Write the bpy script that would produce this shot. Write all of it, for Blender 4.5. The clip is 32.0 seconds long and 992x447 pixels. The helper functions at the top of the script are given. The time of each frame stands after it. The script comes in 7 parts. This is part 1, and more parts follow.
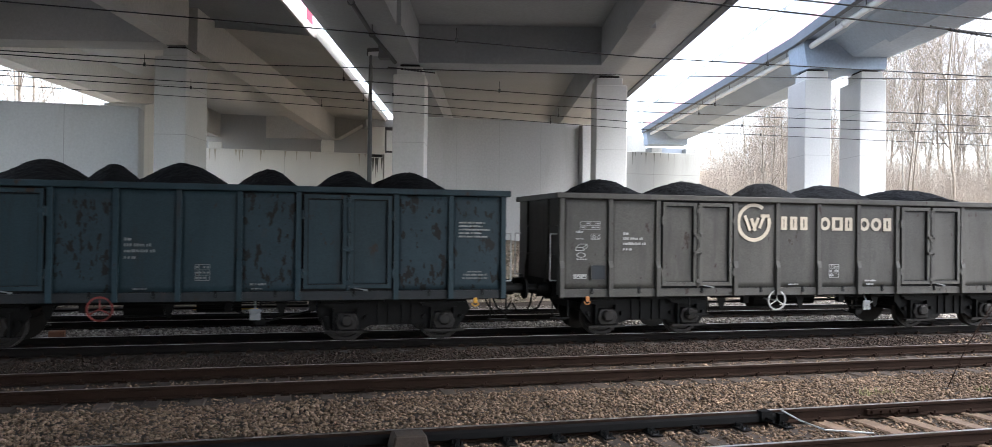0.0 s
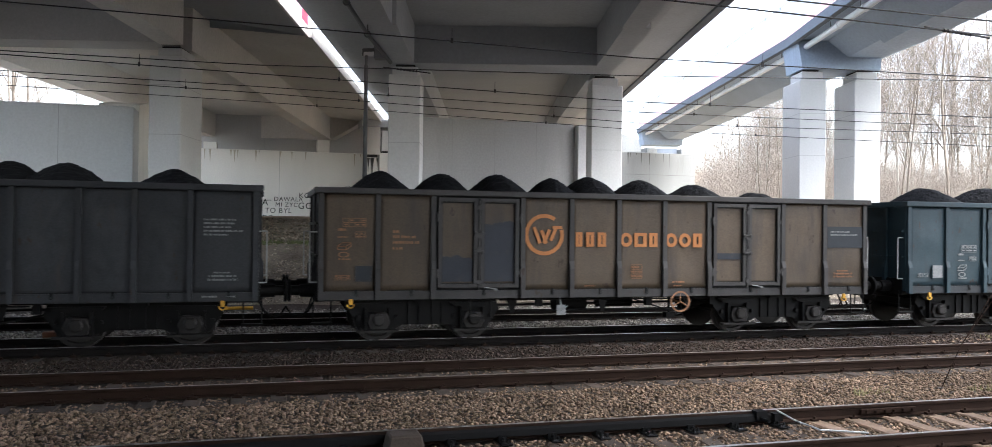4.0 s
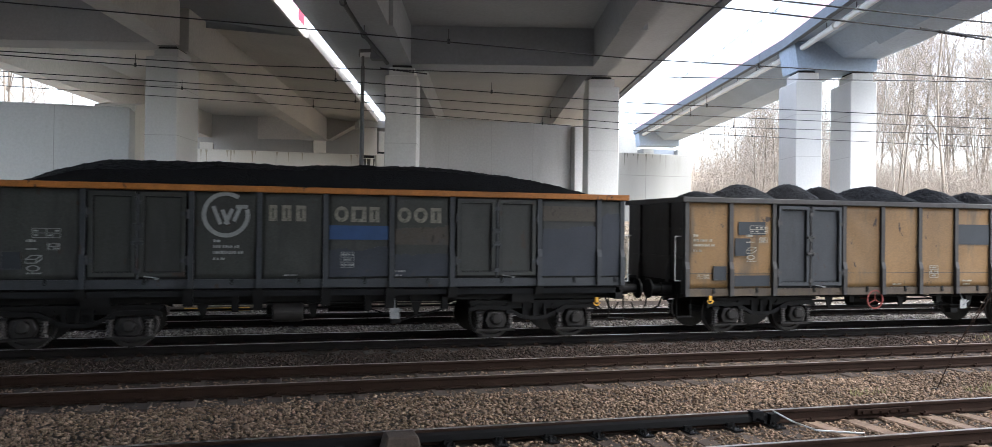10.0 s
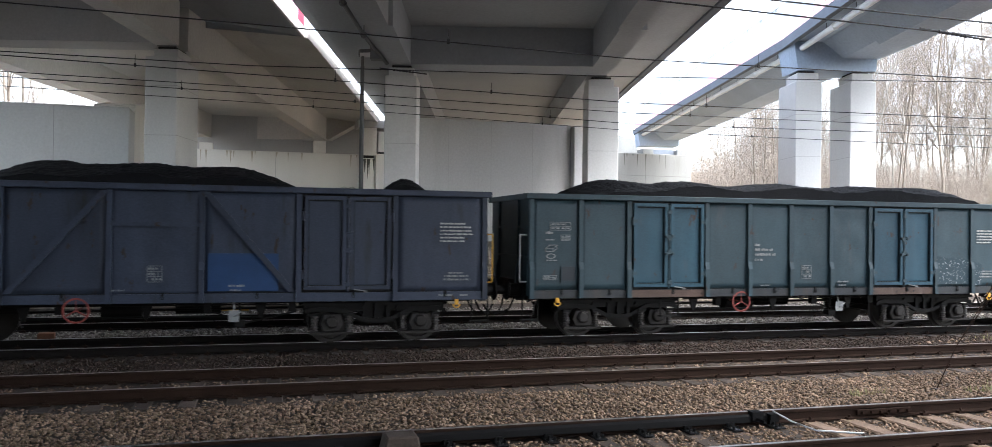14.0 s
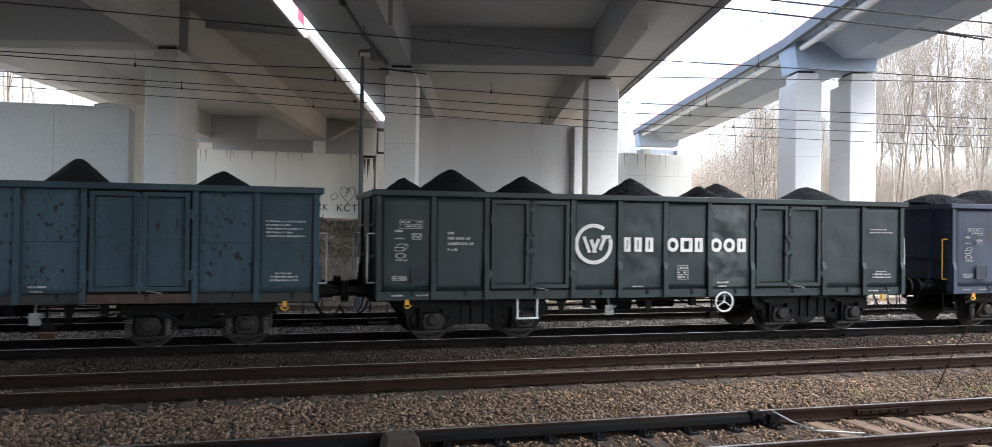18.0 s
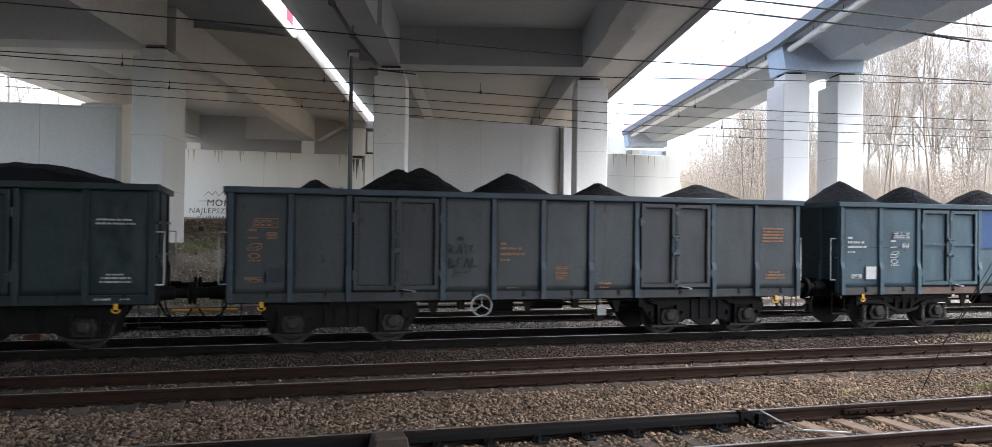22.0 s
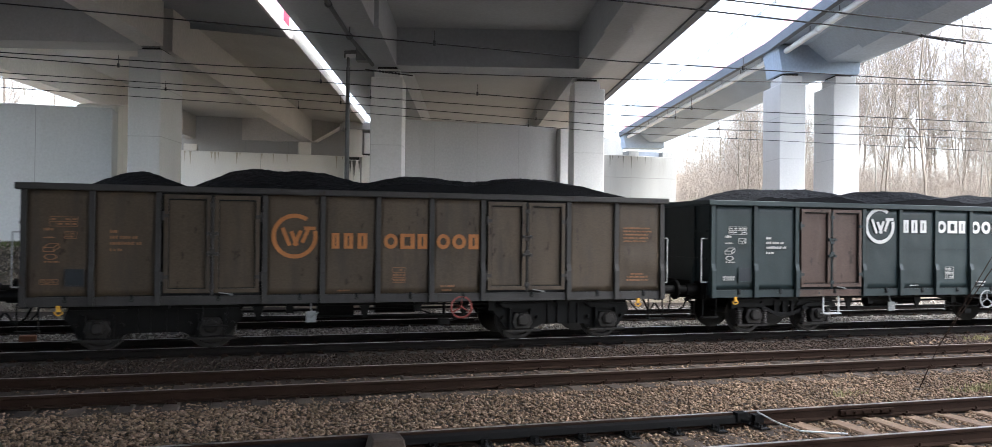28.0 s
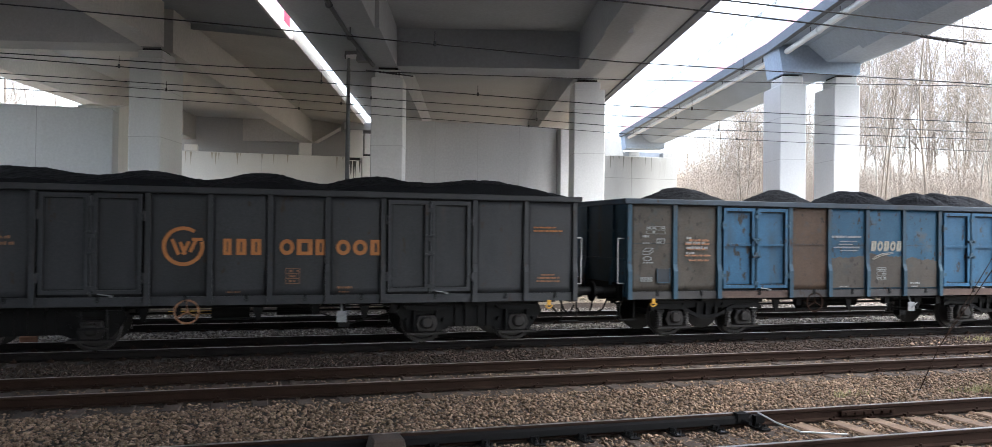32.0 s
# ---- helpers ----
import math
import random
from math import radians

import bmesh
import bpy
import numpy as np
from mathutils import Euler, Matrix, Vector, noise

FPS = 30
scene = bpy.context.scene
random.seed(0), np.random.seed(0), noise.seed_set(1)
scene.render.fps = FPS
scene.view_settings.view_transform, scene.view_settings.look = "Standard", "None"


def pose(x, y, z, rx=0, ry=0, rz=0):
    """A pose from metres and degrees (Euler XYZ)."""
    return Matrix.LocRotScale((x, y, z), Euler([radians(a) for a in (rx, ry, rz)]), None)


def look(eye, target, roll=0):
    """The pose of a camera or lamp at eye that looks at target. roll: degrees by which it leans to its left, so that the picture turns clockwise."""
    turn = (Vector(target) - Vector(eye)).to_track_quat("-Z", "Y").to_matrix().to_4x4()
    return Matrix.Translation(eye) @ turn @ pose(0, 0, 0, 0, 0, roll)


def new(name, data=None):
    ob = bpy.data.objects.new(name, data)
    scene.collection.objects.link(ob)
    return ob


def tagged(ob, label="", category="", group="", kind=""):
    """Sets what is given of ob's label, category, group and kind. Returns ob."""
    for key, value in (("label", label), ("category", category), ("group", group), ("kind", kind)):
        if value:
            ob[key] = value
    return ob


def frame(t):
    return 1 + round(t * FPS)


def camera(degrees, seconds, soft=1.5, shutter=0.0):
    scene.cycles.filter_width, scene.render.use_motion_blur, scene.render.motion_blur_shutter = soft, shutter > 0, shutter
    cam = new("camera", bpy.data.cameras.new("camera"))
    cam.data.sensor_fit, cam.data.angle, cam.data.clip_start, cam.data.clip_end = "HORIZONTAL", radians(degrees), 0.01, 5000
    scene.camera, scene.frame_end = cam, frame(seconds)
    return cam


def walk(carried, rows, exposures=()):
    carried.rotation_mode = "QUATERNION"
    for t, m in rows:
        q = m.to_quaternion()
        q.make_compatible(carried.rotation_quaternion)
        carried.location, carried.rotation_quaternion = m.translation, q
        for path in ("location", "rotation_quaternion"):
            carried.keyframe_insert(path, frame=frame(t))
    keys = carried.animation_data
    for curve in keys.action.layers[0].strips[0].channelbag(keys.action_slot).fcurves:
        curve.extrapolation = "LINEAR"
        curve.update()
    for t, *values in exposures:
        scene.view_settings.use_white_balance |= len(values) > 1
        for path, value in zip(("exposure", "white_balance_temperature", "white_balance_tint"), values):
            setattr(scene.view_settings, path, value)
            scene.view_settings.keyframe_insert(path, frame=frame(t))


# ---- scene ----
# camera: a hand-held phone on a platform, nearly still, with one small turn
EYE = (0.0, 0.0, 2.34)
cam = camera(62.2, 32.0, soft=0.35, shutter=0.2)


def aim(yaw, pitch):
    a, b = radians(15.91 + yaw), radians(0.47 + pitch)
    way = Vector((math.sin(a) * math.cos(b), math.cos(a) * math.cos(b), math.sin(b)))
    return look(EYE, Vector(EYE) + way * 10, 0.67)


CAMERA_ROWS = ((0.0, -0.53, -0.077), (0.5, -0.439, -0.065), (1.0, -0.371, -0.06), (1.5, -0.32, -0.06), (2.0, -0.28, -0.065),
               (3.0, -0.251, -0.058), (3.5, -0.235, -0.058), (5.5, -0.138, -0.052), (6.0, -0.099, -0.052), (7.0, -0.035, -0.05),
               (8.0, -0.02, -0.02), (9.0, 0.004, 0.0), (11.0, 0.018, 0.0), (13.0, 0.035, 0.009), (14.5, 0.035, 0.009),
               (16.5, 0.035, 0.009), (19.0, 0.043, 0.012), (21.0, 0.038, 0.009), (21.5, 0.043, 0.009), (22.0, 0.785, 0.05),
               (22.5, 0.99, 0.107), (23.0, 1.024, 0.125), (24.0, 1.013, 0.144), (25.5, 0.973, 0.144), (27.5, 1.015, 0.144),
               (29.0, 0.99, 0.144), (30.0, 1.015, 0.144), (31.0, 0.985, 0.17), (32.0, 0.975, 0.185))
walk(cam, [(t, aim(a, b)) for t, a, b in CAMERA_ROWS], exposures=((0.0, 2.97, 6390.0, 10.0), (32.0, 2.97, 6390.0, 10.0)))

# overcast daylight
world = bpy.data.worlds.new("overcast_sky")
scene.world = world
world.use_nodes = True
wn, wl = world.node_tree.nodes, world.node_tree.links
sky = wn.new("ShaderNodeTexSky")
sky.sky_type, sky.sun_disc = "NISHITA", False
sky.sun_elevation, sky.sun_rotation = radians(59.0), radians(131.2)
sky.dust_density, sky.air_density = 3.0, 1.0
grey = wn.new("ShaderNodeHueSaturation")
grey.inputs["Saturation"].default_value = 0.6
wl.new(sky.outputs[0], grey.inputs["Color"])
wl.new(grey.outputs[0], wn["Background"].inputs["Color"])
wn["Background"].inputs["Strength"].default_value = 0.15
sun = new("sun", bpy.data.lights.new("sun", "SUN"))
sun.data.energy, sun.data.angle, sun.data.color = 1.5, radians(40), (0.95, 0.98, 1.0)
sun.matrix_world = look((42, -37, 93), (0, 0, 0))

# ---- materials ----


def material(name, base, rough=0.8, vary=0.25, scale=3.0, fine=40.0, metal=0.0, bump=0.15, second=None, cover=0.0, spread=0.08,
             streaks=False, per_piece=0.0, island=0.0, bump_size=0.01, spec=0.22, spots=None, spot_edge=0.62, spot_scale=7.0, dent=0.0):
    """A surface of one base colour with large and fine variation; second is a stain, dust or rust colour over a part of it."""
    m = bpy.data.materials.new(name)
    m.use_nodes = True
    n, l = m.node_tree.nodes, m.node_tree.links
    b = n["Principled BSDF"]
    co = n.new("ShaderNodeTexCoord")
    mp = n.new("ShaderNodeMapping")
    place = co.outputs["Object"]
    if per_piece:
        # alike pieces take their pattern from different places
        far, off = n.new("ShaderNodeVectorMath"), n.new("ShaderNodeVectorMath")
        far.operation, off.operation = "MULTIPLY", "ADD"
        l.new(n.new("ShaderNodeObjectInfo").outputs["Random"], far.inputs[0])
        far.inputs[1].default_value = (61.0, 17.0, 43.0)
        l.new(place, off.inputs[0])
        l.new(far.outputs[0], off.inputs[1])
        place = off.outputs[0]
    l.new(place, mp.inputs[0])
    if streaks:
        mp.inputs["Scale"].default_value = (1.0, 1.0, 0.18)
    n1 = n.new("ShaderNodeTexNoise")
    n1.inputs["Scale"].default_value, n1.inputs["Detail"].default_value = scale, 6
    n2 = n.new("ShaderNodeTexNoise")
    n2.inputs["Scale"].default_value, n2.inputs["Detail"].default_value = fine, 4
    l.new(mp.outputs[0], n1.inputs[0])
    l.new(place, n2.inputs[0])
    add = n.new("ShaderNodeMath")
    add.operation = "ADD"
    l.new(n1.outputs[0], add.inputs[0])
    l.new(n2.outputs[0], add.inputs[1])
    ramp = n.new("ShaderNodeMapRange")
    ramp.inputs[1].default_value, ramp.inputs[2].default_value = 0.6, 1.4
    ramp.inputs[3].default_value, ramp.inputs[4].default_value = 1.0 - vary, 1.0 + vary
    l.new(add.outputs[0], ramp.inputs[0])
    mul = n.new("ShaderNodeMix")
    mul.data_type, mul.blend_type = "RGBA", "MULTIPLY"
    mul.inputs[0].default_value = 1.0
    mul.inputs[6].default_value = (*base, 1)
    value = ramp.outputs[0]
    if per_piece or island:
        if per_piece:
            info, width = n.new("ShaderNodeObjectInfo").outputs["Random"], per_piece
        else:
            info, width = n.new("ShaderNodeNewGeometry").outputs["Random Per Island"], island
        r = n.new("ShaderNodeMapRange")
        r.inputs[3].default_value, r.inputs[4].default_value = 1 - width, 1 + width
        l.new(info, r.inputs[0])
        k = n.new("ShaderNodeMath")
        k.operation = "MULTIPLY"
        l.new(value, k.inputs[0])
        l.new(r.outputs[0], k.inputs[1])
        value = k.outputs[0]
    l.new(value, mul.inputs[7])
    colour = mul.outputs[2]
    if second:
        n3 = n.new("ShaderNodeTexNoise")
        n3.inputs["Scale"].default_value, n3.inputs["Detail"].default_value, n3.inputs["Roughness"].default_value = scale * 1.7, 8, 0.65
        l.new(mp.outputs[0], n3.inputs[0])
        r3 = n.new("ShaderNodeMapRange")
        edge = 0.72 - 0.44 * cover
        r3.inputs[1].default_value, r3.inputs[2].default_value = edge, edge + spread
        l.new(n3.outputs[0], r3.inputs[0])
        mx = n.new("ShaderNodeMix")
        mx.data_type = "RGBA"
        l.new(r3.outputs[0], mx.inputs[0])
        l.new(colour, mx.inputs[6])
        mx.inputs[7].default_value = (*second, 1)
        colour = mx.outputs[2]
    if spots:
        mp2 = n.new("ShaderNodeMapping")
        mp2.inputs["Scale"].default_value = (1.0, 1.0, 0.45)
        l.new(place, mp2.inputs[0])
        n4 = n.new("ShaderNodeTexNoise")
        n4.inputs["Scale"].default_value, n4.inputs["Detail"].default_value, n4.inputs["Roughness"].default_value = spot_scale, 5, 0.6
        l.new(mp2.outputs[0], n4.inputs[0])
        r4 = n.new("ShaderNodeMapRange")
        r4.inputs[1].default_value, r4.inputs[2].default_value = spot_edge, spot_edge + 0.03
        n6 = n.new("ShaderNodeTexNoise")
        n6.inputs["Scale"].default_value, n6.inputs["Detail"].default_value = 1.5, 2
        l.new(place, n6.inputs[0])
        bias = n.new("ShaderNodeMath")
        bias.operation, bias.inputs[1].default_value, bias.inputs[2].default_value = "MULTIPLY_ADD", 0.3, -0.15
        l.new(n6.outputs[0], bias.inputs[0])
        both = n.new("ShaderNodeMath")
        both.operation = "ADD"
        l.new(n4.outputs[0], both.inputs[0])
        l.new(bias.outputs[0], both.inputs[1])
        l.new(both.outputs[0], r4.inputs[0])
        mx = n.new("ShaderNodeMix")
        mx.data_type = "RGBA"
        l.new(r4.outputs[0], mx.inputs[0])
        l.new(colour, mx.inputs[6])
        mx.inputs[7].default_value = (*spots, 1)
        colour = mx.outputs[2]
    l.new(colour, b.inputs["Base Color"])
    b.inputs["Roughness"].default_value, b.inputs["Metallic"].default_value = rough, metal
    b.inputs["Specular IOR Level"].default_value = spec
    if bump:
        bp = n.new("ShaderNodeBump")
        bp.inputs["Strength"].default_value, bp.inputs["Distance"].default_value = bump, bump_size
        l.new(n2.outputs[0], bp.inputs["Height"])
        if dent:
            n5 = n.new("ShaderNodeTexNoise")
            n5.inputs["Scale"].default_value, n5.inputs["Detail"].default_value = 1.8, 2
            l.new(place, n5.inputs[0])
            bd = n.new("ShaderNodeBump")
            bd.inputs["Strength"].default_value, bd.inputs["Distance"].default_value = dent, 0.08
            l.new(n5.outputs[0], bd.inputs["Height"])
            l.new(bd.outputs[0], bp.inputs["Normal"])
        l.new(bp.outputs[0], b.inputs["Normal"])
    return m


CONCRETE = material("concrete", (0.56, 0.56, 0.55), 0.9, 0.1, 0.5, 14, second=(0.5, 0.5, 0.48), cover=0.3, spread=0.3, streaks=True)
# blue-grey concrete, darkened to hold the shade under the decks
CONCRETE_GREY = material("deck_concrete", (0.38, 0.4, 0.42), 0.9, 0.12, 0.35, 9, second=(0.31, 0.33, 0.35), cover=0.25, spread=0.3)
# beige concrete, raised to hold the light under the left bridge
CONCRETE_BEIGE = material("light_deck_concrete", (0.63, 0.61, 0.575), 0.9, 0.14, 0.35, 9, second=(0.52, 0.505, 0.475), cover=0.3, spread=0.3)
# weathered walls; also the girder recesses, whose shade is put into this tone
CONCRETE_OLD_SHADE = material("weathered_concrete", (0.215, 0.218, 0.21), 0.95, 0.2, 0.6, 12, second=(0.16, 0.16, 0.148), cover=0.35, spread=0.25, streaks=True)
CONCRETE_MID = material("grey_wall_concrete", (0.47, 0.47, 0.465), 0.9, 0.12, 0.4, 12, second=(0.4, 0.395, 0.38), cover=0.3, spread=0.25, streaks=True)
# the shade on the bridge edges is put into this dark tone
EDGE_DARK = material("dark_edge_concrete", (0.15, 0.17, 0.2), 0.85, 0.15, 1, 14)
# light from behind the train is put into this paler grey
BALLAST_GREY = material("grey_ballast_stones", (0.2, 0.18, 0.16), 0.95, 0.35, 1.2, 30, island=0.5, bump=0.4)
# wall concrete made paler to hold the light falling on these faces
CONCRETE_LIT = material("pale_wall_concrete", (0.76, 0.75, 0.71), 0.9, 0.1, 0.4, 12, second=(0.62, 0.6, 0.55), cover=0.3, spread=0.25, streaks=True)
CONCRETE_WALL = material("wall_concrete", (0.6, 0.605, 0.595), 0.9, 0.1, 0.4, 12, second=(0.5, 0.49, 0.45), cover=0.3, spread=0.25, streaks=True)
# the sky's blue cast and haze are put into this bridge's colour
CONCRETE_BLUE = material("blue_grey_concrete", (0.35, 0.43, 0.53), 0.8, 0.16, 0.4, 10, second=(0.3, 0.38, 0.48), cover=0.3, spread=0.3)
FAINT_STAIN = material("faint_brown_stain", (0.5, 0.46, 0.38), 0.95, 0.2, 2, 20)
STAIN = material("dark_stain", (0.11, 0.11, 0.1), 0.95, 0.3, 2, 20)
BEARING = material("bearing_rubber", (0.03, 0.03, 0.03), 0.8)
PIPE = material("grey_plastic_pipe", (0.75, 0.78, 0.8), 0.5, 0.08)
PIPE_DARK = material("dark_drain_pipe", (0.16, 0.165, 0.17), 0.5, 0.1)
GALVANISED = material("galvanised_steel", (0.33, 0.35, 0.36), 0.5, 0.15, 6, 50, metal=0.6)
POST_GREY = material("grey_painted_post", (0.075, 0.075, 0.075), 0.6, 0.15)
def clear_sheet(name, base, share, tint=(1.0, 1.0, 1.0)):
    """A clear sheet: mostly see-through, with a little of its own colour that lets light pass."""
    m = bpy.data.materials.new(name)
    m.use_nodes = True
    n, l = m.node_tree.nodes, m.node_tree.links
    mix, thin, glow = n.new("ShaderNodeMixShader"), n.new("ShaderNodeBsdfTransparent"), n.new("ShaderNodeBsdfTranslucent")
    glow.inputs[0].default_value = (*base, 1)
    thin.inputs[0].default_value = (*tint, 1)
    mix.inputs[0].default_value = share
    l.new(thin.outputs[0], mix.inputs[1])
    l.new(glow.outputs[0], mix.inputs[2])
    l.new(mix.outputs[0], n["Material Output"].inputs[0])
    return m


SCREEN = clear_sheet("clear_noise_screen", (0.9, 0.86, 0.87), 0.05, (0.5, 0.525, 0.55))
SCREEN_PINK = clear_sheet("pale_pink_noise_screen", (0.95, 0.8, 0.82), 0.1, (0.62, 0.45, 0.48))
PINK_SCREEN = clear_sheet("pink_noise_screen", (0.95, 0.6, 0.64), 0.75)
RED_SCREEN = clear_sheet("red_screen", (0.8, 0.2, 0.26), 0.85)
BALLAST = material("ballast_stones", (0.148, 0.102, 0.07), 0.95, 0.4, 1.2, 30, island=0.48, bump=0.4)
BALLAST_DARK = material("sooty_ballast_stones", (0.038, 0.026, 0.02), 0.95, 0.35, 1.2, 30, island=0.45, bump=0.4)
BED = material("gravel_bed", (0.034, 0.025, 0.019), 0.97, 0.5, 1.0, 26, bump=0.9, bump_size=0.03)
EARTH = material("bank_earth", (0.24, 0.2, 0.155), 0.97, 0.5, 1.2, 18, bump=0.9, bump_size=0.06, second=(0.075, 0.08, 0.035), cover=0.35, spread=0.2, island=0.45)
FOREST_FLOOR = material("forest_floor", (0.2, 0.15, 0.1), 0.97, 0.35, 0.8, 12, bump=0.6, bump_size=0.05)
RAIL_RUST = material("rusty_rail", (0.0155, 0.0088, 0.0062), 0.85, 0.4, 3, 60, spec=0.05)
# near-black steel for the train's track and the far one
RAIL_BLACK = material("sooty_rail", (0.0065, 0.0055, 0.005), 0.8, 0.4, 3, 60, spec=0.05)
RAIL_TOP = material("worn_rail_head", (0.35, 0.33, 0.32), 0.3, 0.15, 5, 60, metal=0.9)
RAIL_TOP_DULL = material("dull_rail_head", (0.2, 0.175, 0.16), 0.4, 0.2, 5, 60, metal=0.7)
SLEEPER = material("wooden_sleeper", (0.05, 0.037, 0.029), 0.9, 0.35, 4, 40, per_piece=0.3, bump=0.5)
SLEEPER_WARM = material("brown_wooden_sleeper", (0.135, 0.092, 0.065), 0.9, 0.4, 4, 40, per_piece=0.35, bump=0.5, second=(0.18, 0.13, 0.098), cover=0.35)
BALLAST_RUSTY = material("rusty_ballast_stones", (0.14, 0.088, 0.056), 0.95, 0.35, 1.2, 30, island=0.5, bump=0.4)
FORM_LINE = material("pour_joint_concrete", (0.42, 0.42, 0.41), 0.95, 0.15, 2, 20)
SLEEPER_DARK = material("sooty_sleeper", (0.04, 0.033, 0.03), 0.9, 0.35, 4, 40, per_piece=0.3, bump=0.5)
GREASE = material("wet_grease", (0.02, 0.02, 0.02), 0.25, 0.3, 20, 60, bump=0.8, spec=0.6)
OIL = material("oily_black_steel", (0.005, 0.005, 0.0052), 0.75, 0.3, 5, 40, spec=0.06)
# blacker than sooty steel: shade from the overhanging body is put in
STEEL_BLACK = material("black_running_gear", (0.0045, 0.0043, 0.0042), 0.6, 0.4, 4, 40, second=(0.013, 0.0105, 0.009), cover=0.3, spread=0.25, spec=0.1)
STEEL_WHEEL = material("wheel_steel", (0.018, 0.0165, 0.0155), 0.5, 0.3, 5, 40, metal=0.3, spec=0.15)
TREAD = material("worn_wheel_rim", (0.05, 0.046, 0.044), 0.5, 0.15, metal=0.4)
# dirty black steel; also holds the shade of the door gaps
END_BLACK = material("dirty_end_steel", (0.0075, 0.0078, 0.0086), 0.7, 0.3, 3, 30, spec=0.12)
COAL = material("coal", (0.0052, 0.0055, 0.0065), 0.8, 0.4, 6, 40, bump=0.7, bump_size=0.02, spec=0.08)
WHITE = material("white_paint", (0.42, 0.42, 0.41), 0.6, 0.15, 8, 40)
DIRTY_WHITE = material("dirty_white_paint", (0.3, 0.3, 0.29), 0.7, 0.25, 8, 40)
FAINT = material("faded_marking", (0.15, 0.155, 0.155), 0.7, 0.3, 8, 40)
ORANGE = material("orange_paint", (0.27, 0.108, 0.035), 0.6, 0.25, 6, 40)
FAINT_ORANGE = material("faded_orange_marking", (0.17, 0.085, 0.045), 0.7, 0.3, 8, 40)
CREAM = material("cream_paint", (0.38, 0.33, 0.26), 0.6, 0.15, 8, 40)
BRICK = material("worn_red_brick", (0.16, 0.075, 0.045), 0.9, 0.3, 6, 40)
RED = material("red_paint", (0.14, 0.03, 0.025), 0.6, 0.2, 8, 40)
YELLOW = material("yellow_paint", (0.4, 0.21, 0.025), 0.6, 0.15, 8, 40)
BLUE_PATCH = material("bright_blue_paint", (0.01, 0.032, 0.088), 0.55, 0.2, 3, 40)
DARK_NAVY = material("dark_navy_repaint", (0.016, 0.019, 0.026), 0.6, 0.35, 2.5, 30, second=(0.026, 0.026, 0.025), cover=0.35, spread=0.2)
DULL_CREAM = material("dull_worn_lettering", (0.115, 0.108, 0.09), 0.75, 0.4, 7, 40, second=(0.045, 0.046, 0.04), cover=0.42, spread=0.12)
FAINT_CREAM = material("worn_cream_lettering", (0.2, 0.19, 0.16), 0.7, 0.35, 7, 40, second=(0.06, 0.062, 0.055), cover=0.35, spread=0.1)
DARK_PATCH = material("dark_repaint", (0.014, 0.017, 0.021), 0.6, 0.2, 3, 40)
SPRAY = material("black_spray_paint", (0.02, 0.02, 0.02), 0.8, 0.1)
WIRE = material("dark_wire", (0.02, 0.02, 0.022), 0.6, 0.1)
BARK = material("grey_brown_bark", (0.17, 0.145, 0.12), 0.95, 0.3, 2, 20, per_piece=0.3)
BIRCH = material("pale_birch_bark", (0.33, 0.31, 0.275), 0.9, 0.3, 2, 12, second=(0.1, 0.09, 0.08), cover=0.35)
TWIGS = material("bare_twigs", (0.23, 0.2, 0.17), 0.95, 0.3, 2, 20, per_piece=0.3)
BANK_GRASS = material("bank_grass", (0.1, 0.12, 0.05), 0.95, 0.4, 2, 20, second=(0.19, 0.165, 0.09), cover=0.4, island=0.5)
GRASS = material("dry_grass", (0.2, 0.19, 0.09), 0.95, 0.4, 2, 20, island=0.5)
LAMP_GLASS = material("lamp_glass", (0.5, 0.5, 0.5), 0.2, 0.05)

# ---- mesh helpers ----


def box(bm, x0, x1, y0, y1, z0, z1, m=None):
    """An upright box from corner to corner."""
    v = [bm.verts.new(p) for p in ((x0, y0, z0), (x1, y0, z0), (x1, y1, z0), (x0, y1, z0), (x0, y0, z1), (x1, y0, z1), (x1, y1, z1), (x0, y1, z1))]
    if m:
        bmesh.ops.transform(bm, matrix=m, verts=v)
    for f in ((3, 2, 1, 0), (4, 5, 6, 7), (0, 1, 5, 4), (1, 2, 6, 5), (2, 3, 7, 6), (3, 0, 4, 7)):
        bm.faces.new([v[i] for i in f])
    return v


def extrude(bm, outline, a, b, place):
    """A prism: an outline of (p, q) pairs run from a to b; place(s, p, q) gives the point."""
    v0 = [bm.verts.new(place(a, p, q)) for p, q in outline]
    v1 = [bm.verts.new(place(b, p, q)) for p, q in outline]
    n = len(outline)
    for i in range(n):
        bm.faces.new((v0[i], v0[(i + 1) % n], v1[(i + 1) % n], v1[i]))
    bm.faces.new(v0[::-1])
    bm.faces.new(v1)
    bmesh.ops.recalc_face_normals(bm, faces=bm.faces)


def rod(bm, p, q, r0, r1=None, seg=8):
    """A tapered round bar from p to q."""
    p, q = Vector(p), Vector(q)
    d = q - p
    m = Matrix.Translation((p + q) / 2) @ d.to_track_quat("Z", "Y").to_matrix().to_4x4()
    bmesh.ops.create_cone(bm, cap_ends=True, segments=seg, radius1=r0, radius2=r0 if r1 is None else r1, depth=d.length, matrix=m)


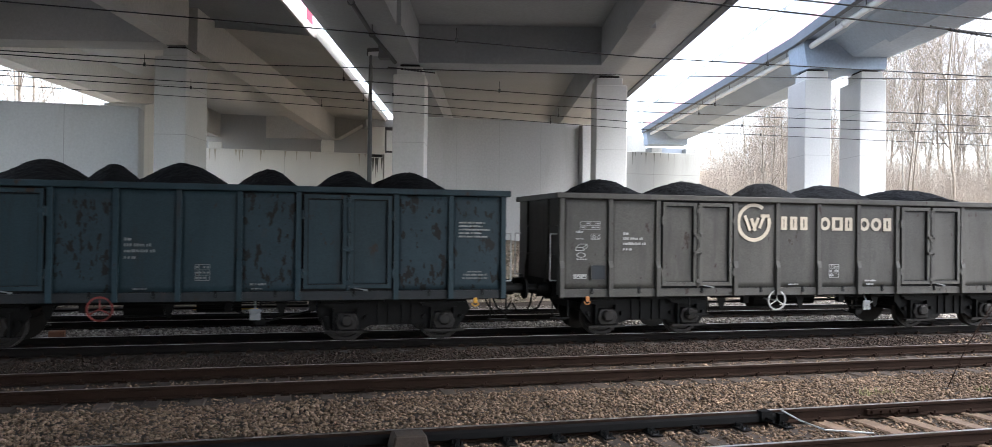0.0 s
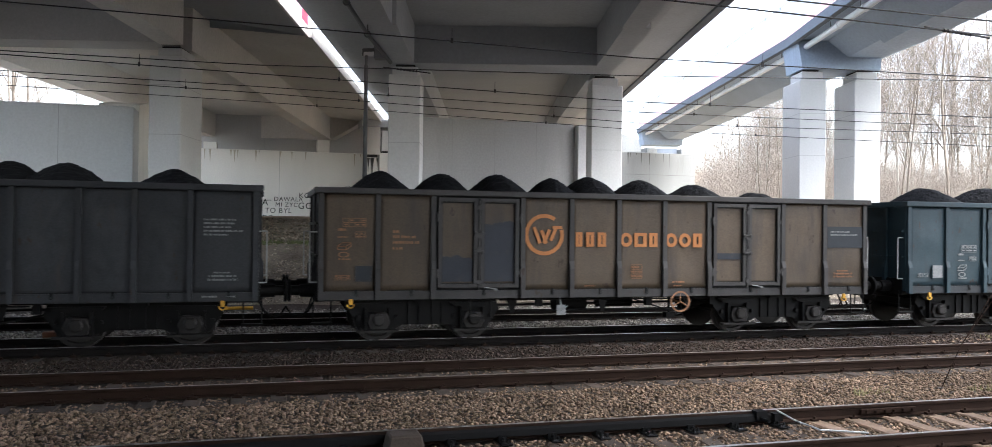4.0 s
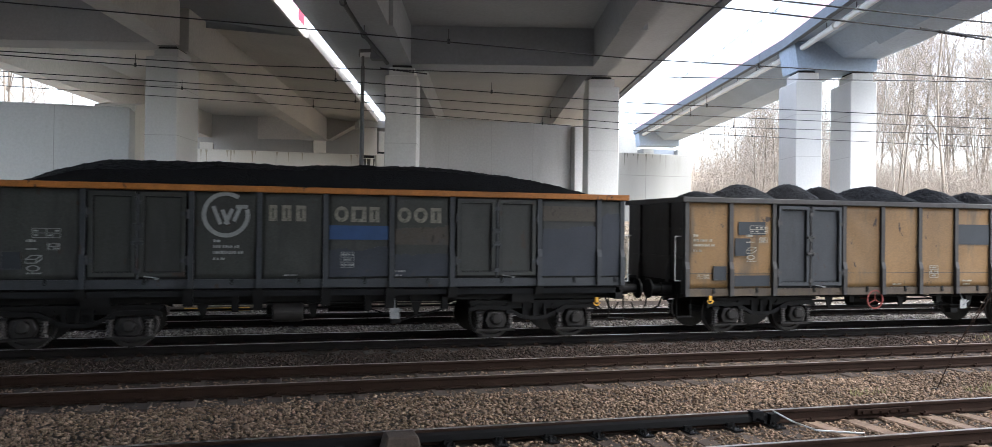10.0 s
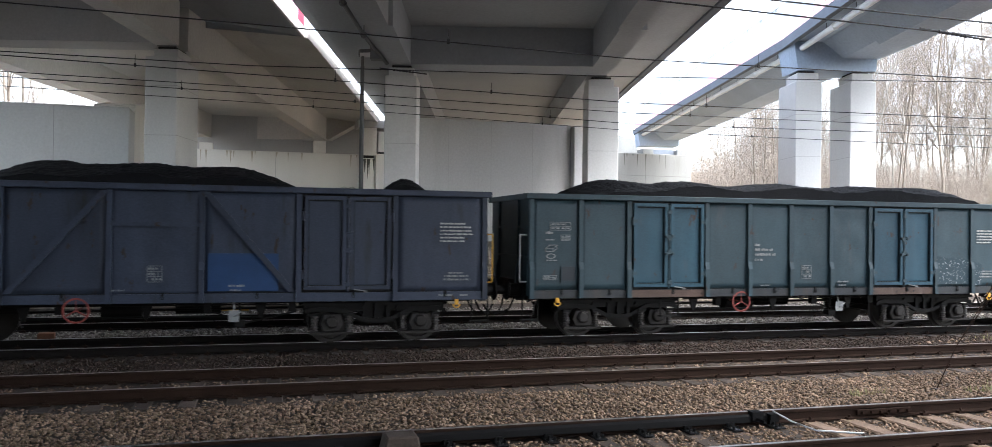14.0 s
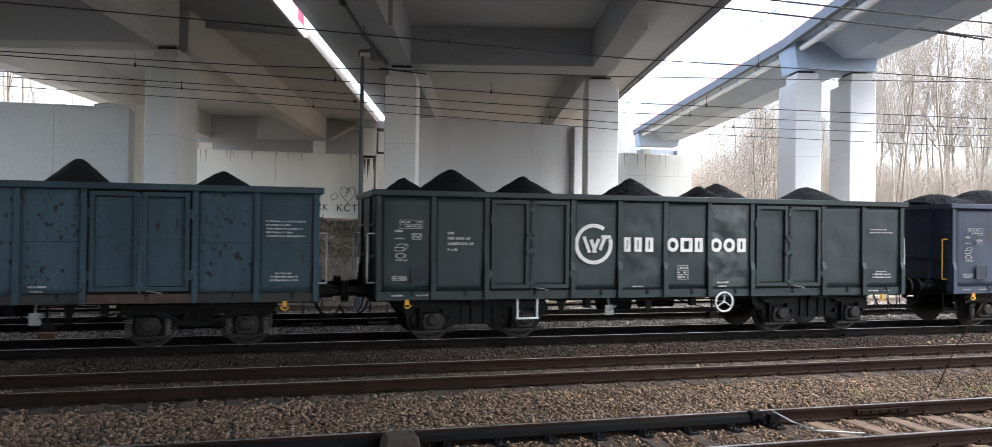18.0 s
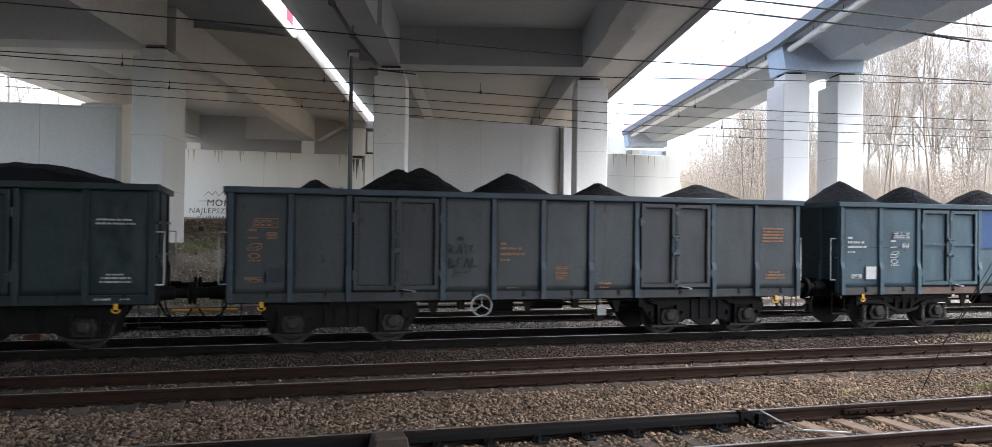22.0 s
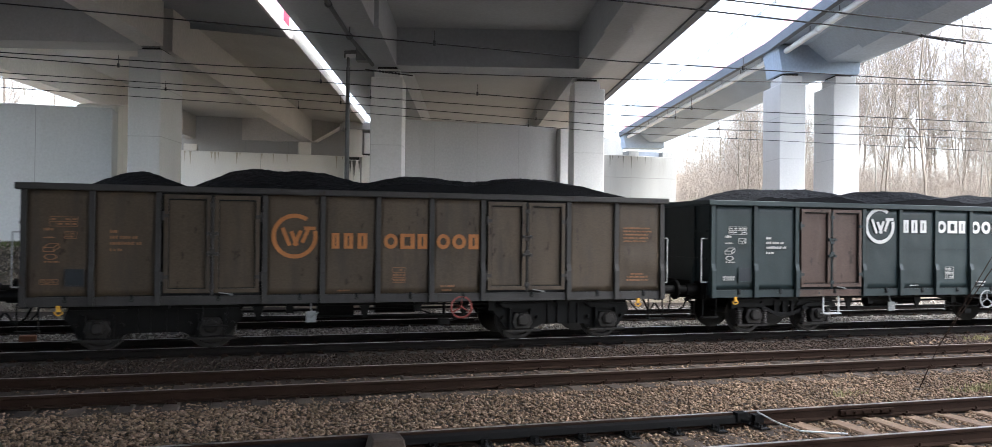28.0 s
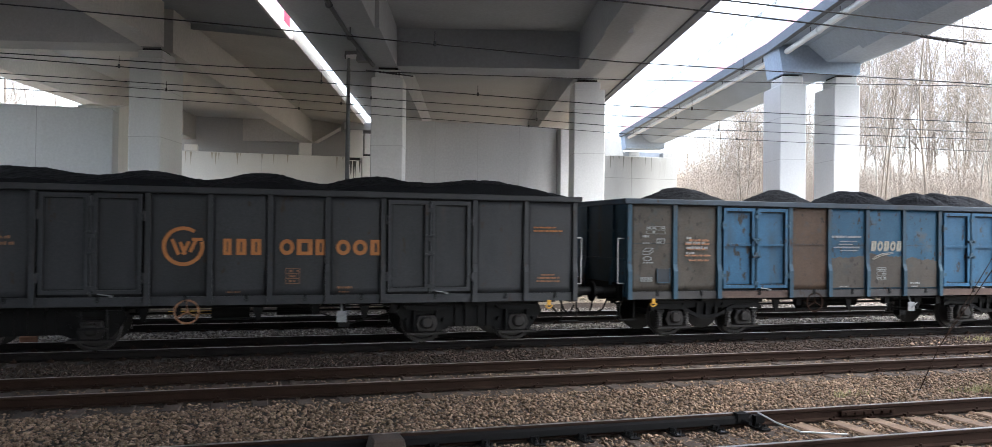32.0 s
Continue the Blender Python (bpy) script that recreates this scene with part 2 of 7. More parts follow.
def lathe(bm, outline, seg, m=None):
    """A body turned round the y axis from an outline of (y, radius) pairs."""
    rings = []
    for y, r in outline:
        rings.append([bm.verts.new((r * math.cos(2 * math.pi * i / seg), y, r * math.sin(2 * math.pi * i / seg))) for i in range(seg)])
    for a, b in zip(rings, rings[1:]):
        for i in range(seg):
            bm.faces.new((a[i], a[(i + 1) % seg], b[(i + 1) % seg], b[i]))
    bm.faces.new(rings[0][::-1])
    bm.faces.new(rings[-1])
    if m:
        bmesh.ops.transform(bm, matrix=m, verts=[v for r in rings for v in r])
    bmesh.ops.recalc_face_normals(bm, faces=bm.faces)


def ring(bm, r0, r1, y0, y1, a0=0.0, a1=360.0, seg=32, cx=0.0, cz=0.0):
    """A flat ring, or a part of one, facing the y axis."""
    n = max(3, int(seg * abs(a1 - a0) / 360))
    rows = []
    for i in range(n + 1):
        a = radians(a0 + (a1 - a0) * i / n)
        c, s = math.cos(a), math.sin(a)
        rows.append([bm.verts.new((cx + r * c, y, cz + r * s)) for r, y in ((r0, y0), (r1, y0), (r1, y1), (r0, y1))])
    for a, b in zip(rows, rows[1:]):
        for k in range(4):
            bm.faces.new((a[k], a[(k + 1) % 4], b[(k + 1) % 4], b[k]))
    bm.faces.new(rows[0])
    bm.faces.new(rows[-1][::-1])
    bmesh.ops.recalc_face_normals(bm, faces=bm.faces)


def bevelled(bm, width=0.01, segments=1):
    bmesh.ops.bevel(bm, geom=bm.edges[:], offset=width, segments=segments, affect="EDGES", clamp_overlap=True)
    return bm


def mesh(name, bm, mat, smooth=False):
    me = bpy.data.meshes.new(name)
    bm.to_mesh(me)
    bm.free()
    me.materials.append(mat)
    if smooth:
        me.polygons.foreach_set("use_smooth", [True] * len(me.polygons))
    return me


def part(name, bm, mat, parent=None, label="", smooth=False):
    """One bmesh, or one mesh, as one object under a thing or a part."""
    me = bm if isinstance(bm, bpy.types.Mesh) else mesh(name, bm, mat, smooth)
    ob = new(name, me)
    ob.parent = parent
    return tagged(ob, label)


def thing(name, label, category, group="", kind="", at=None):
    ob = new(name)
    ob.empty_display_size = 0.3
    if at is not None:
        ob.matrix_basis = at
    return tagged(ob, label, category, group, kind)


def recoloured(me, mat):
    me = me.copy()
    me.materials.clear()
    me.materials.append(mat)
    return me


# ---- ground and tracks ----
TRACKS = {"near": 8.75, "second": 13.56, "train": 18.0, "far": 22.4}


def structure(name, bm, mat, label, category, kind="structure", smooth=False):
    ob = new(name, mesh(name, bm, mat, smooth))
    return tagged(ob, label, category, "", kind)


def ground_height(x, y):
    """Ballast, then the bank in two steps with a bench between them, then the land behind."""
    marks = ((-400, -0.26), (-3, -0.26), (5, -0.24), (7, -0.2), (25.4, -0.2), (26.6, -0.1), (29.6, 1.62), (30.0, 1.7), (34.5, 1.8), (44.0, 2.75), (60, 3.1), (90, 3.4), (160, 9.0), (700, 60.0))
    for (a, za), (b, zb) in zip(marks, marks[1:]):
        if y <= b:
            return za + (zb - za) * (y - a) / (b - a)
    return marks[-1][1]


def make_ground():
    xs = [-500, -250, -120, -60, -30] + [-20 + 1.0 * i for i in range(61)] + [50, 65, 85, 120, 180, 300, 600]
    ys = [-400, -120, -40, -12, -3, 2, 5, 6, 7] + [8 + 0.9 * i for i in range(19)] + [25.4, 26, 26.6, 27.3, 28, 28.8, 29.6, 30, 31, 32.5, 34.5, 36, 38, 40, 42, 44, 48, 54, 60, 66, 74, 82, 90, 110, 130, 160, 240, 400, 700]
    bm = bmesh.new()
    grid = []
    for y in ys:
        row = []
        for x in xs:
            rough = 0.0
            if 26.6 <= y <= 44:
                rough = 0.12 * noise.noise((x * 0.5, y * 0.6, 0)) + 0.07 * noise.noise((x * 1.7, y * 1.7, 3))
            elif y > 44:
                rough = 0.3 * noise.noise((x * 0.12, y * 0.12, 7))
            row.append(bm.verts.new((x, y, ground_height(x, y) + rough)))
        grid.append(row)
    for r, (a, b) in enumerate(zip(grid, grid[1:])):
        for i in range(len(xs) - 1):
            f = bm.faces.new((a[i], a[i + 1], b[i + 1], b[i]))
            mid = (ys[r] + ys[r + 1]) / 2
            f.material_index = 0 if mid < 26.6 else 1 if mid < 44 else 2
    ob = structure("ground", bm, BED, "dark gravel track bed rising to an earth bank", "ground", smooth=True)
    ob.data.materials.append(EARTH)
    ob.data.materials.append(FOREST_FLOOR)
    return ob


make_ground()

RAIL_PROFILE = ((-0.065, -0.17), (0.065, -0.17), (0.065, -0.155), (0.018, -0.135), (0.012, -0.05), (0.034, -0.038), (0.034, -0.012), (0.026, -0.002), (-0.026, -0.002), (-0.034, -0.012), (-0.034, -0.038), (-0.012, -0.05), (-0.018, -0.135), (-0.065, -0.155))


def make_rail(parent, y, x0, x1, top, steel):
    bm = bmesh.new()
    extrude(bm, RAIL_PROFILE, x0, x1, lambda s, p, q: (s, y + p, q))
    r = part("rail", bm, steel, parent)
    bm = bmesh.new()
    box(bm, x0, x1, y - 0.024, y + 0.024, -0.002, 0.003)
    part("rail_head", bm, top, r, "worn running surface")
    return r


def sleeper_mesh(mat, length=2.6):
    bm = bmesh.new()
    box(bm, -0.12, 0.12, -length / 2, length / 2, -0.34, -0.175)
    bevelled(bm, 0.02)
    return mesh("sleeper", bm, mat)


def plate_mesh(mat):
    """A tie plate with its two bolts and clips."""
    bm = bmesh.new()
    box(bm, -0.07, 0.07, -0.16, 0.16, -0.176, -0.164)
    for s in (-1, 1):
        box(bm, -0.05, 0.05, s * 0.095 - 0.03, s * 0.095 + 0.03, -0.166, -0.135)
        rod(bm, (0, s * 0.1, -0.14), (0, s * 0.1, -0.1), 0.016, seg=6)
    return mesh("tie_plate", bm, mat)


def make_track(name, y, x0, x1, sleeper_mat, top, label, seed, steel=None):
    rnd = random.Random(seed)
    t = thing(name, label, "railway track", "parallel tracks", "structure", pose(0, y, 0))
    for s in (-1, 1):
        make_rail(t, s * 0.7535, x0, x1, top, steel or RAIL_RUST)
    sm, pm = sleeper_mesh(sleeper_mat), plate_mesh(RAIL_RUST)
    warm = sleeper_mesh(SLEEPER_WARM)
    x = max(x0, -14.0)
    while x < min(x1, 40):
        sl = part("sleeper", warm if seed == 1 and x > 6.7 else sm, None, t)
        sl.matrix_basis = pose(x + rnd.uniform(-0.03, 0.03), rnd.uniform(-0.05, 0.05), rnd.uniform(-0.015, 0.0) + (0.022 if seed == 1 and x > 6.7 else 0.0), 0, 0, rnd.uniform(-1.2, 1.2))
        for s in (-1, 1):
            tp = part("tie_plate", pm, None, t)
            tp.matrix_basis = pose(x, s * 0.7535, 0)
        x += 0.62
    return t


def stones(name, label, x0, x1, y0, y1, per_m2, size, mat, seed, zfun, keep=None):
    """Loose broken stones, each an uneven eight-sided lump, in one mesh."""
    rng = np.random.default_rng(seed)
    n = int((x1 - x0) * (y1 - y0) * per_m2)
    px, py = rng.uniform(x0, x1, n), rng.uniform(y0, y1, n)
    if keep is not None:
        k = keep(px, py)
        px, py = px[k], py[k]
        n = len(px)
    pz = zfun(px, py, rng)
    base = np.array([(1, 0, 0), (-1, 0, 0), (0, 1, 0), (0, -1, 0), (0, 0, 1), (0, 0, -1)], float)
    r = size * rng.uniform(0.55, 1.25, (n, 1, 1))
    pts = base[None] * r * rng.uniform(0.55, 1.15, (n, 6, 1)) + rng.normal(0, 0.22, (n, 6, 3)) * r
    a = rng.uniform(0, 6.283, n)
    c, s = np.cos(a)[:, None], np.sin(a)[:, None]
    x, y = pts[..., 0] * c - pts[..., 1] * s, pts[..., 0] * s + pts[..., 1] * c
    v = np.stack((x + px[:, None], y + py[:, None], pts[..., 2] * 0.62 + pz[:, None]), -1).reshape(-1, 3)
    tri = np.array([(0, 2, 4), (2, 1, 4), (1, 3, 4), (3, 0, 4), (2, 0, 5), (1, 2, 5), (3, 1, 5), (0, 3, 5)])
    f = (tri[None] + 6 * np.arange(n)[:, None, None]).reshape(-1, 3)
    me = bpy.data.meshes.new(name)
    me.vertices.add(len(v))
    me.vertices.foreach_set("co", v.ravel())
    me.loops.add(f.size)
    me.loops.foreach_set("vertex_index", f.ravel().astype(np.int32))
    me.polygons.add(len(f))
    me.polygons.foreach_set("loop_start", np.arange(0, f.size, 3, dtype=np.int32))
    me.update(calc_edges=True)
    me.materials.append(mat)
    return tagged(new(name, me), label, "ballast", "", "stuff")


# ---- the viaduct ----
class Deck:
    """Places in a bridge's own frame: u along it, v across it, z up, with its grade."""

    def __init__(self, azimuth, grade):
        self.a, self.grade = radians(azimuth), grade

    def at(self, u, v, z):
        return Vector((u * math.sin(self.a) + v * math.cos(self.a), u * math.cos(self.a) - v * math.sin(self.a), z + self.grade * u))

    def run(self, name, outline, u0, u1, mat, parent, label=""):
        bm = bmesh.new()
        extrude(bm, outline, u0, u1, lambda s, p, q: self.at(s, p, q))
        return part(name, bm, mat, parent, label)

    def across(self, name, v0, v1, u0, u1, z0, z1, mat, parent, label=""):
        return self.run(name, ((v0, z0), (v1, z0), (v1, z1), (v0, z1)), u0, u1, mat, parent, label)


def column(deck, u, v, z0, z1, w, d, mat, label, head=0.32, head_u=(-0.42, 0.42), head_v=(-0.4, 0.4)):
    """A rectangular bridge column with bevelled edges, a narrower head and a bearing; head_u and head_v are shares of its depth and width."""
    c = deck.at(u, v, 0)
    t = thing("bridge_column", label, "column", "bridge columns", "", Matrix.Translation((c.x, c.y, z0)) @ pose(0, 0, 0, 0, 0, -math.degrees(deck.a)))
    top = z1 - z0
    bm = bmesh.new()
    box(bm, -w / 2, w / 2, -d / 2, d / 2, 0, top - head - 0.1)
    bevelled(bm, 0.03)
    part("shaft", bm, mat, t)
    bm = bmesh.new()
    box(bm, w * head_v[0], w * head_v[1], d * head_u[0], d * head_u[1], top - head - 0.1, top - 0.1)
    bevelled(bm, 0.02)
    part("head", bm, mat, t)
    bm = bmesh.new()
    box(bm, w * head_v[0] * 0.75, w * head_v[1] * 0.75, d * head_u[0] * 0.8, d * head_u[1] * 0.8, top - 0.1, top)
    part("bearing", bm, BEARING, t, "dark rubber bearing")
    for z in (1.9, 3.85, 5.6):
        bm = bmesh.new()
        box(bm, -w / 2 - 0.002, w / 2 + 0.002, -d / 2 - 0.002, d / 2 + 0.002, z, z + 0.022)
        part("pour_joint", bm, FORM_LINE, t)
    bm = bmesh.new()
    box(bm, -w / 2 - 0.15, w / 2 + 0.15, -d / 2 - 0.15, d / 2 + 0.15, -0.5, 0.06)
    bevelled(bm, 0.03)
    part("footing", bm, CONCRETE, t)
    return t


def make_middle_deck():
    d = Deck(15.0, 0.013)
    t = thing("middle_bridge", "grey concrete road bridge on two deep girders", "bridge", "road bridges")
    u0, u1, u2 = -75, 60.0, 72
    zg, zs = 8.12, 9.56
    # the slab's edge on the joint side runs aslant
    bm = bmesh.new()
    ends = []
    for u, v in ((u0, -5.52 + 0.0192 * 63), (u2, -7.02)):
        ends.append([bm.verts.new(d.at(u, p, q)) for p, q in ((v, 9.72), (-4.4, zs), (6.2, zs), (7.85, 9.7), (7.85, 10.0), (v, 9.95))])
    for i in range(6):
        bm.faces.new((ends[0][i], ends[0][(i + 1) % 6], ends[1][(i + 1) % 6], ends[1][i]))
    bm.faces.new(ends[0][::-1])
    bm.faces.new(ends[1])
    bmesh.ops.recalc_face_normals(bm, faces=bm.faces)
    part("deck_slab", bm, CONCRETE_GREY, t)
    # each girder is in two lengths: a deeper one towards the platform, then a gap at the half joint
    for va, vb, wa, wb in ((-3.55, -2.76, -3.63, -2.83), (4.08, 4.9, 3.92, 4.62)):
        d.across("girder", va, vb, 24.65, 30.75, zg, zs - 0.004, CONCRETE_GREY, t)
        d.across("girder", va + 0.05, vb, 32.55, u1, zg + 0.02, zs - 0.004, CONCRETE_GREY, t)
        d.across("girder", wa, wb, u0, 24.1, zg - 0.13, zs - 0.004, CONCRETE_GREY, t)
    d.across("diaphragm", -3.5, 4.85, 30.754, 32.546, zg + 0.01, zs - 0.004, CONCRETE_GREY, t)
    d.across("edge_beam", 7.86, 8.1, u0, u2, 9.62, 10.7, EDGE_DARK, t)
    d.across("drip_edge", 7.76, 7.855, u0, u2, 9.6, 9.698, EDGE_DARK, t, "dark drip edge under the slab")
    left = Deck(13.9, 0.013)
    left.across("edge_beam", -6.02, -5.56, u0, u2, 9.7, 9.97, CONCRETE_GREY, t)
    bm = bmesh.new()
    rod(bm, d.at(16.0, -4.3, 8.84), d.at(25.4, -4.25, 8.78), 0.07)
    rod(bm, d.at(25.4, -4.25, 8.78), d.at(28.7, -4.2, 8.7), 0.07)
    rod(bm, d.at(28.7, -4.2, 8.7), d.at(30.6, -3.62, 8.1), 0.07)
    part("drain_pipe", bm, PIPE_DARK, t, "dark drain pipe under the deck")
    for u, v, z in ((24.6, -4.25, 8.78), (28.6, -4.2, 8.7)):
        bm = bmesh.new()
        ring(bm, 0.08, 0.12, -0.03, 0.03, seg=14)
        for w in bm.verts:
            w.co = d.at(u, v, z) + w.co
        box(bm, -0.02, 0.02, -0.02, 0.02, 0.1, zs - z, Matrix.Translation(d.at(u, v, z)))
        part("pipe_clamp", bm, PIPE_DARK, t)
    bm = bmesh.new()
    extrude(bm, ((-4.2, 8.2), (-3.62, 8.2), (-4.2, 8.75)), 30.2, 30.7, lambda s, p, q: d.at(s, p, q))
    part("pipe_hopper", bm, PIPE_DARK, t)
    column(d, 31.6, -3.12, 1.7, zg + 0.013 * 31.6, 1.2, 1.5, CONCRETE, "square light grey concrete bridge column on the bank")
    column(d, 33.6, 4.78, 1.7, zg + 0.013 * 33.6, 1.24, 1.7, CONCRETE, "square light grey concrete bridge column on the bank", head_v=(-0.48, 0.36))
    for v in (-3.1, 4.75):
        column(d, -9.5, v, -0.4, zg - 0.13 - 0.013 * 9.5, 1.3, 1.7, CONCRETE, "plain concrete bridge column behind the platform")


def make_left_deck():
    d = Deck(13.9, 0.0)
    t = thing("left_bridge", "wide grey concrete road bridge on deep girders", "bridge", "road bridges")
    u0, u1, u2 = -75, 60.0, 72
    zg, zs = 8.72, 10.36
    # near slab darker than the far one: shade put into the concrete
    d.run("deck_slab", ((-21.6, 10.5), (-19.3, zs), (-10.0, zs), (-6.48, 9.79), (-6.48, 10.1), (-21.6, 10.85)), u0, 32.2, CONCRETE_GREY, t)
    d.run("deck_slab", ((-21.6, 10.5), (-19.3, zs), (-10.0, zs), (-6.36, 9.79), (-6.36, 10.1), (-21.6, 10.85)), 32.22, u2, CONCRETE_BEIGE, t)
    for va, vb in ((-11.0, -10.2), (-19.2, -18.26)):
        d.across("girder", va, vb, u0, 29.3, zg, zs - 0.004, CONCRETE_BEIGE, t)
        d.across("girder", va, vb, 30.25, u1, zg, zs - 0.004, CONCRETE_BEIGE, t)
        # the recess's shade is put into its darker concrete
        d.across("girder_joint", va + 0.004, vb - 0.42, 29.304, 30.246, zg + 0.004, zs - 0.004, CONCRETE_OLD_SHADE, t, "girder joint recess, its shade put into darker concrete")
    d.across("diaphragm", -18.256, -11.004, 28.9, 30.2, zg + 0.004, zs - 0.004, CONCRETE_MID, t)
    d.across("diaphragm", -19.0, -10.4, 60.004, 61.2, zg + 0.05, zs - 0.004, CONCRETE_BEIGE, t)
    d.run("cantilever_bracket", ((-10.398, zg + 0.05), (-10.0, zg + 0.05), (-7.9, 10.0), (-10.398, zs - 0.004)), 59.7, 61.0, CONCRETE_BEIGE, t)
    for a, b, v in ((u0, 32.2, -6.48), (32.22, u2, -6.36)):
        d.across("edge_beam", v + 0.004, v + 0.1, a, b, 9.74, 10.14, CONCRETE_BEIGE, t)
    d.across("edge_beam", -21.9, -21.604, u0, u2, 10.3, 11.2, CONCRETE_BEIGE, t)
    for k in range(9):
        u = 13.2 + 2.0 * k
        d.across("screen_panel", -6.46, -6.43, u, u + 1.96, 10.15, 12.1, PINK_SCREEN, t, "pale pink noise screen panel")
    d.across("screen_panel", -6.46, -6.4, 31.2, 32.15, 10.15, 12.1, RED_SCREEN, t, "red noise screen panel")
    column(d, 30.48, -10.82, 1.7, zg, 1.12, 2.3, CONCRETE, "square light grey concrete bridge column on the bank", head=0.28, head_u=(-0.47, 0.1), head_v=(-0.26, 0.5))
    column(d, 30.48, -18.73, 1.7, zg, 1.12, 2.3, CONCRETE, "square light grey concrete bridge column on the bank", head=0.28)
    for v in (-10.6, -18.73):
        column(d, -9.5, v, -0.4, zg, 1.3, 1.7, CONCRETE, "plain concrete bridge column behind the platform")


def make_right_bridge():
    d = Deck(15.2, 0.013)
    t = thing("right_bridge", "slender blue-grey concrete bridge with a drain pipe and clear screens", "bridge", "road bridges")
    u0, um, u1 = -40, 35.0, 70.6

    def bent(name, outline, ua, ub, mat, label=""):
        """A length of the bridge that bends where its crosshead stands."""
        bm = bmesh.new()
        for a, b in ((ua, min(um, ub)), (max(um, ua), ub)):
            if a < b:
                extrude(bm, outline, a, b, lambda s, p, q: d.at(s, p - 0.0717 * max(0.0, um - s), q))
        bmesh.ops.remove_doubles(bm, verts=bm.verts, dist=0.001)
        return part(name, bm, mat, t, label)

    bent("deck_slab", ((12.85, 9.98), (14.3, 9.9), (16.7, 9.9), (18.2, 10.0), (18.2, 10.2), (12.85, 10.2)), u0, u1, CONCRETE_BLUE)
    bent("girder", ((14.9, 9.22), (16.32, 9.22), (16.5, 9.896), (14.05, 9.896)), 30.6, u1, CONCRETE_BLUE)
    bent("girder", ((15.0, 9.08), (16.36, 9.08), (16.55, 9.896), (14.0, 9.896)), u0, 30.55, CONCRETE_BLUE)
    # edge beam darkened in its colour, for the shade on it
    bent("edge_beam", ((12.62, 9.8), (12.846, 9.8), (12.846, 10.2), (12.62, 10.2)), u0, u1, EDGE_DARK)
    for uu in (34.9, 69.9):
        d.run("crosshead", ((12.95, 8.72), (16.2, 8.72), (16.25, 9.4), (16.25, 9.894), (12.75, 9.894)), uu - 0.92, uu + 0.92, CONCRETE_BLUE, t)
    bm = bmesh.new()
    for k in range(-1, 14):
        ua, ub = 5 * k, 5 * k + 5
        for a, b in ((ua, min(ub, 33.9)), (max(ua, 35.9), min(ub, 68.9))):
            if a < b:
                p, q = (d.at(s, 13.15 - 0.0717 * max(0.0, um - s), 9.62) for s in (a, b))
                rod(bm, p, q, 0.12, seg=10)
        if ub < 33 or 36 < ub < 68:
            for s in (0.0, 2.5):
                p, q = (d.at(x, 13.15 - 0.0717 * max(0.0, um - x), 9.62) for x in (ub - s, ub + 0.15 - s))
                rod(bm, p, q, 0.15, seg=10)
    part("drain_pipe", bm, PIPE, t, "pale grey plastic drain pipe")
    for k in range(22):
        u = 4 + 3.0 * k
        if not 33 < u < 37:
            p = d.at(u, 13.15 - 0.0717 * max(0.0, um - u), 9.62)
            bm = bmesh.new()
            rod(bm, p + Vector((0, 0, 0.1)), p + Vector((0, 0, 0.42)), 0.018, seg=6)
            part("pipe_hanger", bm, EDGE_DARK, t)
    for k in range(33):
        u = 4 + 2.0 * k
        bent("screen_panel", ((12.68, 10.21), (12.688, 10.21), (12.688, 10.6), (12.68, 10.6)), u, u + 1.985, SCREEN_PINK).visible_shadow = False
        bent("screen_panel", ((12.68, 10.603), (12.688, 10.603), (12.688, 11.75), (12.68, 11.75)), u, u + 1.985, SCREEN).visible_shadow = False
        bent("screen_clip", ((12.66, 11.66), (12.72, 11.66), (12.72, 11.79), (12.66, 11.79)), u - 0.07, u + 0.07, GALVANISED)
    bent("screen_rail", ((12.68, 11.755), (12.7, 11.755), (12.7, 11.775), (12.68, 11.775)), 4, u1 - 1, GALVANISED)
    z = 8.72 + 0.013 * 34.9
    for v in (13.4, 15.68):
        column(d, 35.0, v, 1.7, z, 1.1, 2.0, CONCRETE, "tall pale concrete bridge column, one of a pair", head=0.36, head_u=(-0.45, 0.2))


def wall(name, x0, x1, y0, y1, z0, z1, label, mat=None, seams=()):
    bm = bmesh.new()
    box(bm, x0, x1, y0, y1, z0, z1)
    bevelled(bm, 0.03)
    w = structure(name, bm, mat or CONCRETE_WALL, label, "wall")
    for x in seams:
        bm = bmesh.new()
        box(bm, x - 0.012, x + 0.012, y0 - 0.004, y0 + 0.02, z0, z1 - 0.05)
        part("joint", bm, FORM_LINE, w, "narrow wall joint")
    return w


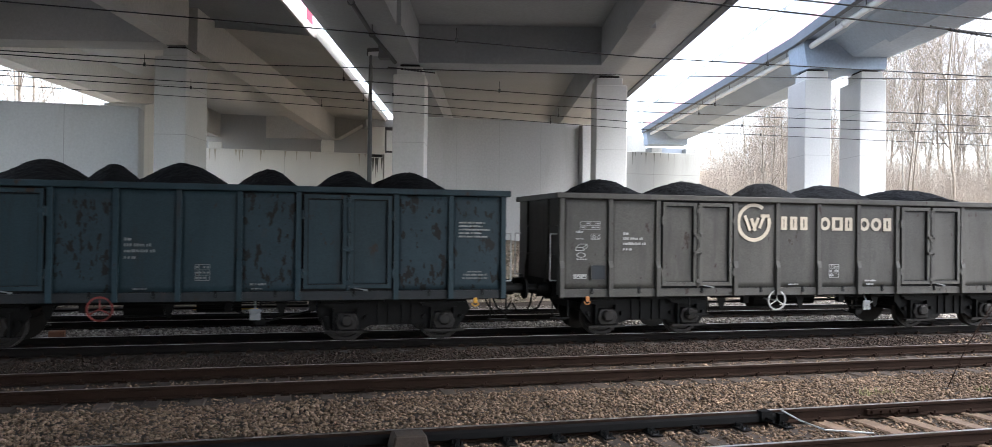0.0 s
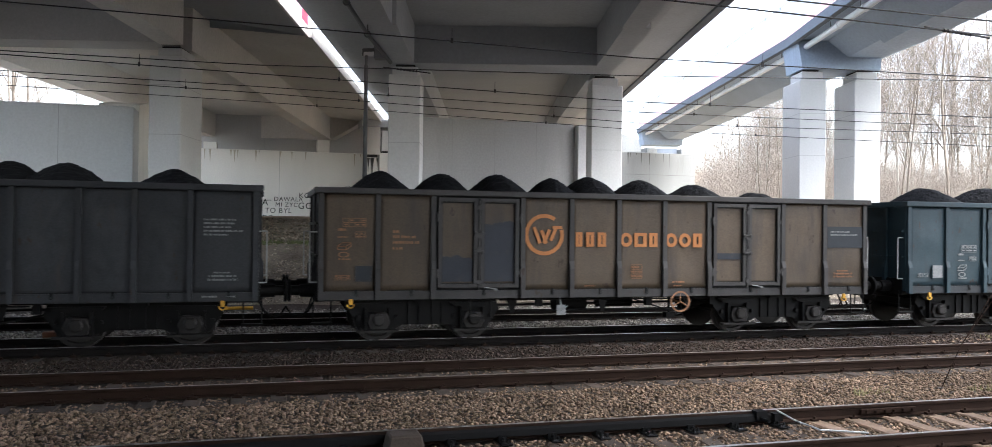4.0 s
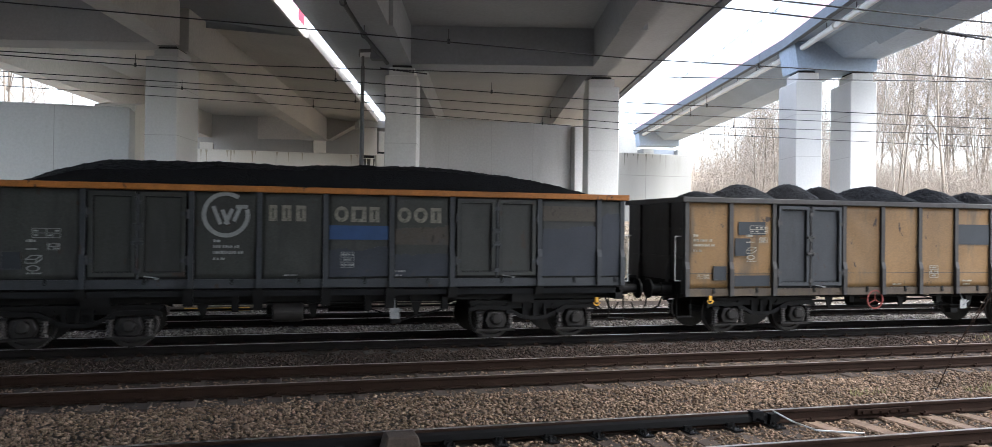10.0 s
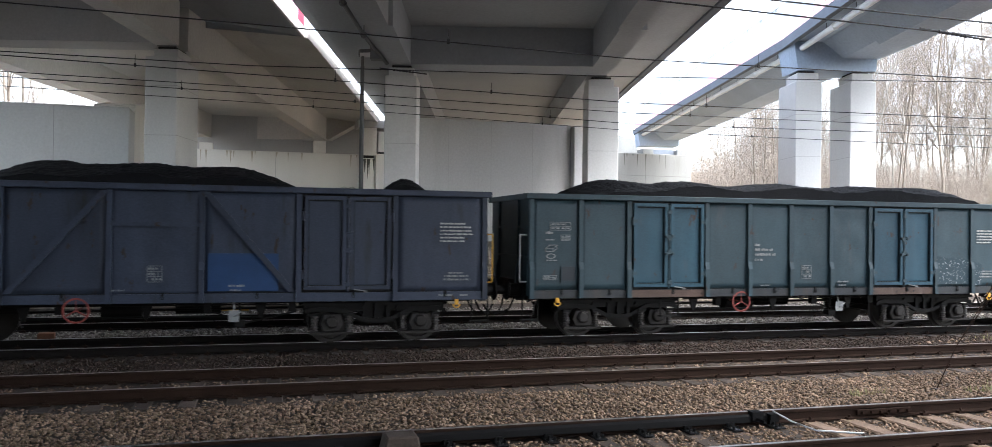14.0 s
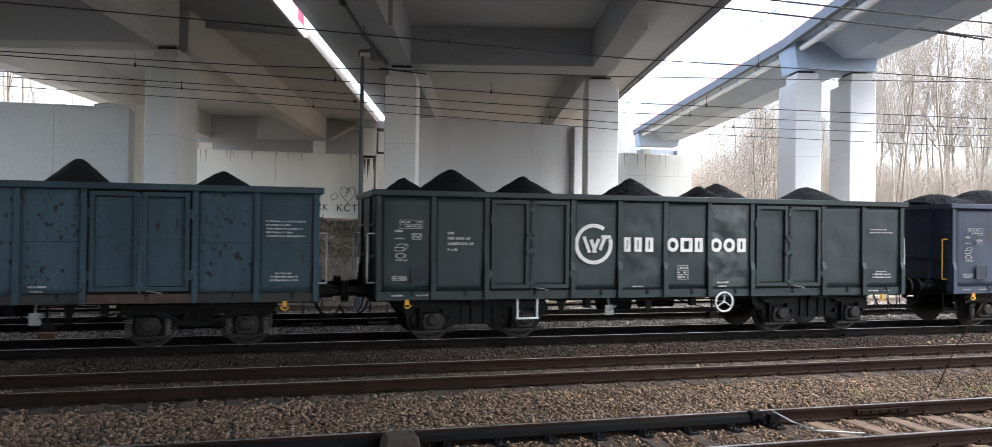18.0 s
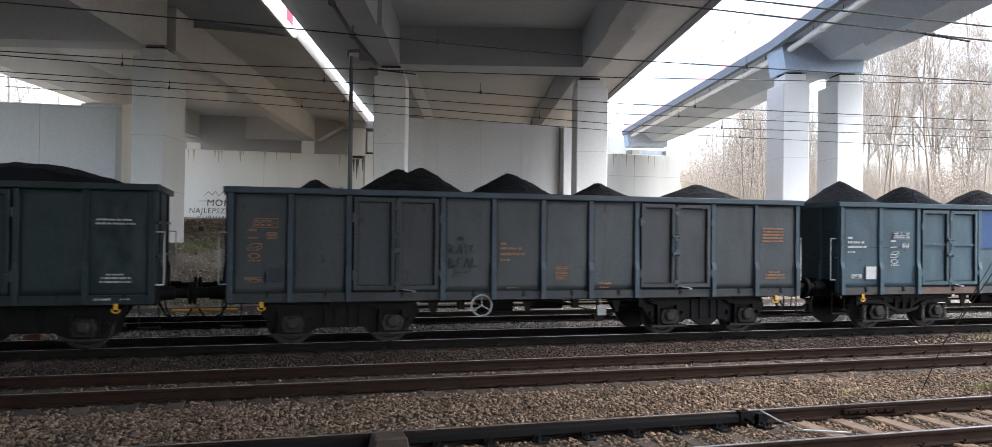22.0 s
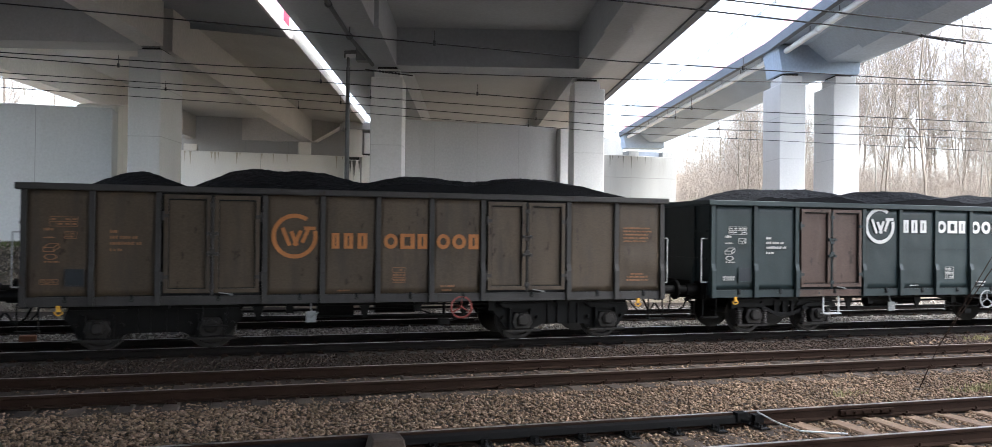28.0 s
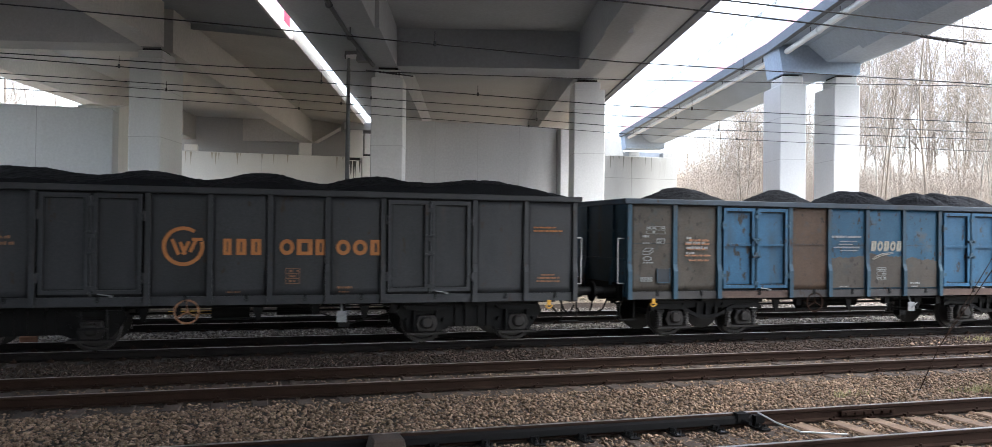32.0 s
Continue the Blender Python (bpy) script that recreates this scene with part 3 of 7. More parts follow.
def make_walls():
    wall("wall_1", -60, -4.83, 33.6, 35.0, 1.4, 6.82, "light grey concrete retaining wall on the bank", seams=(-7.4, -11.5, -15))
    # the light on this side is put into its paler concrete
    bm = bmesh.new()
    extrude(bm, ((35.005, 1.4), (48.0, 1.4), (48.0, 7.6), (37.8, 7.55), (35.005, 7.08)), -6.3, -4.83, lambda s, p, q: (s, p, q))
    structure("wall_2", bm, CONCRETE_LIT, "lit side of the concrete retaining wall, paler in its colour", "wall")
    w3 = wall("wall_3", -6.3, 6.66, 58.0, 60.0, 1.5, 7.54, "low light concrete abutment wall with graffiti", CONCRETE_LIT, seams=(0.9,))
    wall("wall_4", 5.6, 13.3, 34.5, 36.0, 1.4, 7.1, "broad light concrete wall behind the columns", CONCRETE_MID, seams=(7.7, 9.6, 11.5))
    # greyer concrete holds the corner pier's shade in its colour
    wall("wall_5", 13.31, 14.3, 34.1, 36.4, 1.4, 7.02, "corner pier of the concrete wall", CONCRETE_MID)
    w7 = wall("wall_7", 28.0, 36.4, 65.0, 67.0, 1.5, 9.15, "pale weathered concrete abutment wall", CONCRETE_OLD_SHADE)
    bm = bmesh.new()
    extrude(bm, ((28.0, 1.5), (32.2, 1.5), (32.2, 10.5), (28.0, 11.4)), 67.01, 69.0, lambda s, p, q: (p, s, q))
    structure("wall_8", bm, CONCRETE_OLD_SHADE, "upper back wall of the abutment with a sloping top", "wall")
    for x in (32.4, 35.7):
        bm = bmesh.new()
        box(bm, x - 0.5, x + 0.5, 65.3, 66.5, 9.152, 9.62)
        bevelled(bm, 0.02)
        tagged(new("bearing_block", mesh("bearing_block", bm, CONCRETE_OLD_SHADE)), "pale concrete bearing block on the abutment wall", "bearing block", "bearing blocks")
    # a dark box stands in for the shaded recess between the blocks
    bm = bmesh.new()
    box(bm, 32.92, 35.18, 65.9, 66.4, 9.152, 9.66)
    tagged(new("bearing", mesh("bearing", bm, EDGE_DARK)), "dark box for the shade between two bearing blocks", "bearing")
    bm = bmesh.new()
    box(bm, 28.05, 36.35, 64.996, 65.02, 7.22, 7.245)
    part("joint", bm, STAIN, w7, "narrow level wall joint")
    bm = bmesh.new()
    box(bm, 31.99, 32.01, 64.996, 65.02, 1.5, 9.1)
    part("joint", bm, STAIN, w7, "narrow upright wall joint")
    # the stepped piers at the joint between two bridges
    w9 = wall("wall_9", 6.72, 7.5, 57.0, 57.98, 1.5, 7.22, "pale stained bearing pier at the bridge joint", CONCRETE_LIT)
    wall("wall_12", 7.58, 8.9, 57.05, 57.98, 1.5, 7.56, "narrow pale bearing pier at the bridge joint", CONCRETE_LIT)
    for x0, x1, z0, z1, y in ((6.72, 7.62, 7.42, 9.32, 57.0), (7.74, 8.6, 7.69, 9.1, 57.05)):
        bm = bmesh.new()
        box(bm, x0, x1, y, 58.8, z0, z1)
        bevelled(bm, 0.02)
        tagged(new("bearing_block", mesh("bearing_block", bm, CONCRETE_LIT)), "tall pale concrete block under the bridge joint", "bearing block", "bearing blocks")
    for x0, x1, z0, z1 in ((6.75, 7.45, 7.22, 7.42), (7.78, 8.5, 7.56, 7.69)):
        bm = bmesh.new()
        box(bm, x0, x1, 57.12, 57.95, z0, z1)
        tagged(new("bearing", mesh("bearing", bm, BEARING)), "dark rubber bearing on a pier", "bearing", "pier bearings")
    wall("wall_13", 6.3, 9.6, 57.1, 58.9, 9.34, 9.86, "short grey end beam over the bearing blocks", CONCRETE_MID)
    wall("wall_10", -8.3, 25.0, 61.9, 63.0, 1.5, 10.6, "shaded back wall of the abutments", CONCRETE_MID, seams=(-0.1, 2.9))
    rnd = random.Random(12)
    for target, xs, y, top, reach, count in ((w7, (28.3, 34.5), 65.0, 9.1, 1.5, 16), (w9, (6.78, 7.44), 57.0, 7.18, 2.0, 7), (w3, (-4.0, 6.4), 58.0, 7.5, 0.9, 14)):
        for k in range(count):
            x, w, deep = rnd.uniform(*xs), rnd.uniform(0.02, 0.06), rnd.uniform(0.2, reach)
            bm = bmesh.new()
            extrude(bm, ((x - w * 1.6, top), (x + w * 1.6, top), (x + w * 0.7, top - deep * 0.4), (x + w * 0.2, top - deep), (x - w * 0.3, top - deep * 0.9), (x - w, top - deep * 0.3)), y - 0.003, y + 0.02, lambda a, p, q: (p, a, q))
            part("drip_stain", bm, FAINT_STAIN if target is w3 else STAIN, target, "dark drip stain")
    # out of view; added to keep light from behind off the left side
    wall("wall_11", -45, 4.5, -17.0, -15.6, -0.6, 8.0, "unseen plain wall added behind the platform to darken the left")
    for x, z in ((-3.6, 7.98), (3.82, 8.4)):
        bm = bmesh.new()
        box(bm, x - 0.42, x + 0.42, 58.0 - 0.002, 59.2, 7.542, z)
        bevelled(bm, 0.02)
        tagged(new("bearing_block", mesh("bearing_block", bm, CONCRETE_LIT)), "small concrete bearing block on the abutment wall", "bearing block", "bearing blocks")


make_left_deck()
make_middle_deck()
make_right_bridge()
make_walls()

# ---- tracks ----
make_track("track_near", TRACKS["near"], -30, 45, SLEEPER, RAIL_TOP, "near railway track with wooden sleepers and a switch blade", 1)
make_track("track_second", TRACKS["second"], -60, 120, SLEEPER, RAIL_TOP_DULL, "rusty railway track on brown ballast", 2)
make_track("track_train", TRACKS["train"], -260, 260, SLEEPER_DARK, RAIL_TOP, "sooty railway track under the train", 3, RAIL_BLACK)
make_track("track_far", TRACKS["far"], -60, 120, SLEEPER_DARK, RAIL_TOP, "dark railway track beyond the train", 4, RAIL_BLACK)

# metres that the train has come, by seconds
TRAVEL = ((0.0, -0.014), (0.5, 2.764), (1.0, 5.465), (1.5, 8.54), (2.0, 11.431), (2.5, 14.429), (3.0, 17.379), (3.5, 20.28), (5.5, 31.802), (6.0, 34.922), (6.5, 38.08), (7.0, 41.152), (7.5, 44.061), (8.0, 47.175), (8.5, 50.15), (9.0, 53.278), (9.5, 56.309), (10.0, 59.406), (10.5, 62.469), (11.0, 65.63), (11.5, 68.802), (12.0, 72.002), (12.5, 74.953), (13.0, 78.134), (13.5, 81.148), (14.0, 84.178), (14.5, 87.272), (16.5, 99.688), (17.0, 102.841), (17.5, 105.964), (18.0, 109.023), (18.5, 112.111), (19.0, 115.288), (19.5, 118.45), (20.0, 121.593), (20.5, 124.705), (21.0, 128.129), (21.5, 131.177), (22.0, 134.375), (22.5, 137.939), (23.0, 141.04), (23.5, 144.179), (24.0, 147.328), (24.5, 150.55), (25.0, 153.837), (25.5, 156.935), (27.5, 170.002), (28.0, 173.129), (28.5, 176.318), (29.0, 179.832), (29.5, 182.783), (30.0, 186.045), (30.5, 189.336), (31.0, 192.545), (31.5, 195.796), (32.0, 199.097))
OFFSETS = [0, 0, 0, 0.06, -0.1, -0.38, -0.45, -0.18, -0.45, -0.38, -0.35, -0.45, -0.45, -0.45, -0.45, -0.45]

# ---- the wagons ----
HALF, SIDE, SILL, TOP = 6.4, 1.42, 0.9, 3.14
POSTS = (-5.25, -4.12, -2.2, -1.1, 0.0, 1.1, 2.2, 4.12, 5.25)
DOORS = ((-4.12, -2.2), (2.2, 4.12))
AXLE_PLATE, AXLE_CAST, PIVOT = 1.0, 0.9, 4.18
WHEEL_R = 0.46


def wheelset_mesh():
    bm = bmesh.new()
    rod(bm, (0, -1.12, 0), (0, 1.12, 0), 0.075, seg=10)
    for s in (-1, 1):
        y = s * 0.75
        lathe(bm, ((y - s * 0.067, 0.39), (y - s * 0.067, 0.485), (y - s * 0.035, 0.485), (y - s * 0.03, WHEEL_R), (y + s * 0.067, WHEEL_R - 0.004), (y + s * 0.067, 0.385), (y + s * 0.02, 0.37), (y + s * 0.03, 0.16), (y + s * 0.09, 0.14), (y + s * 0.09, 0.09)), 28)
        for k in range(4):
            a = k * math.pi / 2
            rod(bm, (0.27 * math.cos(a), y + s * 0.015, 0.27 * math.sin(a)), (0.27 * math.cos(a), y + s * 0.04, 0.27 * math.sin(a)), 0.03, seg=6)
    me = mesh("wheelset", bm, STEEL_WHEEL)
    me.materials.append(TREAD)
    me.polygons.foreach_set("material_index", [int(math.hypot(p.center.x, p.center.z) > 0.447) for p in me.polygons])
    return me


def plate_frame_mesh():
    """A bogie frame of deep plates over the wheels, with horn guides, rods and a bolster."""
    bm = bmesh.new()
    side = ((-1.52, 0.84), (1.52, 0.84), (1.6, 0.64), (1.34, 0.28), (0.6, 0.28), (0.48, 0.34), (-0.48, 0.34), (-0.6, 0.28), (-1.34, 0.28), (-1.6, 0.64))
    for s in (-1, 1):
        extrude(bm, side, s * 0.95, s * 1.0, lambda a, p, q: (p, a, q))
        for x in (-AXLE_PLATE, AXLE_PLATE):
            extrude(bm, ((x - 0.5, 0.8), (x + 0.5, 0.8), (x + 0.42, 0.73), (x + 0.08, 0.68), (x - 0.08, 0.68), (x - 0.42, 0.73)), s * 1.0, s * 1.12, lambda a, p, q: (p, a, q))
            for dx in (-0.27, 0.21):
                box(bm, x + dx, x + dx + 0.06, s * 1.06 - 0.06, s * 1.06 + 0.06, 0.24, 0.7)
            box(bm, x - 0.38, x + 0.38, s * 1.05 - 0.06, s * 1.05 + 0.06, 0.2, 0.245)
            for dx in (-0.4, 0.4):
                rod(bm, (x + dx, s * 1.0, 0.5), (x + dx, s * 1.09, 0.5), 0.045, seg=8)
        for dx in (-0.34, -0.12, 0.16, 0.36):
            box(bm, dx - 0.03, dx + 0.03, s * 1.02 - 0.02, s * 1.02 + 0.05, 0.36, 0.8)
        box(bm, -1.5, 1.5, s * 1.03 - 0.03, s * 1.03 + 0.03, 0.8, 0.86)
    box(bm, -0.22, 0.22, -0.94, 0.94, 0.5, 0.8)
    for x in (-1.5, 1.42):
        box(bm, x, x + 0.08, -0.94, 0.94, 0.55, 0.7)
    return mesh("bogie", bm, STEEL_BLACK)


def cast_frame_mesh():
    """A bogie frame with a straight top beam, a bellied lower beam and openings between them."""
    bm = bmesh.new()
    for s in (-1, 1):
        belly = [(-1.46, 0.6), (-1.3, 0.66), (-0.68, 0.64), (-0.5, 0.55), (-0.3, 0.45), (-0.12, 0.415), (0.12, 0.415), (0.3, 0.45), (0.5, 0.55), (0.68, 0.64), (1.3, 0.66), (1.46, 0.6)]
        upper = [(x, z + 0.085) for x, z in belly]
        for (p0, q0), (p1, q1) in zip(zip(belly, upper), zip(belly[1:], upper[1:])):
            extrude(bm, (p0, p1, q1, q0), s * 0.98, s * 1.09, lambda a, p, q: (p, a, q))
        box(bm, -1.47, 1.47, s * 1.035 - 0.065, s * 1.035 + 0.065, 0.775, 0.84)
        box(bm, -1.42, 1.42, s * 1.0 - 0.03, s * 1.0 + 0.01, 0.66, 0.78)
        for x in (-0.24, 0.0, 0.24):
            box(bm, x - 0.035, x + 0.035, s * 1.03 - 0.04, s * 1.03 + 0.04, 0.46, 0.78)
        for x in (-0.52, 0.52):
            extrude(bm, ((x - 0.14, 0.7), (x + 0.14, 0.7), (x + 0.09, 0.778), (x - 0.09, 0.778)), s * 0.99, s * 1.07, lambda a, p, q: (p, a, q))
        for x in (-AXLE_CAST, AXLE_CAST):
            for dx in (-0.34, 0.34):
                box(bm, x + dx - 0.09, x + dx + 0.09, s * 1.06 - 0.07, s * 1.06 + 0.07, 0.57, 0.62)
    box(bm, -0.2, 0.2, -0.97, 0.97, 0.5, 0.82)
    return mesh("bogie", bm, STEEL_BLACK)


def axle_box_mesh():
    """An axle box with its round bolted cover, wings under the springs and a tie bar below."""
    bm = bmesh.new()
    extrude(bm, ((-0.17, -0.2), (0.17, -0.2), (0.24, -0.05), (0.17, 0.15), (-0.17, 0.15), (-0.24, -0.05)), -0.1, 0.1, lambda a, p, q: (p, a, q))
    bevelled(bm, 0.02)
    lathe(bm, ((-0.1, 0.13), (-0.16, 0.13), (-0.19, 0.09)), 14)
    for k in range(4):
        a = math.pi / 4 + k * math.pi / 2
        rod(bm, (0.1 * math.cos(a), -0.19, 0.1 * math.sin(a)), (0.1 * math.cos(a), -0.15, 0.1 * math.sin(a)), 0.015, seg=6)
    box(bm, -0.43, 0.43, -0.08, 0.06, -0.26, -0.215)
    return mesh("axle_box", bm, STEEL_WHEEL)


def spring_mesh():
    """A coil spring, as one body with round turns."""
    bm = bmesh.new()
    turns = [(-0.16, 0.05)]
    for k in range(6):
        z = -0.14 + 0.056 * k
        turns += [(z - 0.014, 0.072), (z + 0.014, 0.072), (z + 0.018, 0.045), (z + 0.036, 0.045)]
    lathe(bm, turns, 10, pose(0, 0, 0, 90))
    return mesh("coil_spring", bm, TREAD)


WHEELSET, PLATE_FRAME, CAST_FRAME = wheelset_mesh(), plate_frame_mesh(), cast_frame_mesh()
AXLE_BOX, SPRING = axle_box_mesh(), spring_mesh()
WHEELS = []


def make_bogie(wagon, x, cast):
    b = part("bogie", CAST_FRAME if cast else PLATE_FRAME, None, wagon, "black open cast bogie with coil springs" if cast else "black plate-sided bogie")
    b.matrix_basis = pose(x, 0, 0)
    axle = AXLE_CAST if cast else AXLE_PLATE
    for s in (-1, 1):
        w = part("wheelset", WHEELSET, None, b)
        w.matrix_basis = pose(s * axle, 0, WHEEL_R)
        WHEELS.append((w, s * axle))
        for f in (-1, 1):
            a = part("axle_box", AXLE_BOX, None, b)
            a.matrix_basis = pose(s * axle, f * 1.08, WHEEL_R, 0, 0, 0 if f < 0 else 180)
            for d in (-0.34, 0.34) if cast else ():
                sp = part("coil_spring", SPRING, None, b)
                sp.matrix_basis = pose(s * axle + d, f * 1.07, 0.41)
    return b


def post_mesh(height):
    """A side post, deeper in its lower part."""
    bm = bmesh.new()
    out = ((0.0, 0.0), (-0.1, 0.0), (-0.1, 0.62), (-0.055, 0.78), (-0.055, height), (0.0, height))
    extrude(bm, out, -0.05, 0.05, lambda a, p, q: (a, p, q))
    return mesh("side_post", bm, END_BLACK)


def panel_mesh(w, h, dents, seed):
    """A sheet panel with soft dents and bulges."""
    bm = bmesh.new()
    nx, nz = (10, 14) if dents < 0.03 else (18, 28)
    grid = []
    for j in range(nz + 1):
        row = []
        for i in range(nx + 1):
            x, z = -w / 2 + w * i / nx, h * j / nz
            edge = min(i / nx, 1 - i / nx, 0.2) * min(j / nz, 1 - j / nz, 0.15) / 0.03
            y = dents * edge * (noise.noise((x * 2.2 + seed * 7.1, z * 2.2, seed)) + 0.4 * noise.noise((x * 6 + seed, z * 6, seed)))
            if dents >= 0.03:
                # slanting creases where the sheet has buckled
                p, q = x * 0.8 + z * 0.9, z * 0.7 - x * 1.3
                y -= dents * edge * 0.8 * abs(noise.noise((p * 0.8 + seed * 3.3, q * 3.2, seed * 1.9)))
            row.append(bm.verts.new((x, y, z)))
        grid.append(row)
    for a, b in zip(grid, grid[1:]):
        for i in range(nx):
            bm.faces.new((a[i], a[i + 1], b[i + 1], b[i]))
    back = [bm.verts.new((x, 0.045, z)) for x, z in ((-w / 2, 0), (w / 2, 0), (w / 2, h), (-w / 2, h))]
    bm.faces.new(back[::-1])
    rim = [grid[0], [r[-1] for r in grid], grid[-1][::-1], [r[0] for r in grid][::-1]]
    for k, edge in enumerate(rim):
        bm.faces.new(edge[::-1] + [back[k], back[(k + 1) % 4]])
    me = mesh("side_panel", bm, END_BLACK)
    me.polygons.foreach_set("use_smooth", [len(p.vertices) == 4 and abs(p.normal.y) > 0.5 for p in me.polygons])
    return me


def door_mesh(w, h):
    """A door leaf: a plain sheet with soft dents; its raised frame is a part of its own."""
    me = panel_mesh(w - 0.02, h, 0.012, int(w * 100))
    me.name = "door"
    return me


def door_frame_mesh(w, h):
    bm = bmesh.new()
    t = 0.075
    o = [bm.verts.new((x, -0.02, z)) for x, z in ((-w / 2, 0), (w / 2, 0), (w / 2, h), (-w / 2, h))]
    q = [bm.verts.new((x, -0.02, z)) for x, z in ((-w / 2 + t, t), (w / 2 - t, t), (w / 2 - t, h - t), (-w / 2 + t, h - t))]
    for a in range(4):
        b = (a + 1) % 4
        bm.faces.new((o[a], o[b], q[b], q[a]))
    r = bmesh.ops.extrude_face_region(bm, geom=bm.faces[:])
    for v in (g for g in r["geom"] if isinstance(g, bmesh.types.BMVert)):
        v.co.y -= 0.045
    bmesh.ops.recalc_face_normals(bm, faces=bm.faces)
    return mesh("door_frame", bm, END_BLACK)


def door_joint_shade_mesh(w, h):
    """Dark strips at the joint of a door's frame and sheet, with the crease's shade put in."""
    bm = bmesh.new()
    a, t = 0.076, 0.016
    for x0, x1, z0, z1 in ((-w / 2 + a, w / 2 - a, a, a + t), (-w / 2 + a, w / 2 - a, h - a - 1.6 * t, h - a), (-w / 2 + a, -w / 2 + a + t, a + t, h - a - 1.6 * t), (w / 2 - a - t, w / 2 - a, a + t, h - a - 1.6 * t)):
        box(bm, x0, x1, -0.032, -0.012, z0, z1)
    return mesh("door_groove", bm, END_BLACK)


def lock_bar_mesh(h):
    bm = bmesh.new()
    rod(bm, (0, 0, 0), (0, 0, h), 0.022, seg=8)
    for z in (0.15, 0.45 * h, 0.6 * h, h - 0.15):
        box(bm, -0.05, 0.05, -0.03, 0.03, z - 0.04, z + 0.04)
    for z in (0.42 * h, 0.63 * h):
        for x in (-0.075, 0.075):
            rod(bm, (x, -0.055, z), (x, 0.02, z), 0.035, 0.04, 10)
        rod(bm, (-0.09, -0.035, z + 0.01), (0.09, -0.035, z - 0.01), 0.014, seg=6)
    return mesh("lock_bar", bm, END_BLACK)


def hinge_mesh():
    bm = bmesh.new()
    rod(bm, (0, 0, -0.09), (0, 0, 0.09), 0.028, seg=8)
    box(bm, -0.02, 0.11, -0.012, 0.02, -0.035, 0.035)
    return mesh("hinge", bm, END_BLACK)


def handle_mesh():
    bm = bmesh.new()
    rod(bm, (-0.14, -0.03, 0.025), (0.12, -0.03, -0.015), 0.012, seg=6)
    box(bm, 0.05, 0.12, -0.05, -0.02, -0.035, 0.0)
    return mesh("door_handle", bm, FAINT)


def hand_wheel_mesh():
    bm = bmesh.new()
    bmesh.ops.create_uvsphere(bm, u_segments=6, v_segments=4, radius=0.03)
    ring(bm, 0.2, 0.235, -0.015, 0.015)
    for k in range(3):
        a = radians(90 + 120 * k)
        rod(bm, (0, 0, 0), (0.21 * math.cos(a), 0, 0.21 * math.sin(a)), 0.014, seg=6)
    rod(bm, (0, 0, 0), (0, 0.5, 0), 0.02, seg=6)
    return mesh("hand_wheel", bm, FAINT)


def buffer_mesh():
    """A buffer with its flange, sleeve and plate, along x."""
    bm = bmesh.new()
    turn = pose(0, 0, 0, 0, 0, -90)
    lathe(bm, ((0.0, 0.2), (0.03, 0.2), (0.03, 0.14), (0.3, 0.13), (0.3, 0.1), (0.53, 0.1), (0.55, 0.22), (0.59, 0.23), (0.61, 0.2)), 20, turn)
    return mesh("buffer", bm, STEEL_BLACK)


def grab_mesh():
    """A tall grab bar at a wagon's end, with its two feet."""
    bm = bmesh.new()
    for a, b in (((0, 0, 0), (0, 0, 1.0)), ((0, 0, 0), (-0.16, 0, 0)), ((0, 0, 1.0), (-0.16, 0, 1.0))):
        rod(bm, a, b, 0.014, seg=6)
    return mesh("grab_bar", bm, DIRTY_WHITE)


def step_mesh():
    """A hanging foot step."""
    bm = bmesh.new()
    for x in (-0.22, 0.22):
        rod(bm, (x, 0, 0), (x, 0, -0.42), 0.02, seg=6)
    box(bm, -0.24, 0.24, -0.07, 0.07, -0.45, -0.42)
    return mesh("foot_step", bm, STEEL_BLACK)


def bracket_mesh():
    """A lamp bracket: a short hook on a plate."""
    bm = bmesh.new()
    box(bm, -0.045, 0.045, -0.06, 0.0, -0.02, 0.12)
    ring(bm, 0.07, 0.1, -0.05, -0.02, 180, 360, cz=-0.01)
    return mesh("lamp_bracket", bm, YELLOW)


def tie_ring_mesh():
    bm = bmesh.new()
    box(bm, -0.025, 0.025, -0.02, 0.0, 0.03, 0.1)
    ring(bm, 0.018, 0.034, -0.03, -0.01, seg=10)
    return mesh("tie_ring", bm, END_BLACK)


def changeover_mesh():
    bm = bmesh.new()
    box(bm, -0.1, 0.1, -0.02, 0.0, -0.1, 0.12)
    rod(bm, (0, -0.03, 0), (0.14, -0.05, 0.1), 0.014, seg=6)
    rod(bm, (0.0, 0.0, 0.1), (0.0, 0.1, 0.3), 0.02, seg=6)
    me = mesh("brake_changeover_plate", bm, FAINT)
    return me


TIE_RING, CHANGEOVER = tie_ring_mesh(), changeover_mesh()
POST_M = post_mesh(TOP - SILL - 0.12)
LOCK_BAR, HINGE, HANDLE, HAND_WHEEL, BUFFER, GRAB, STEP, BRACKET = lock_bar_mesh(1.85), hinge_mesh(), handle_mesh(), hand_wheel_mesh(), buffer_mesh(), grab_mesh(), step_mesh(), bracket_mesh()


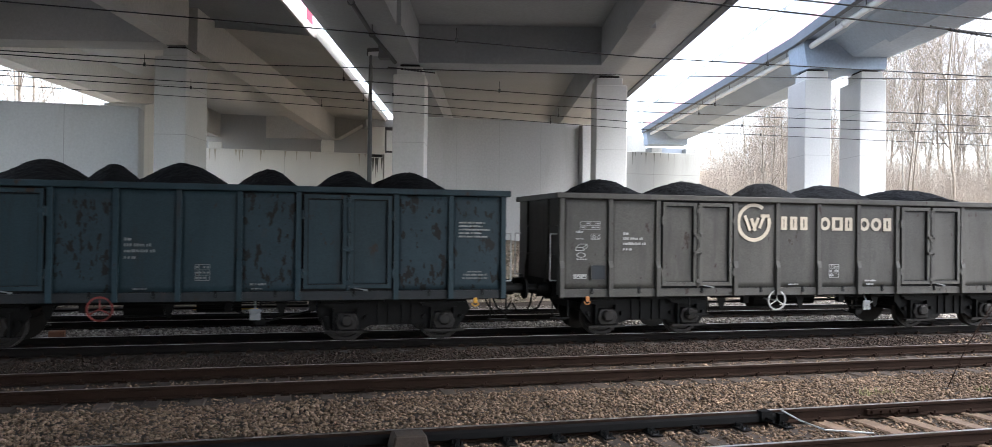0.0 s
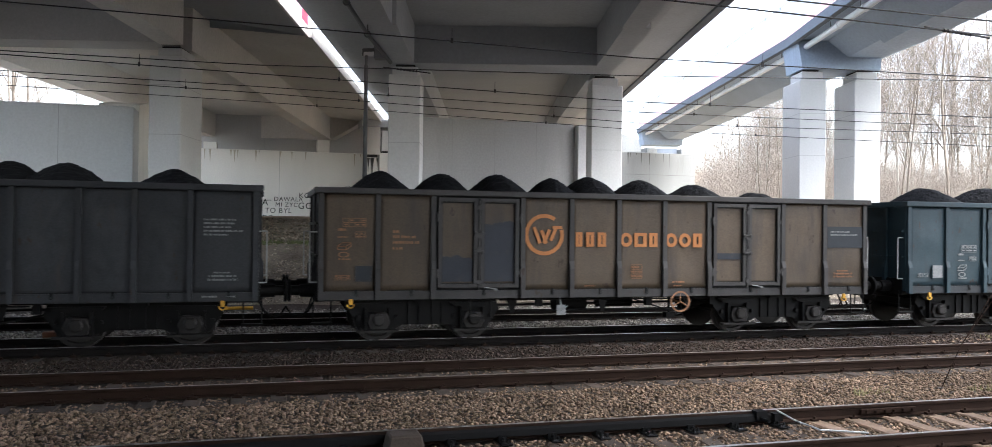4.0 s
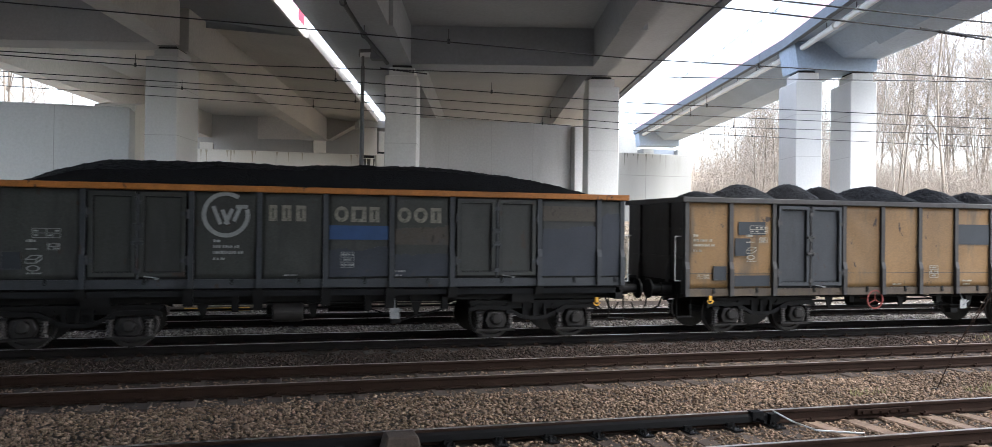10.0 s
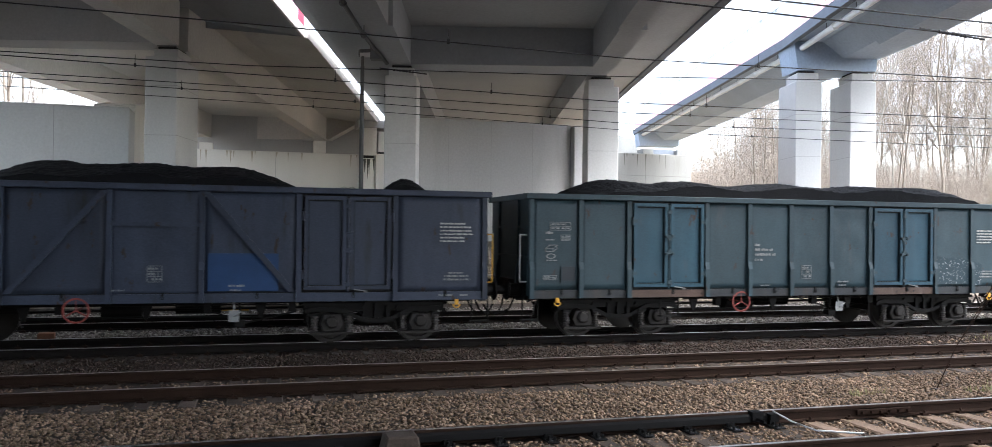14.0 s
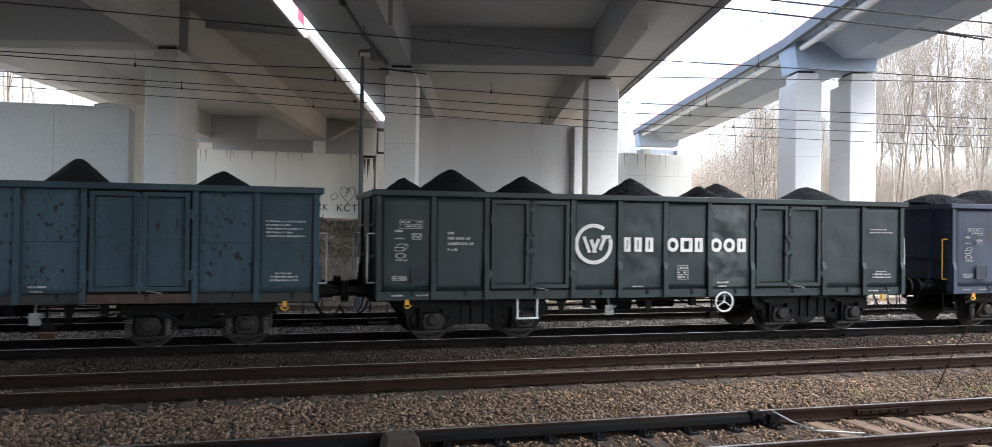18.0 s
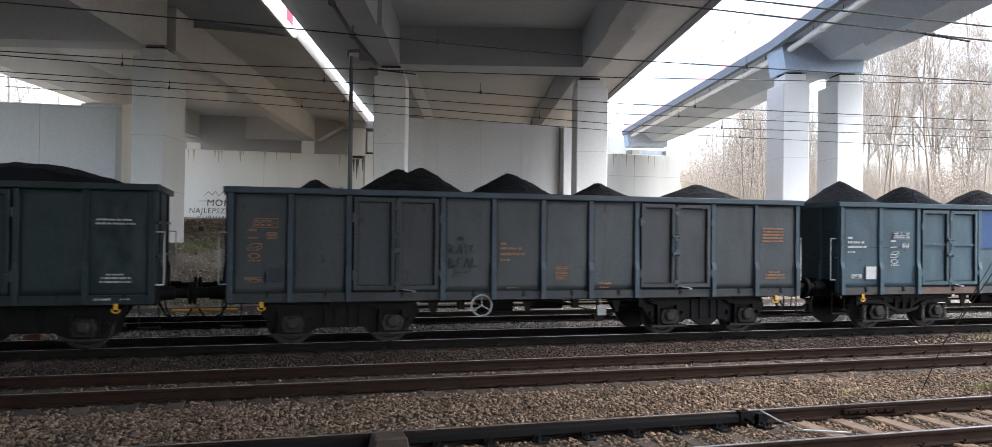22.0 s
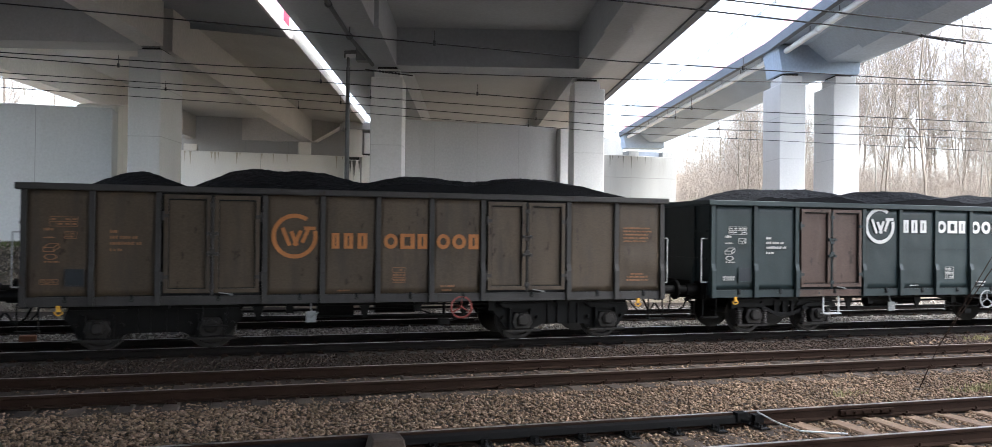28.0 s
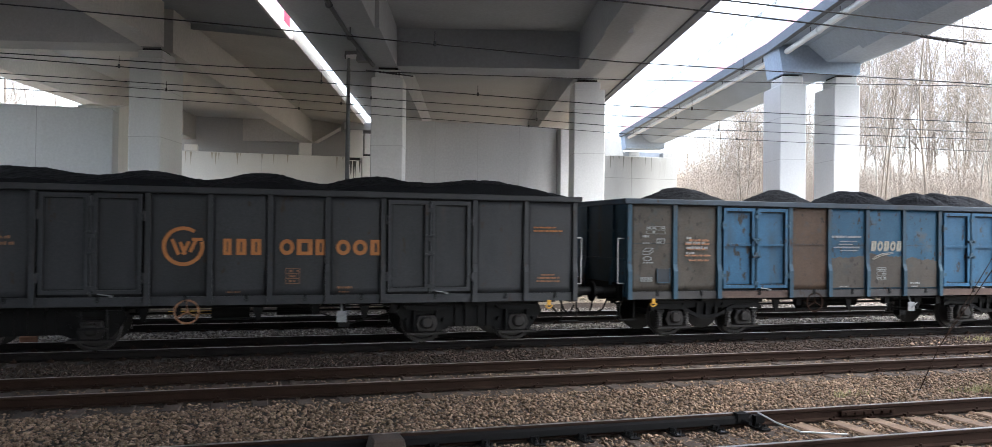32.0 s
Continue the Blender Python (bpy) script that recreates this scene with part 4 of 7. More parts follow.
def block_mesh(w, h, mat, hollow, slant=0.0):
    """One painted block of a company word: a ring, or an open rectangle."""
    bm = bmesh.new()
    if hollow:
        ring(bm, 0.5, 1.0, -0.002, 0.004, seg=20)
        for v in bm.verts:
            v.co.x, v.co.z = v.co.x * (w - 0.03) / 2 + w / 2 - 0.01, v.co.z * h / 2 + h / 2
    else:
        t, e = min(0.085, w * 0.32), w - 0.035
        for x0, x1, z0, z1 in ((0.015, 0.015 + t, 0, h), (e - t, e, 0, h), (0.015 + t, e - t, 0, t * 0.8), (0.015 + t, e - t, h - t * 0.8, h)):
            box(bm, x0, x1, -0.002, 0.004, z0, z1)
    for v in bm.verts:
        v.co.x += slant * v.co.z
    return mesh("painted_block", bm, mat)


def logo_mesh(mat):
    """A round mark: an open ring with four slanted strokes."""
    bm = bmesh.new()
    ring(bm, 0.36, 0.44, -0.002, 0.004, 55, 375, 44)
    for x, z0, z1, lean in ((-0.17, -0.2, 0.17, -24), (-0.03, -0.2, 0.1, -24), (0.07, -0.2, 0.12, 26), (0.2, -0.14, 0.18, 26)):
        box(bm, -0.035, 0.035, -0.003, 0.004, z0, z1, pose(x, 0, 0, 0, lean * 0.9, 0))
    box(bm, 0.18, 0.4, -0.003, 0.004, 0.12, 0.19)
    return mesh("round_mark", bm, mat)


def bars_mesh(rows, mat):
    """Lines of small writing as plain short bars: rows of (x, z, width, height)."""
    bm = bmesh.new()
    for x, z, w, h in rows:
        rnd = random.Random(int(x * 977 + z * 613 + w * 389))
        p = x
        while p < x + w:
            q = min(p + h * rnd.choice((0.5, 0.6, 0.7, 1.3)), x + w)
            box(bm, p, q, -0.002, 0.004, z, z + h * rnd.choice((1, 1, 0.85)))
            p = q + h * rnd.choice((0.22, 0.22, 0.28, 0.7))
    return mesh("marking", bm, mat)


def table_mesh(w, h, mat, seed):
    """A small painted table: a thin frame with cells, some of them filled by short bars."""
    bm = bmesh.new()
    t, rnd = 0.009, random.Random(seed)
    nz = max(2, int(h / 0.085))
    for j in range(nz + 1):
        z = h * j / nz
        box(bm, 0, w, -0.002, 0.004, z - t / 2, z + t / 2)
    for i in range(5):
        p = w * i / 4
        for j in range(nz):
            if i in (0, 4) or rnd.random() < 0.6:
                box(bm, p - t / 2, p + t / 2, -0.002, 0.004, h * j / nz + t, h * (j + 1) / nz - t)
    for j in range(nz):
        for i in range(4):
            if rnd.random() < 0.7:
                box(bm, w * (i + 0.25) / 4, w * (i + 0.8) / 4, -0.002, 0.004, h * (j + 0.32) / nz, h * (j + 0.68) / nz)
    return mesh("marking_table", bm, mat)


def drawing_mesh(mat):
    """A small painted sketch of a box and an oval."""
    bm = bmesh.new()
    for a, b in (((0, 0), (0.17, 0)), ((0.17, 0), (0.26, 0.07)), ((0, 0), (0, 0.07)), ((0, 0.07), (0.17, 0.07)), ((0.17, 0.07), (0.17, 0)), ((0, 0.07), (0.09, 0.14)), ((0.09, 0.14), (0.26, 0.14)), ((0.26, 0.14), (0.26, 0.07)), ((0.17, 0.07), (0.26, 0.14))):
        rod(bm, (a[0], 0, a[1]), (b[0], 0, b[1]), 0.008, seg=4)
    ring(bm, 0.75, 1.0, -0.002, 0.004, seg=16, cx=1.1, cz=-1.2)
    for v in bm.verts:
        if v.co.x > 0.28 or v.co.z < -0.05:
            v.co.x, v.co.z = v.co.x * 0.11, v.co.z * 0.055 - 0.03
    return mesh("marking_drawing", bm, mat)


def patch_mesh(w, h, mat):
    """A patch of other paint; a worn one ends above and below in an uneven worn edge."""
    bm = bmesh.new()
    if mat not in (P_BROWNPANEL, P_FLAKES, DARK_NAVY) or h < 0.4:
        box(bm, 0, w, -0.001, 0.006, 0, h)
    else:
        rnd = random.Random(int(w * 1000 + h * 777))
        n, high, low, slope = 18, 0.0, 0.0, rnd.uniform(-0.1, 0.1)
        top, under = [], []
        for i in range(n + 1):
            high = 0.6 * high + rnd.uniform(-0.03, 0.03)
            low = 0.5 * low + rnd.uniform(0.0, 0.012)
            top.append((w * i / n, h - 0.05 + high + slope * (i / n - 0.5)))
            under.append((w * i / n, low))
        for p, q, r, t in zip(top, top[1:], under[1:], under):
            bm.faces.new([bm.verts.new((x, -0.001, z)) for x, z in (t, r, q, p)])
        bmesh.ops.remove_doubles(bm, verts=bm.verts[:], dist=0.0005)
        extra = bmesh.ops.extrude_face_region(bm, geom=bm.faces[:])["geom"]
        bmesh.ops.translate(bm, vec=(0, 0.007, 0), verts=[g for g in extra if isinstance(g, bmesh.types.BMVert)])
        bmesh.ops.recalc_face_normals(bm, faces=bm.faces[:])
    return mesh("paint_patch", bm, mat)


def make_wagon(label, spec):
    """An open four-axle coal wagon."""
    body, frame_c = spec["body"], spec.get("frame", spec["body"])
    doors_c, rail_c = spec.get("doors", body), spec.get("rail", frame_c)
    seed, dents = spec["seed"], spec.get("dents", 0.02)
    kind = spec.get("layout", "doors")
    posts_low = ((-4.42, 1.0), (-2.55, 0.82), (-1.27, 0.74), (0.02, 0.8), (1.3, 0.74), (2.6, 0.95), (4.5, 1.0))
    rnd = random.Random(seed)
    sill0 = spec.get("sill_z", SILL)
    w = thing("coal_wagon", label, "freight wagon", "coal wagons of the train")
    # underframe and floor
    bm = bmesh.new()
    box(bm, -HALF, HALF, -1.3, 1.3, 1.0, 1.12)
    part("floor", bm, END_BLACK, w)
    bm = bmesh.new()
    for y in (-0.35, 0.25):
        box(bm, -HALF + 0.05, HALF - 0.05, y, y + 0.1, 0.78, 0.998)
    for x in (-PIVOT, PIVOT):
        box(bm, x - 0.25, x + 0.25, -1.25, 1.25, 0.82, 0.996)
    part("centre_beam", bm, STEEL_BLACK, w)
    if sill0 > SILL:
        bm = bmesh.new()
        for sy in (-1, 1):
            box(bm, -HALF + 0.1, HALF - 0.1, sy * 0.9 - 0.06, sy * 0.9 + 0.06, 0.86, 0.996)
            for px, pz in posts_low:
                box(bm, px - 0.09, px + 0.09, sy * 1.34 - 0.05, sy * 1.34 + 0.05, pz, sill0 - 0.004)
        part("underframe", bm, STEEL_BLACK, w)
    post = recoloured(POST_M if sill0 == SILL else post_mesh(TOP - sill0 - 0.12), frame_c)
    z0 = sill0 + 0.17
    ph = TOP - 0.12 - z0
    posts, doorways = POSTS, DOORS
    if kind == "braced":
        posts, doorways = (-4.5, -2.6, -0.81, 0.81, 2.6, 4.5), ((-4.5, -2.6), (2.6, 4.5))
    elif kind == "wide":
        posts, doorways = (-5.83, -4.37, -2.5, -1.26, 0.0, 1.31, 2.56, 4.46, 5.82), ((-4.37, -2.5), (2.56, 4.46))
    elif kind == "plain":
        posts = (-5.15, -4.13, -3.15, -2.0, -0.95, 0.08, 1.05, 2.15, 3.25, 4.2, 5.18)
    spans = [(-HALF + 0.05, posts[0])] + list(zip(posts, posts[1:])) + [(posts[-1], HALF - 0.05)]
    tints = spec.get("tints", {})
    for side in (-1, 1):
        near = side < 0
        turn = pose(0, side * SIDE, 0, 0, 0, 0 if near else 180)
        bm = bmesh.new()
        box(bm, -HALF, HALF, -0.03, 0.05, sill0, sill0 + 0.17)
        for k in range(11):
            x = -5.8 + 1.16 * k
            rod(bm, (x, -0.036, sill0 + 0.08), (x, -0.02, sill0 + 0.08), 0.025, seg=6)
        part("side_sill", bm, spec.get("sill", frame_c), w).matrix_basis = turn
        bm = bmesh.new()
        box(bm, -HALF - 0.11, HALF + 0.11, -0.1, 0.06, TOP - 0.12, TOP)
        bevelled(bm, 0.012)
        part("top_rail", bm, rail_c, w).matrix_basis = turn
        for x in posts:
            p = part("side_post", post, None, w)
            p.matrix_basis = turn @ pose(x, -0.0, sill0 + 0.002)
        for x in (-HALF + 0.03, HALF - 0.03):
            p = part("corner_post", post, None, w)
            p.matrix_basis = turn @ pose(x, 0.01, sill0 + 0.002)
        for i, (a, b) in enumerate(spans):
            door = kind != "plain" and any(abs(a - d[0]) < 0.01 for d in doorways)
            if door:
                leaf_w = (b - a - 0.27) / 2
                doors_now = doors_c if not isinstance(doors_c, (list, tuple)) else doors_c[0 if a < 0 else 1]
                dm = recoloured(door_mesh(leaf_w, ph - 0.1), doors_now)
                gm = door_joint_shade_mesh(leaf_w, ph - 0.1)
                fm = recoloured(door_frame_mesh(leaf_w, ph - 0.1), spec.get("door_frame", doors_now))
                for k, s in enumerate((-1, 1)):
                    xc = (a + b) / 2 + s * (leaf_w / 2 + 0.035)
                    d = part("door", dm, None, w)
                    d.matrix_basis = turn @ pose(xc, -0.012, z0 + 0.06)
                    part("door_frame", fm, None, d)
                    if near:
                        part("door_groove", gm, None, d)
                    if spec.get("door_bar"):
                        bm = bmesh.new()
                        box(bm, -leaf_w / 2 + 0.08, leaf_w / 2 - 0.08, -0.045, -0.005, ph * 0.5, ph * 0.5 + 0.05)
                        part("door_bar", bm, doors_now, d)
                    for z in (0.3, ph - 0.5):
                        h = part("hinge", HINGE if not near else recoloured(HINGE, frame_c), None, d)
                        h.matrix_basis = pose(s * (leaf_w / 2 + 0.03), -0.06, z, 0, 0, 0 if s < 0 else 180)
                    if k:
                        h = part("door_handle", HANDLE, None, d, "pale worn door handle")
                        h.matrix_basis = pose(-leaf_w * 0.22, -0.06, -0.02)
                if near and spec.get("rusty_sill"):
                    bm = bmesh.new()
                    box(bm, a + 0.06, b - 0.06, -0.036, -0.031, sill0 + 0.004, sill0 + 0.165)
                    part("sill_plate", bm, P_RUSTDOOR, w, "rusty brown plate under the doors").matrix_basis = turn
                lb = part("lock_bar", recoloured(LOCK_BAR if sill0 == SILL else lock_bar_mesh(ph - 0.1), frame_c), None, w)
                lb.matrix_basis = turn @ pose((a + b) / 2, -0.07, z0 + 0.02)
                # black backing: the shadow in the gaps round the doors is painted on
                bm = bmesh.new()
                box(bm, a + 0.05, b - 0.05, 0.02, 0.05, z0, TOP - 0.13)
                part("door_back", bm, END_BLACK, w).matrix_basis = turn
            else:
                wd = b - a - 0.02
                me = panel_mesh(wd, ph, dents * rnd.uniform(0.5, 1.3) * (1.3 if tints.get(i) is P_GREENGLOSS else 1.0), seed * 31 + i + (0 if near else 50))
                me.materials.clear()
                me.materials.append(tints.get(i, body) if near else body)
                p = part("side_panel", me, None, w)
                p.matrix_basis = turn @ pose((a + b) / 2, 0, z0)
                if near:
                    bm = bmesh.new()
                    ends = [wd * rnd.uniform(0.38, 0.48) for _ in range(2)]
                    extrude(bm, ((-ends[0], 0.004), (ends[1], 0.006), (ends[1] - 0.1, 0.018), (0.0, 0.013 + rnd.uniform(0, 0.008)), (-ends[0] + 0.15, 0.018)), -0.008, 0.01, lambda a, q, r: (q, a, r))
                    part("foot_gap", bm, END_BLACK, p, "dark uneven gap above the sill")
                if near and spec.get("seam"):
                    bm = bmesh.new()
                    box(bm, -wd / 2, wd / 2, -0.01, 0.01, -0.006, 0.005)
                    q = part("weld_seam", bm, DARK_PATCH, p, "dark horizontal sheet joint")
                    q.matrix_basis = pose(0, 0, ph * spec["seam"])
    # ends
    for e in (-1, 1):
        turn = pose(e * HALF, 0, 0, 0, 0, 90 * e)
        bm = bmesh.new()
        box(bm, -SIDE + 0.03, SIDE - 0.03, -0.03, 0.02, sill0 + 0.05, TOP - 0.12)
        part("end_wall", bm, frame_c, w).matrix_basis = turn
        bm = bmesh.new()
        box(bm, -SIDE - 0.06, SIDE + 0.06, -0.1, 0.05, TOP - 0.122, TOP - 0.002)
        part("end_rail", bm, rail_c, w).matrix_basis = turn
        for x in (-0.75, 0.75):
            p = part("end_post", post, None, w)
            p.matrix_basis = turn @ pose(x, -0.02, sill0)
        bm = bmesh.new()
        for z in (1.75, 2.4):
            box(bm, -SIDE + 0.1, SIDE - 0.1, -0.07, -0.031, z, z + 0.05)
        part("end_rib", bm, frame_c, w).matrix_basis = turn
        bm = bmesh.new()
        box(bm, -1.3, 1.3, -0.06, 0.1, 0.86, 1.25)
        part("headstock", bm, STEEL_BLACK, w).matrix_basis = turn
        for y in (-0.875, 0.875):
            b = part("buffer", BUFFER, None, w)
            b.matrix_basis = pose(e * (HALF + 0.05), y, 1.06, 0, 0, 0 if e > 0 else 180)
        bm = bmesh.new()
        rod(bm, (e * HALF, 0, 1.03), (e * (HALF + 0.34), 0, 1.03), 0.05)
        box(bm, e * (HALF + 0.5) - 0.16, e * (HALF + 0.5) + 0.14, -0.05, 0.05, 0.92, 1.1)
        part("draw_hook", bm, STEEL_BLACK, w)
        bm = bmesh.new()
        rod(bm, (e * (HALF + 0.1), -1.25, 0.95), (e * (HALF + 0.1), -1.25, 0.45), 0.016, seg=6)
        rod(bm, (e * (HALF - 0.25), -1.25, 0.95), (e * (HALF - 0.25), -1.25, 0.45), 0.016, seg=6)
        box(bm, e * (HALF - 0.075) - 0.2, e * (HALF - 0.075) + 0.2, -1.32, -1.18, 0.42, 0.45)
        part("end_step", bm, STEEL_BLACK, w)
        bm = bmesh.new()
        pts = [(e * (HALF + 0.02), 0.4, 0.88), (e * (HALF + 0.1), 0.3, 0.62), (e * (HALF + 0.25), 0.15, 0.42), (e * (HALF + 0.5), 0.1, 0.5), (e * (HALF + 0.6), 0.1, 0.66)]
        for a, b in zip(pts, pts[1:]):
            rod(bm, a, b, 0.019, seg=6)
        part("brake_hose", bm, STEEL_BLACK, w)
        bm = bmesh.new()
        pts = [(e * (HALF + 0.02), -0.42, 0.85), (e * (HALF + 0.14), -0.42, 0.6), (e * (HALF + 0.32), -0.3, 0.48), (e * (HALF + 0.55), -0.2, 0.52)]
        for a, b in zip(pts, pts[1:]):
            rod(bm, a, b, 0.021, seg=6)
        part("brake_hose", bm, STEEL_BLACK, w)
        for y in (-1, 1):
            g = part("grab_bar", recoloured(GRAB, spec.get("grab", DIRTY_WHITE)), None, w)
            g.matrix_basis = pose(e * (HALF + 0.18), y * (SIDE - 0.12), 1.25, 0, 0, 0 if e > 0 else 180)
            b = part("lamp_bracket", recoloured(BRACKET, spec.get("bracket", YELLOW)), None, w)
            b.matrix_basis = pose(e * (HALF - 0.62), y * (SIDE + 0.02), SILL - 0.08, 0, 0, 0 if y < 0 else 180) @ Matrix.Scale(0.8, 4)
    # brake gear
    bm = bmesh.new()
    rod(bm, (-1.1, -0.3, 0.7), (-0.35, -0.3, 0.7), 0.2, seg=16)
    part("brake_cylinder", bm, STEEL_BLACK, w)
    bm = bmesh.new()
    rod(bm, (0.2, 0.3, 0.66), (1.1, 0.3, 0.66), 0.14, seg=14)
    part("air_tank", bm, STEEL_BLACK, w)
    bm = bmesh.new()
    rod(bm, (-3.0, 0.0, 0.62), (3.0, 0.0, 0.66), 0.025, seg=6)
    rod(bm, (1.5, -0.9, 0.85), (1.5, -0.9, 0.42), 0.03, seg=6)
    rod(bm, (1.5, -0.9, 0.42), (2.6, -0.5, 0.62), 0.022, seg=6)
    box(bm, 1.4, 1.6, -1.0, -0.8, 0.38, 0.5)
    part("brake_rigging", bm, STEEL_BLACK, w)
    bm = bmesh.new()
    for x in (-2.3, -0.2, 1.9):
        extrude(bm, ((x - 0.16, 0.99), (x + 0.16, 0.99), (x + 0.03, 0.55), (x - 0.03, 0.55)), -1.06, -1.02, lambda a, p, q: (p, a, q))
    rod(bm, (-2.6, -1.1, 0.84), (2.4, -1.1, 0.82), 0.017, seg=6)
    rod(bm, (-2.3, -1.0, 0.58), (-0.2, -1.0, 0.6), 0.014, seg=6)
    rod(bm, (-0.2, -1.0, 0.6), (1.9, -1.0, 0.57), 0.014, seg=6)
    rod(bm, (0.3, -0.8, 0.9), (1.2, -1.1, 0.62), 0.014, seg=6)
    for x in (-1.7, 0.9, 2.5):
        box(bm, x - 0.07, x + 0.07, -1.12, -0.98, 0.66 + 0.03 * rnd.random(), 0.99)
    part("brake_linkage", bm, STEEL_BLACK, w)
    if "tank_x" in spec:
        bm = bmesh.new()
        rod(bm, (spec["tank_x"] - 0.3, -1.1, 0.66), (spec["tank_x"] + 0.3, -1.1, 0.66), 0.19, seg=16)
        bevelled(bm, 0.02)
        part("air_reservoir", bm, STEEL_WHEEL, w, "round dusty black air reservoir")
    if spec.get("wheel_x", -1.35) is not None:
        hw = part("hand_wheel", recoloured(HAND_WHEEL, spec.get("wheel", FAINT)), None, w, spec.get("wheel_label", ""))
        hw.matrix_basis = pose(spec.get("wheel_x", -1.35), -SIDE - 0.02, 0.78)
    for x in spec.get("steps", ()):
        s = part("foot_step", recoloured(STEP, spec.get("step", STEEL_BLACK)), None, w)
        s.matrix_basis = pose(x, -SIDE + 0.02, sill0 + 0.02)
    pivot = spec.get("pivot", PIVOT)
    for x in (-pivot, pivot):
        make_bogie(w, x, spec.get("cast", False))
    for a, b in spans:
        p = part("tie_ring", TIE_RING, None, w)
        p.matrix_basis = pose((a + b) / 2 + 0.12, -SIDE - 0.03, sill0 + 0.1)
    cx = -1.3 if (spec.get("wheel_x", -1.35) or 0) > 0 else 1.4
    p = part("brake_changeover_plate", CHANGEOVER, None, w, "pale dirty brake changeover plate with a lever")
    p.matrix_basis = pose(cx, -SIDE + 0.05, 0.62)
    marks(w, spec)
    if kind == "braced":
        bm = bmesh.new()
        box(bm, -0.78, 0.78, -SIDE - 0.07, -SIDE - 0.02, 2.34, 2.42)
        part("hatch_rail", bm, frame_c, w)
        for x0, x1 in ((-2.55, -0.95), (2.55, 0.95)):
            bm = bmesh.new()
            s = 1 if x1 > x0 else -1
            extrude(bm, ((x0, sill0 + 0.2), (x0 + s * 0.14, sill0 + 0.2), (x1 + s * 0.14, TOP - 0.14), (x1, TOP - 0.14)), -SIDE - 0.11, -SIDE - 0.05, lambda a, p, q: (p, a, q))
            part("diagonal_brace", bm, frame_c, w)
    if kind == "plain":
        dm = recoloured(door_mesh(0.86, 1.0), doors_c)
        d = part("door", dm, None, w, "small dark side hatch")
        d.matrix_basis = pose(-4.66, -SIDE - 0.055, sill0 + 0.14)
        part("door_frame", recoloured(door_frame_mesh(0.88, 1.02), frame_c), None, d)
        h = part("door_handle", HANDLE, None, d)
        h.matrix_basis = pose(-0.1, -0.06, 0.1)
    return w


def put(w, me, x, z, name=None, label=""):
    """Fix flat markings on the wagon's near side."""
    p = part(name or me.name.split(".")[0], me, None, w, label)
    p.matrix_basis = pose(x, -SIDE - lift[0], z)
    if p.name.startswith("marking"):
        tagged(p, kind="stuff")
    return p


lift = [0.026]


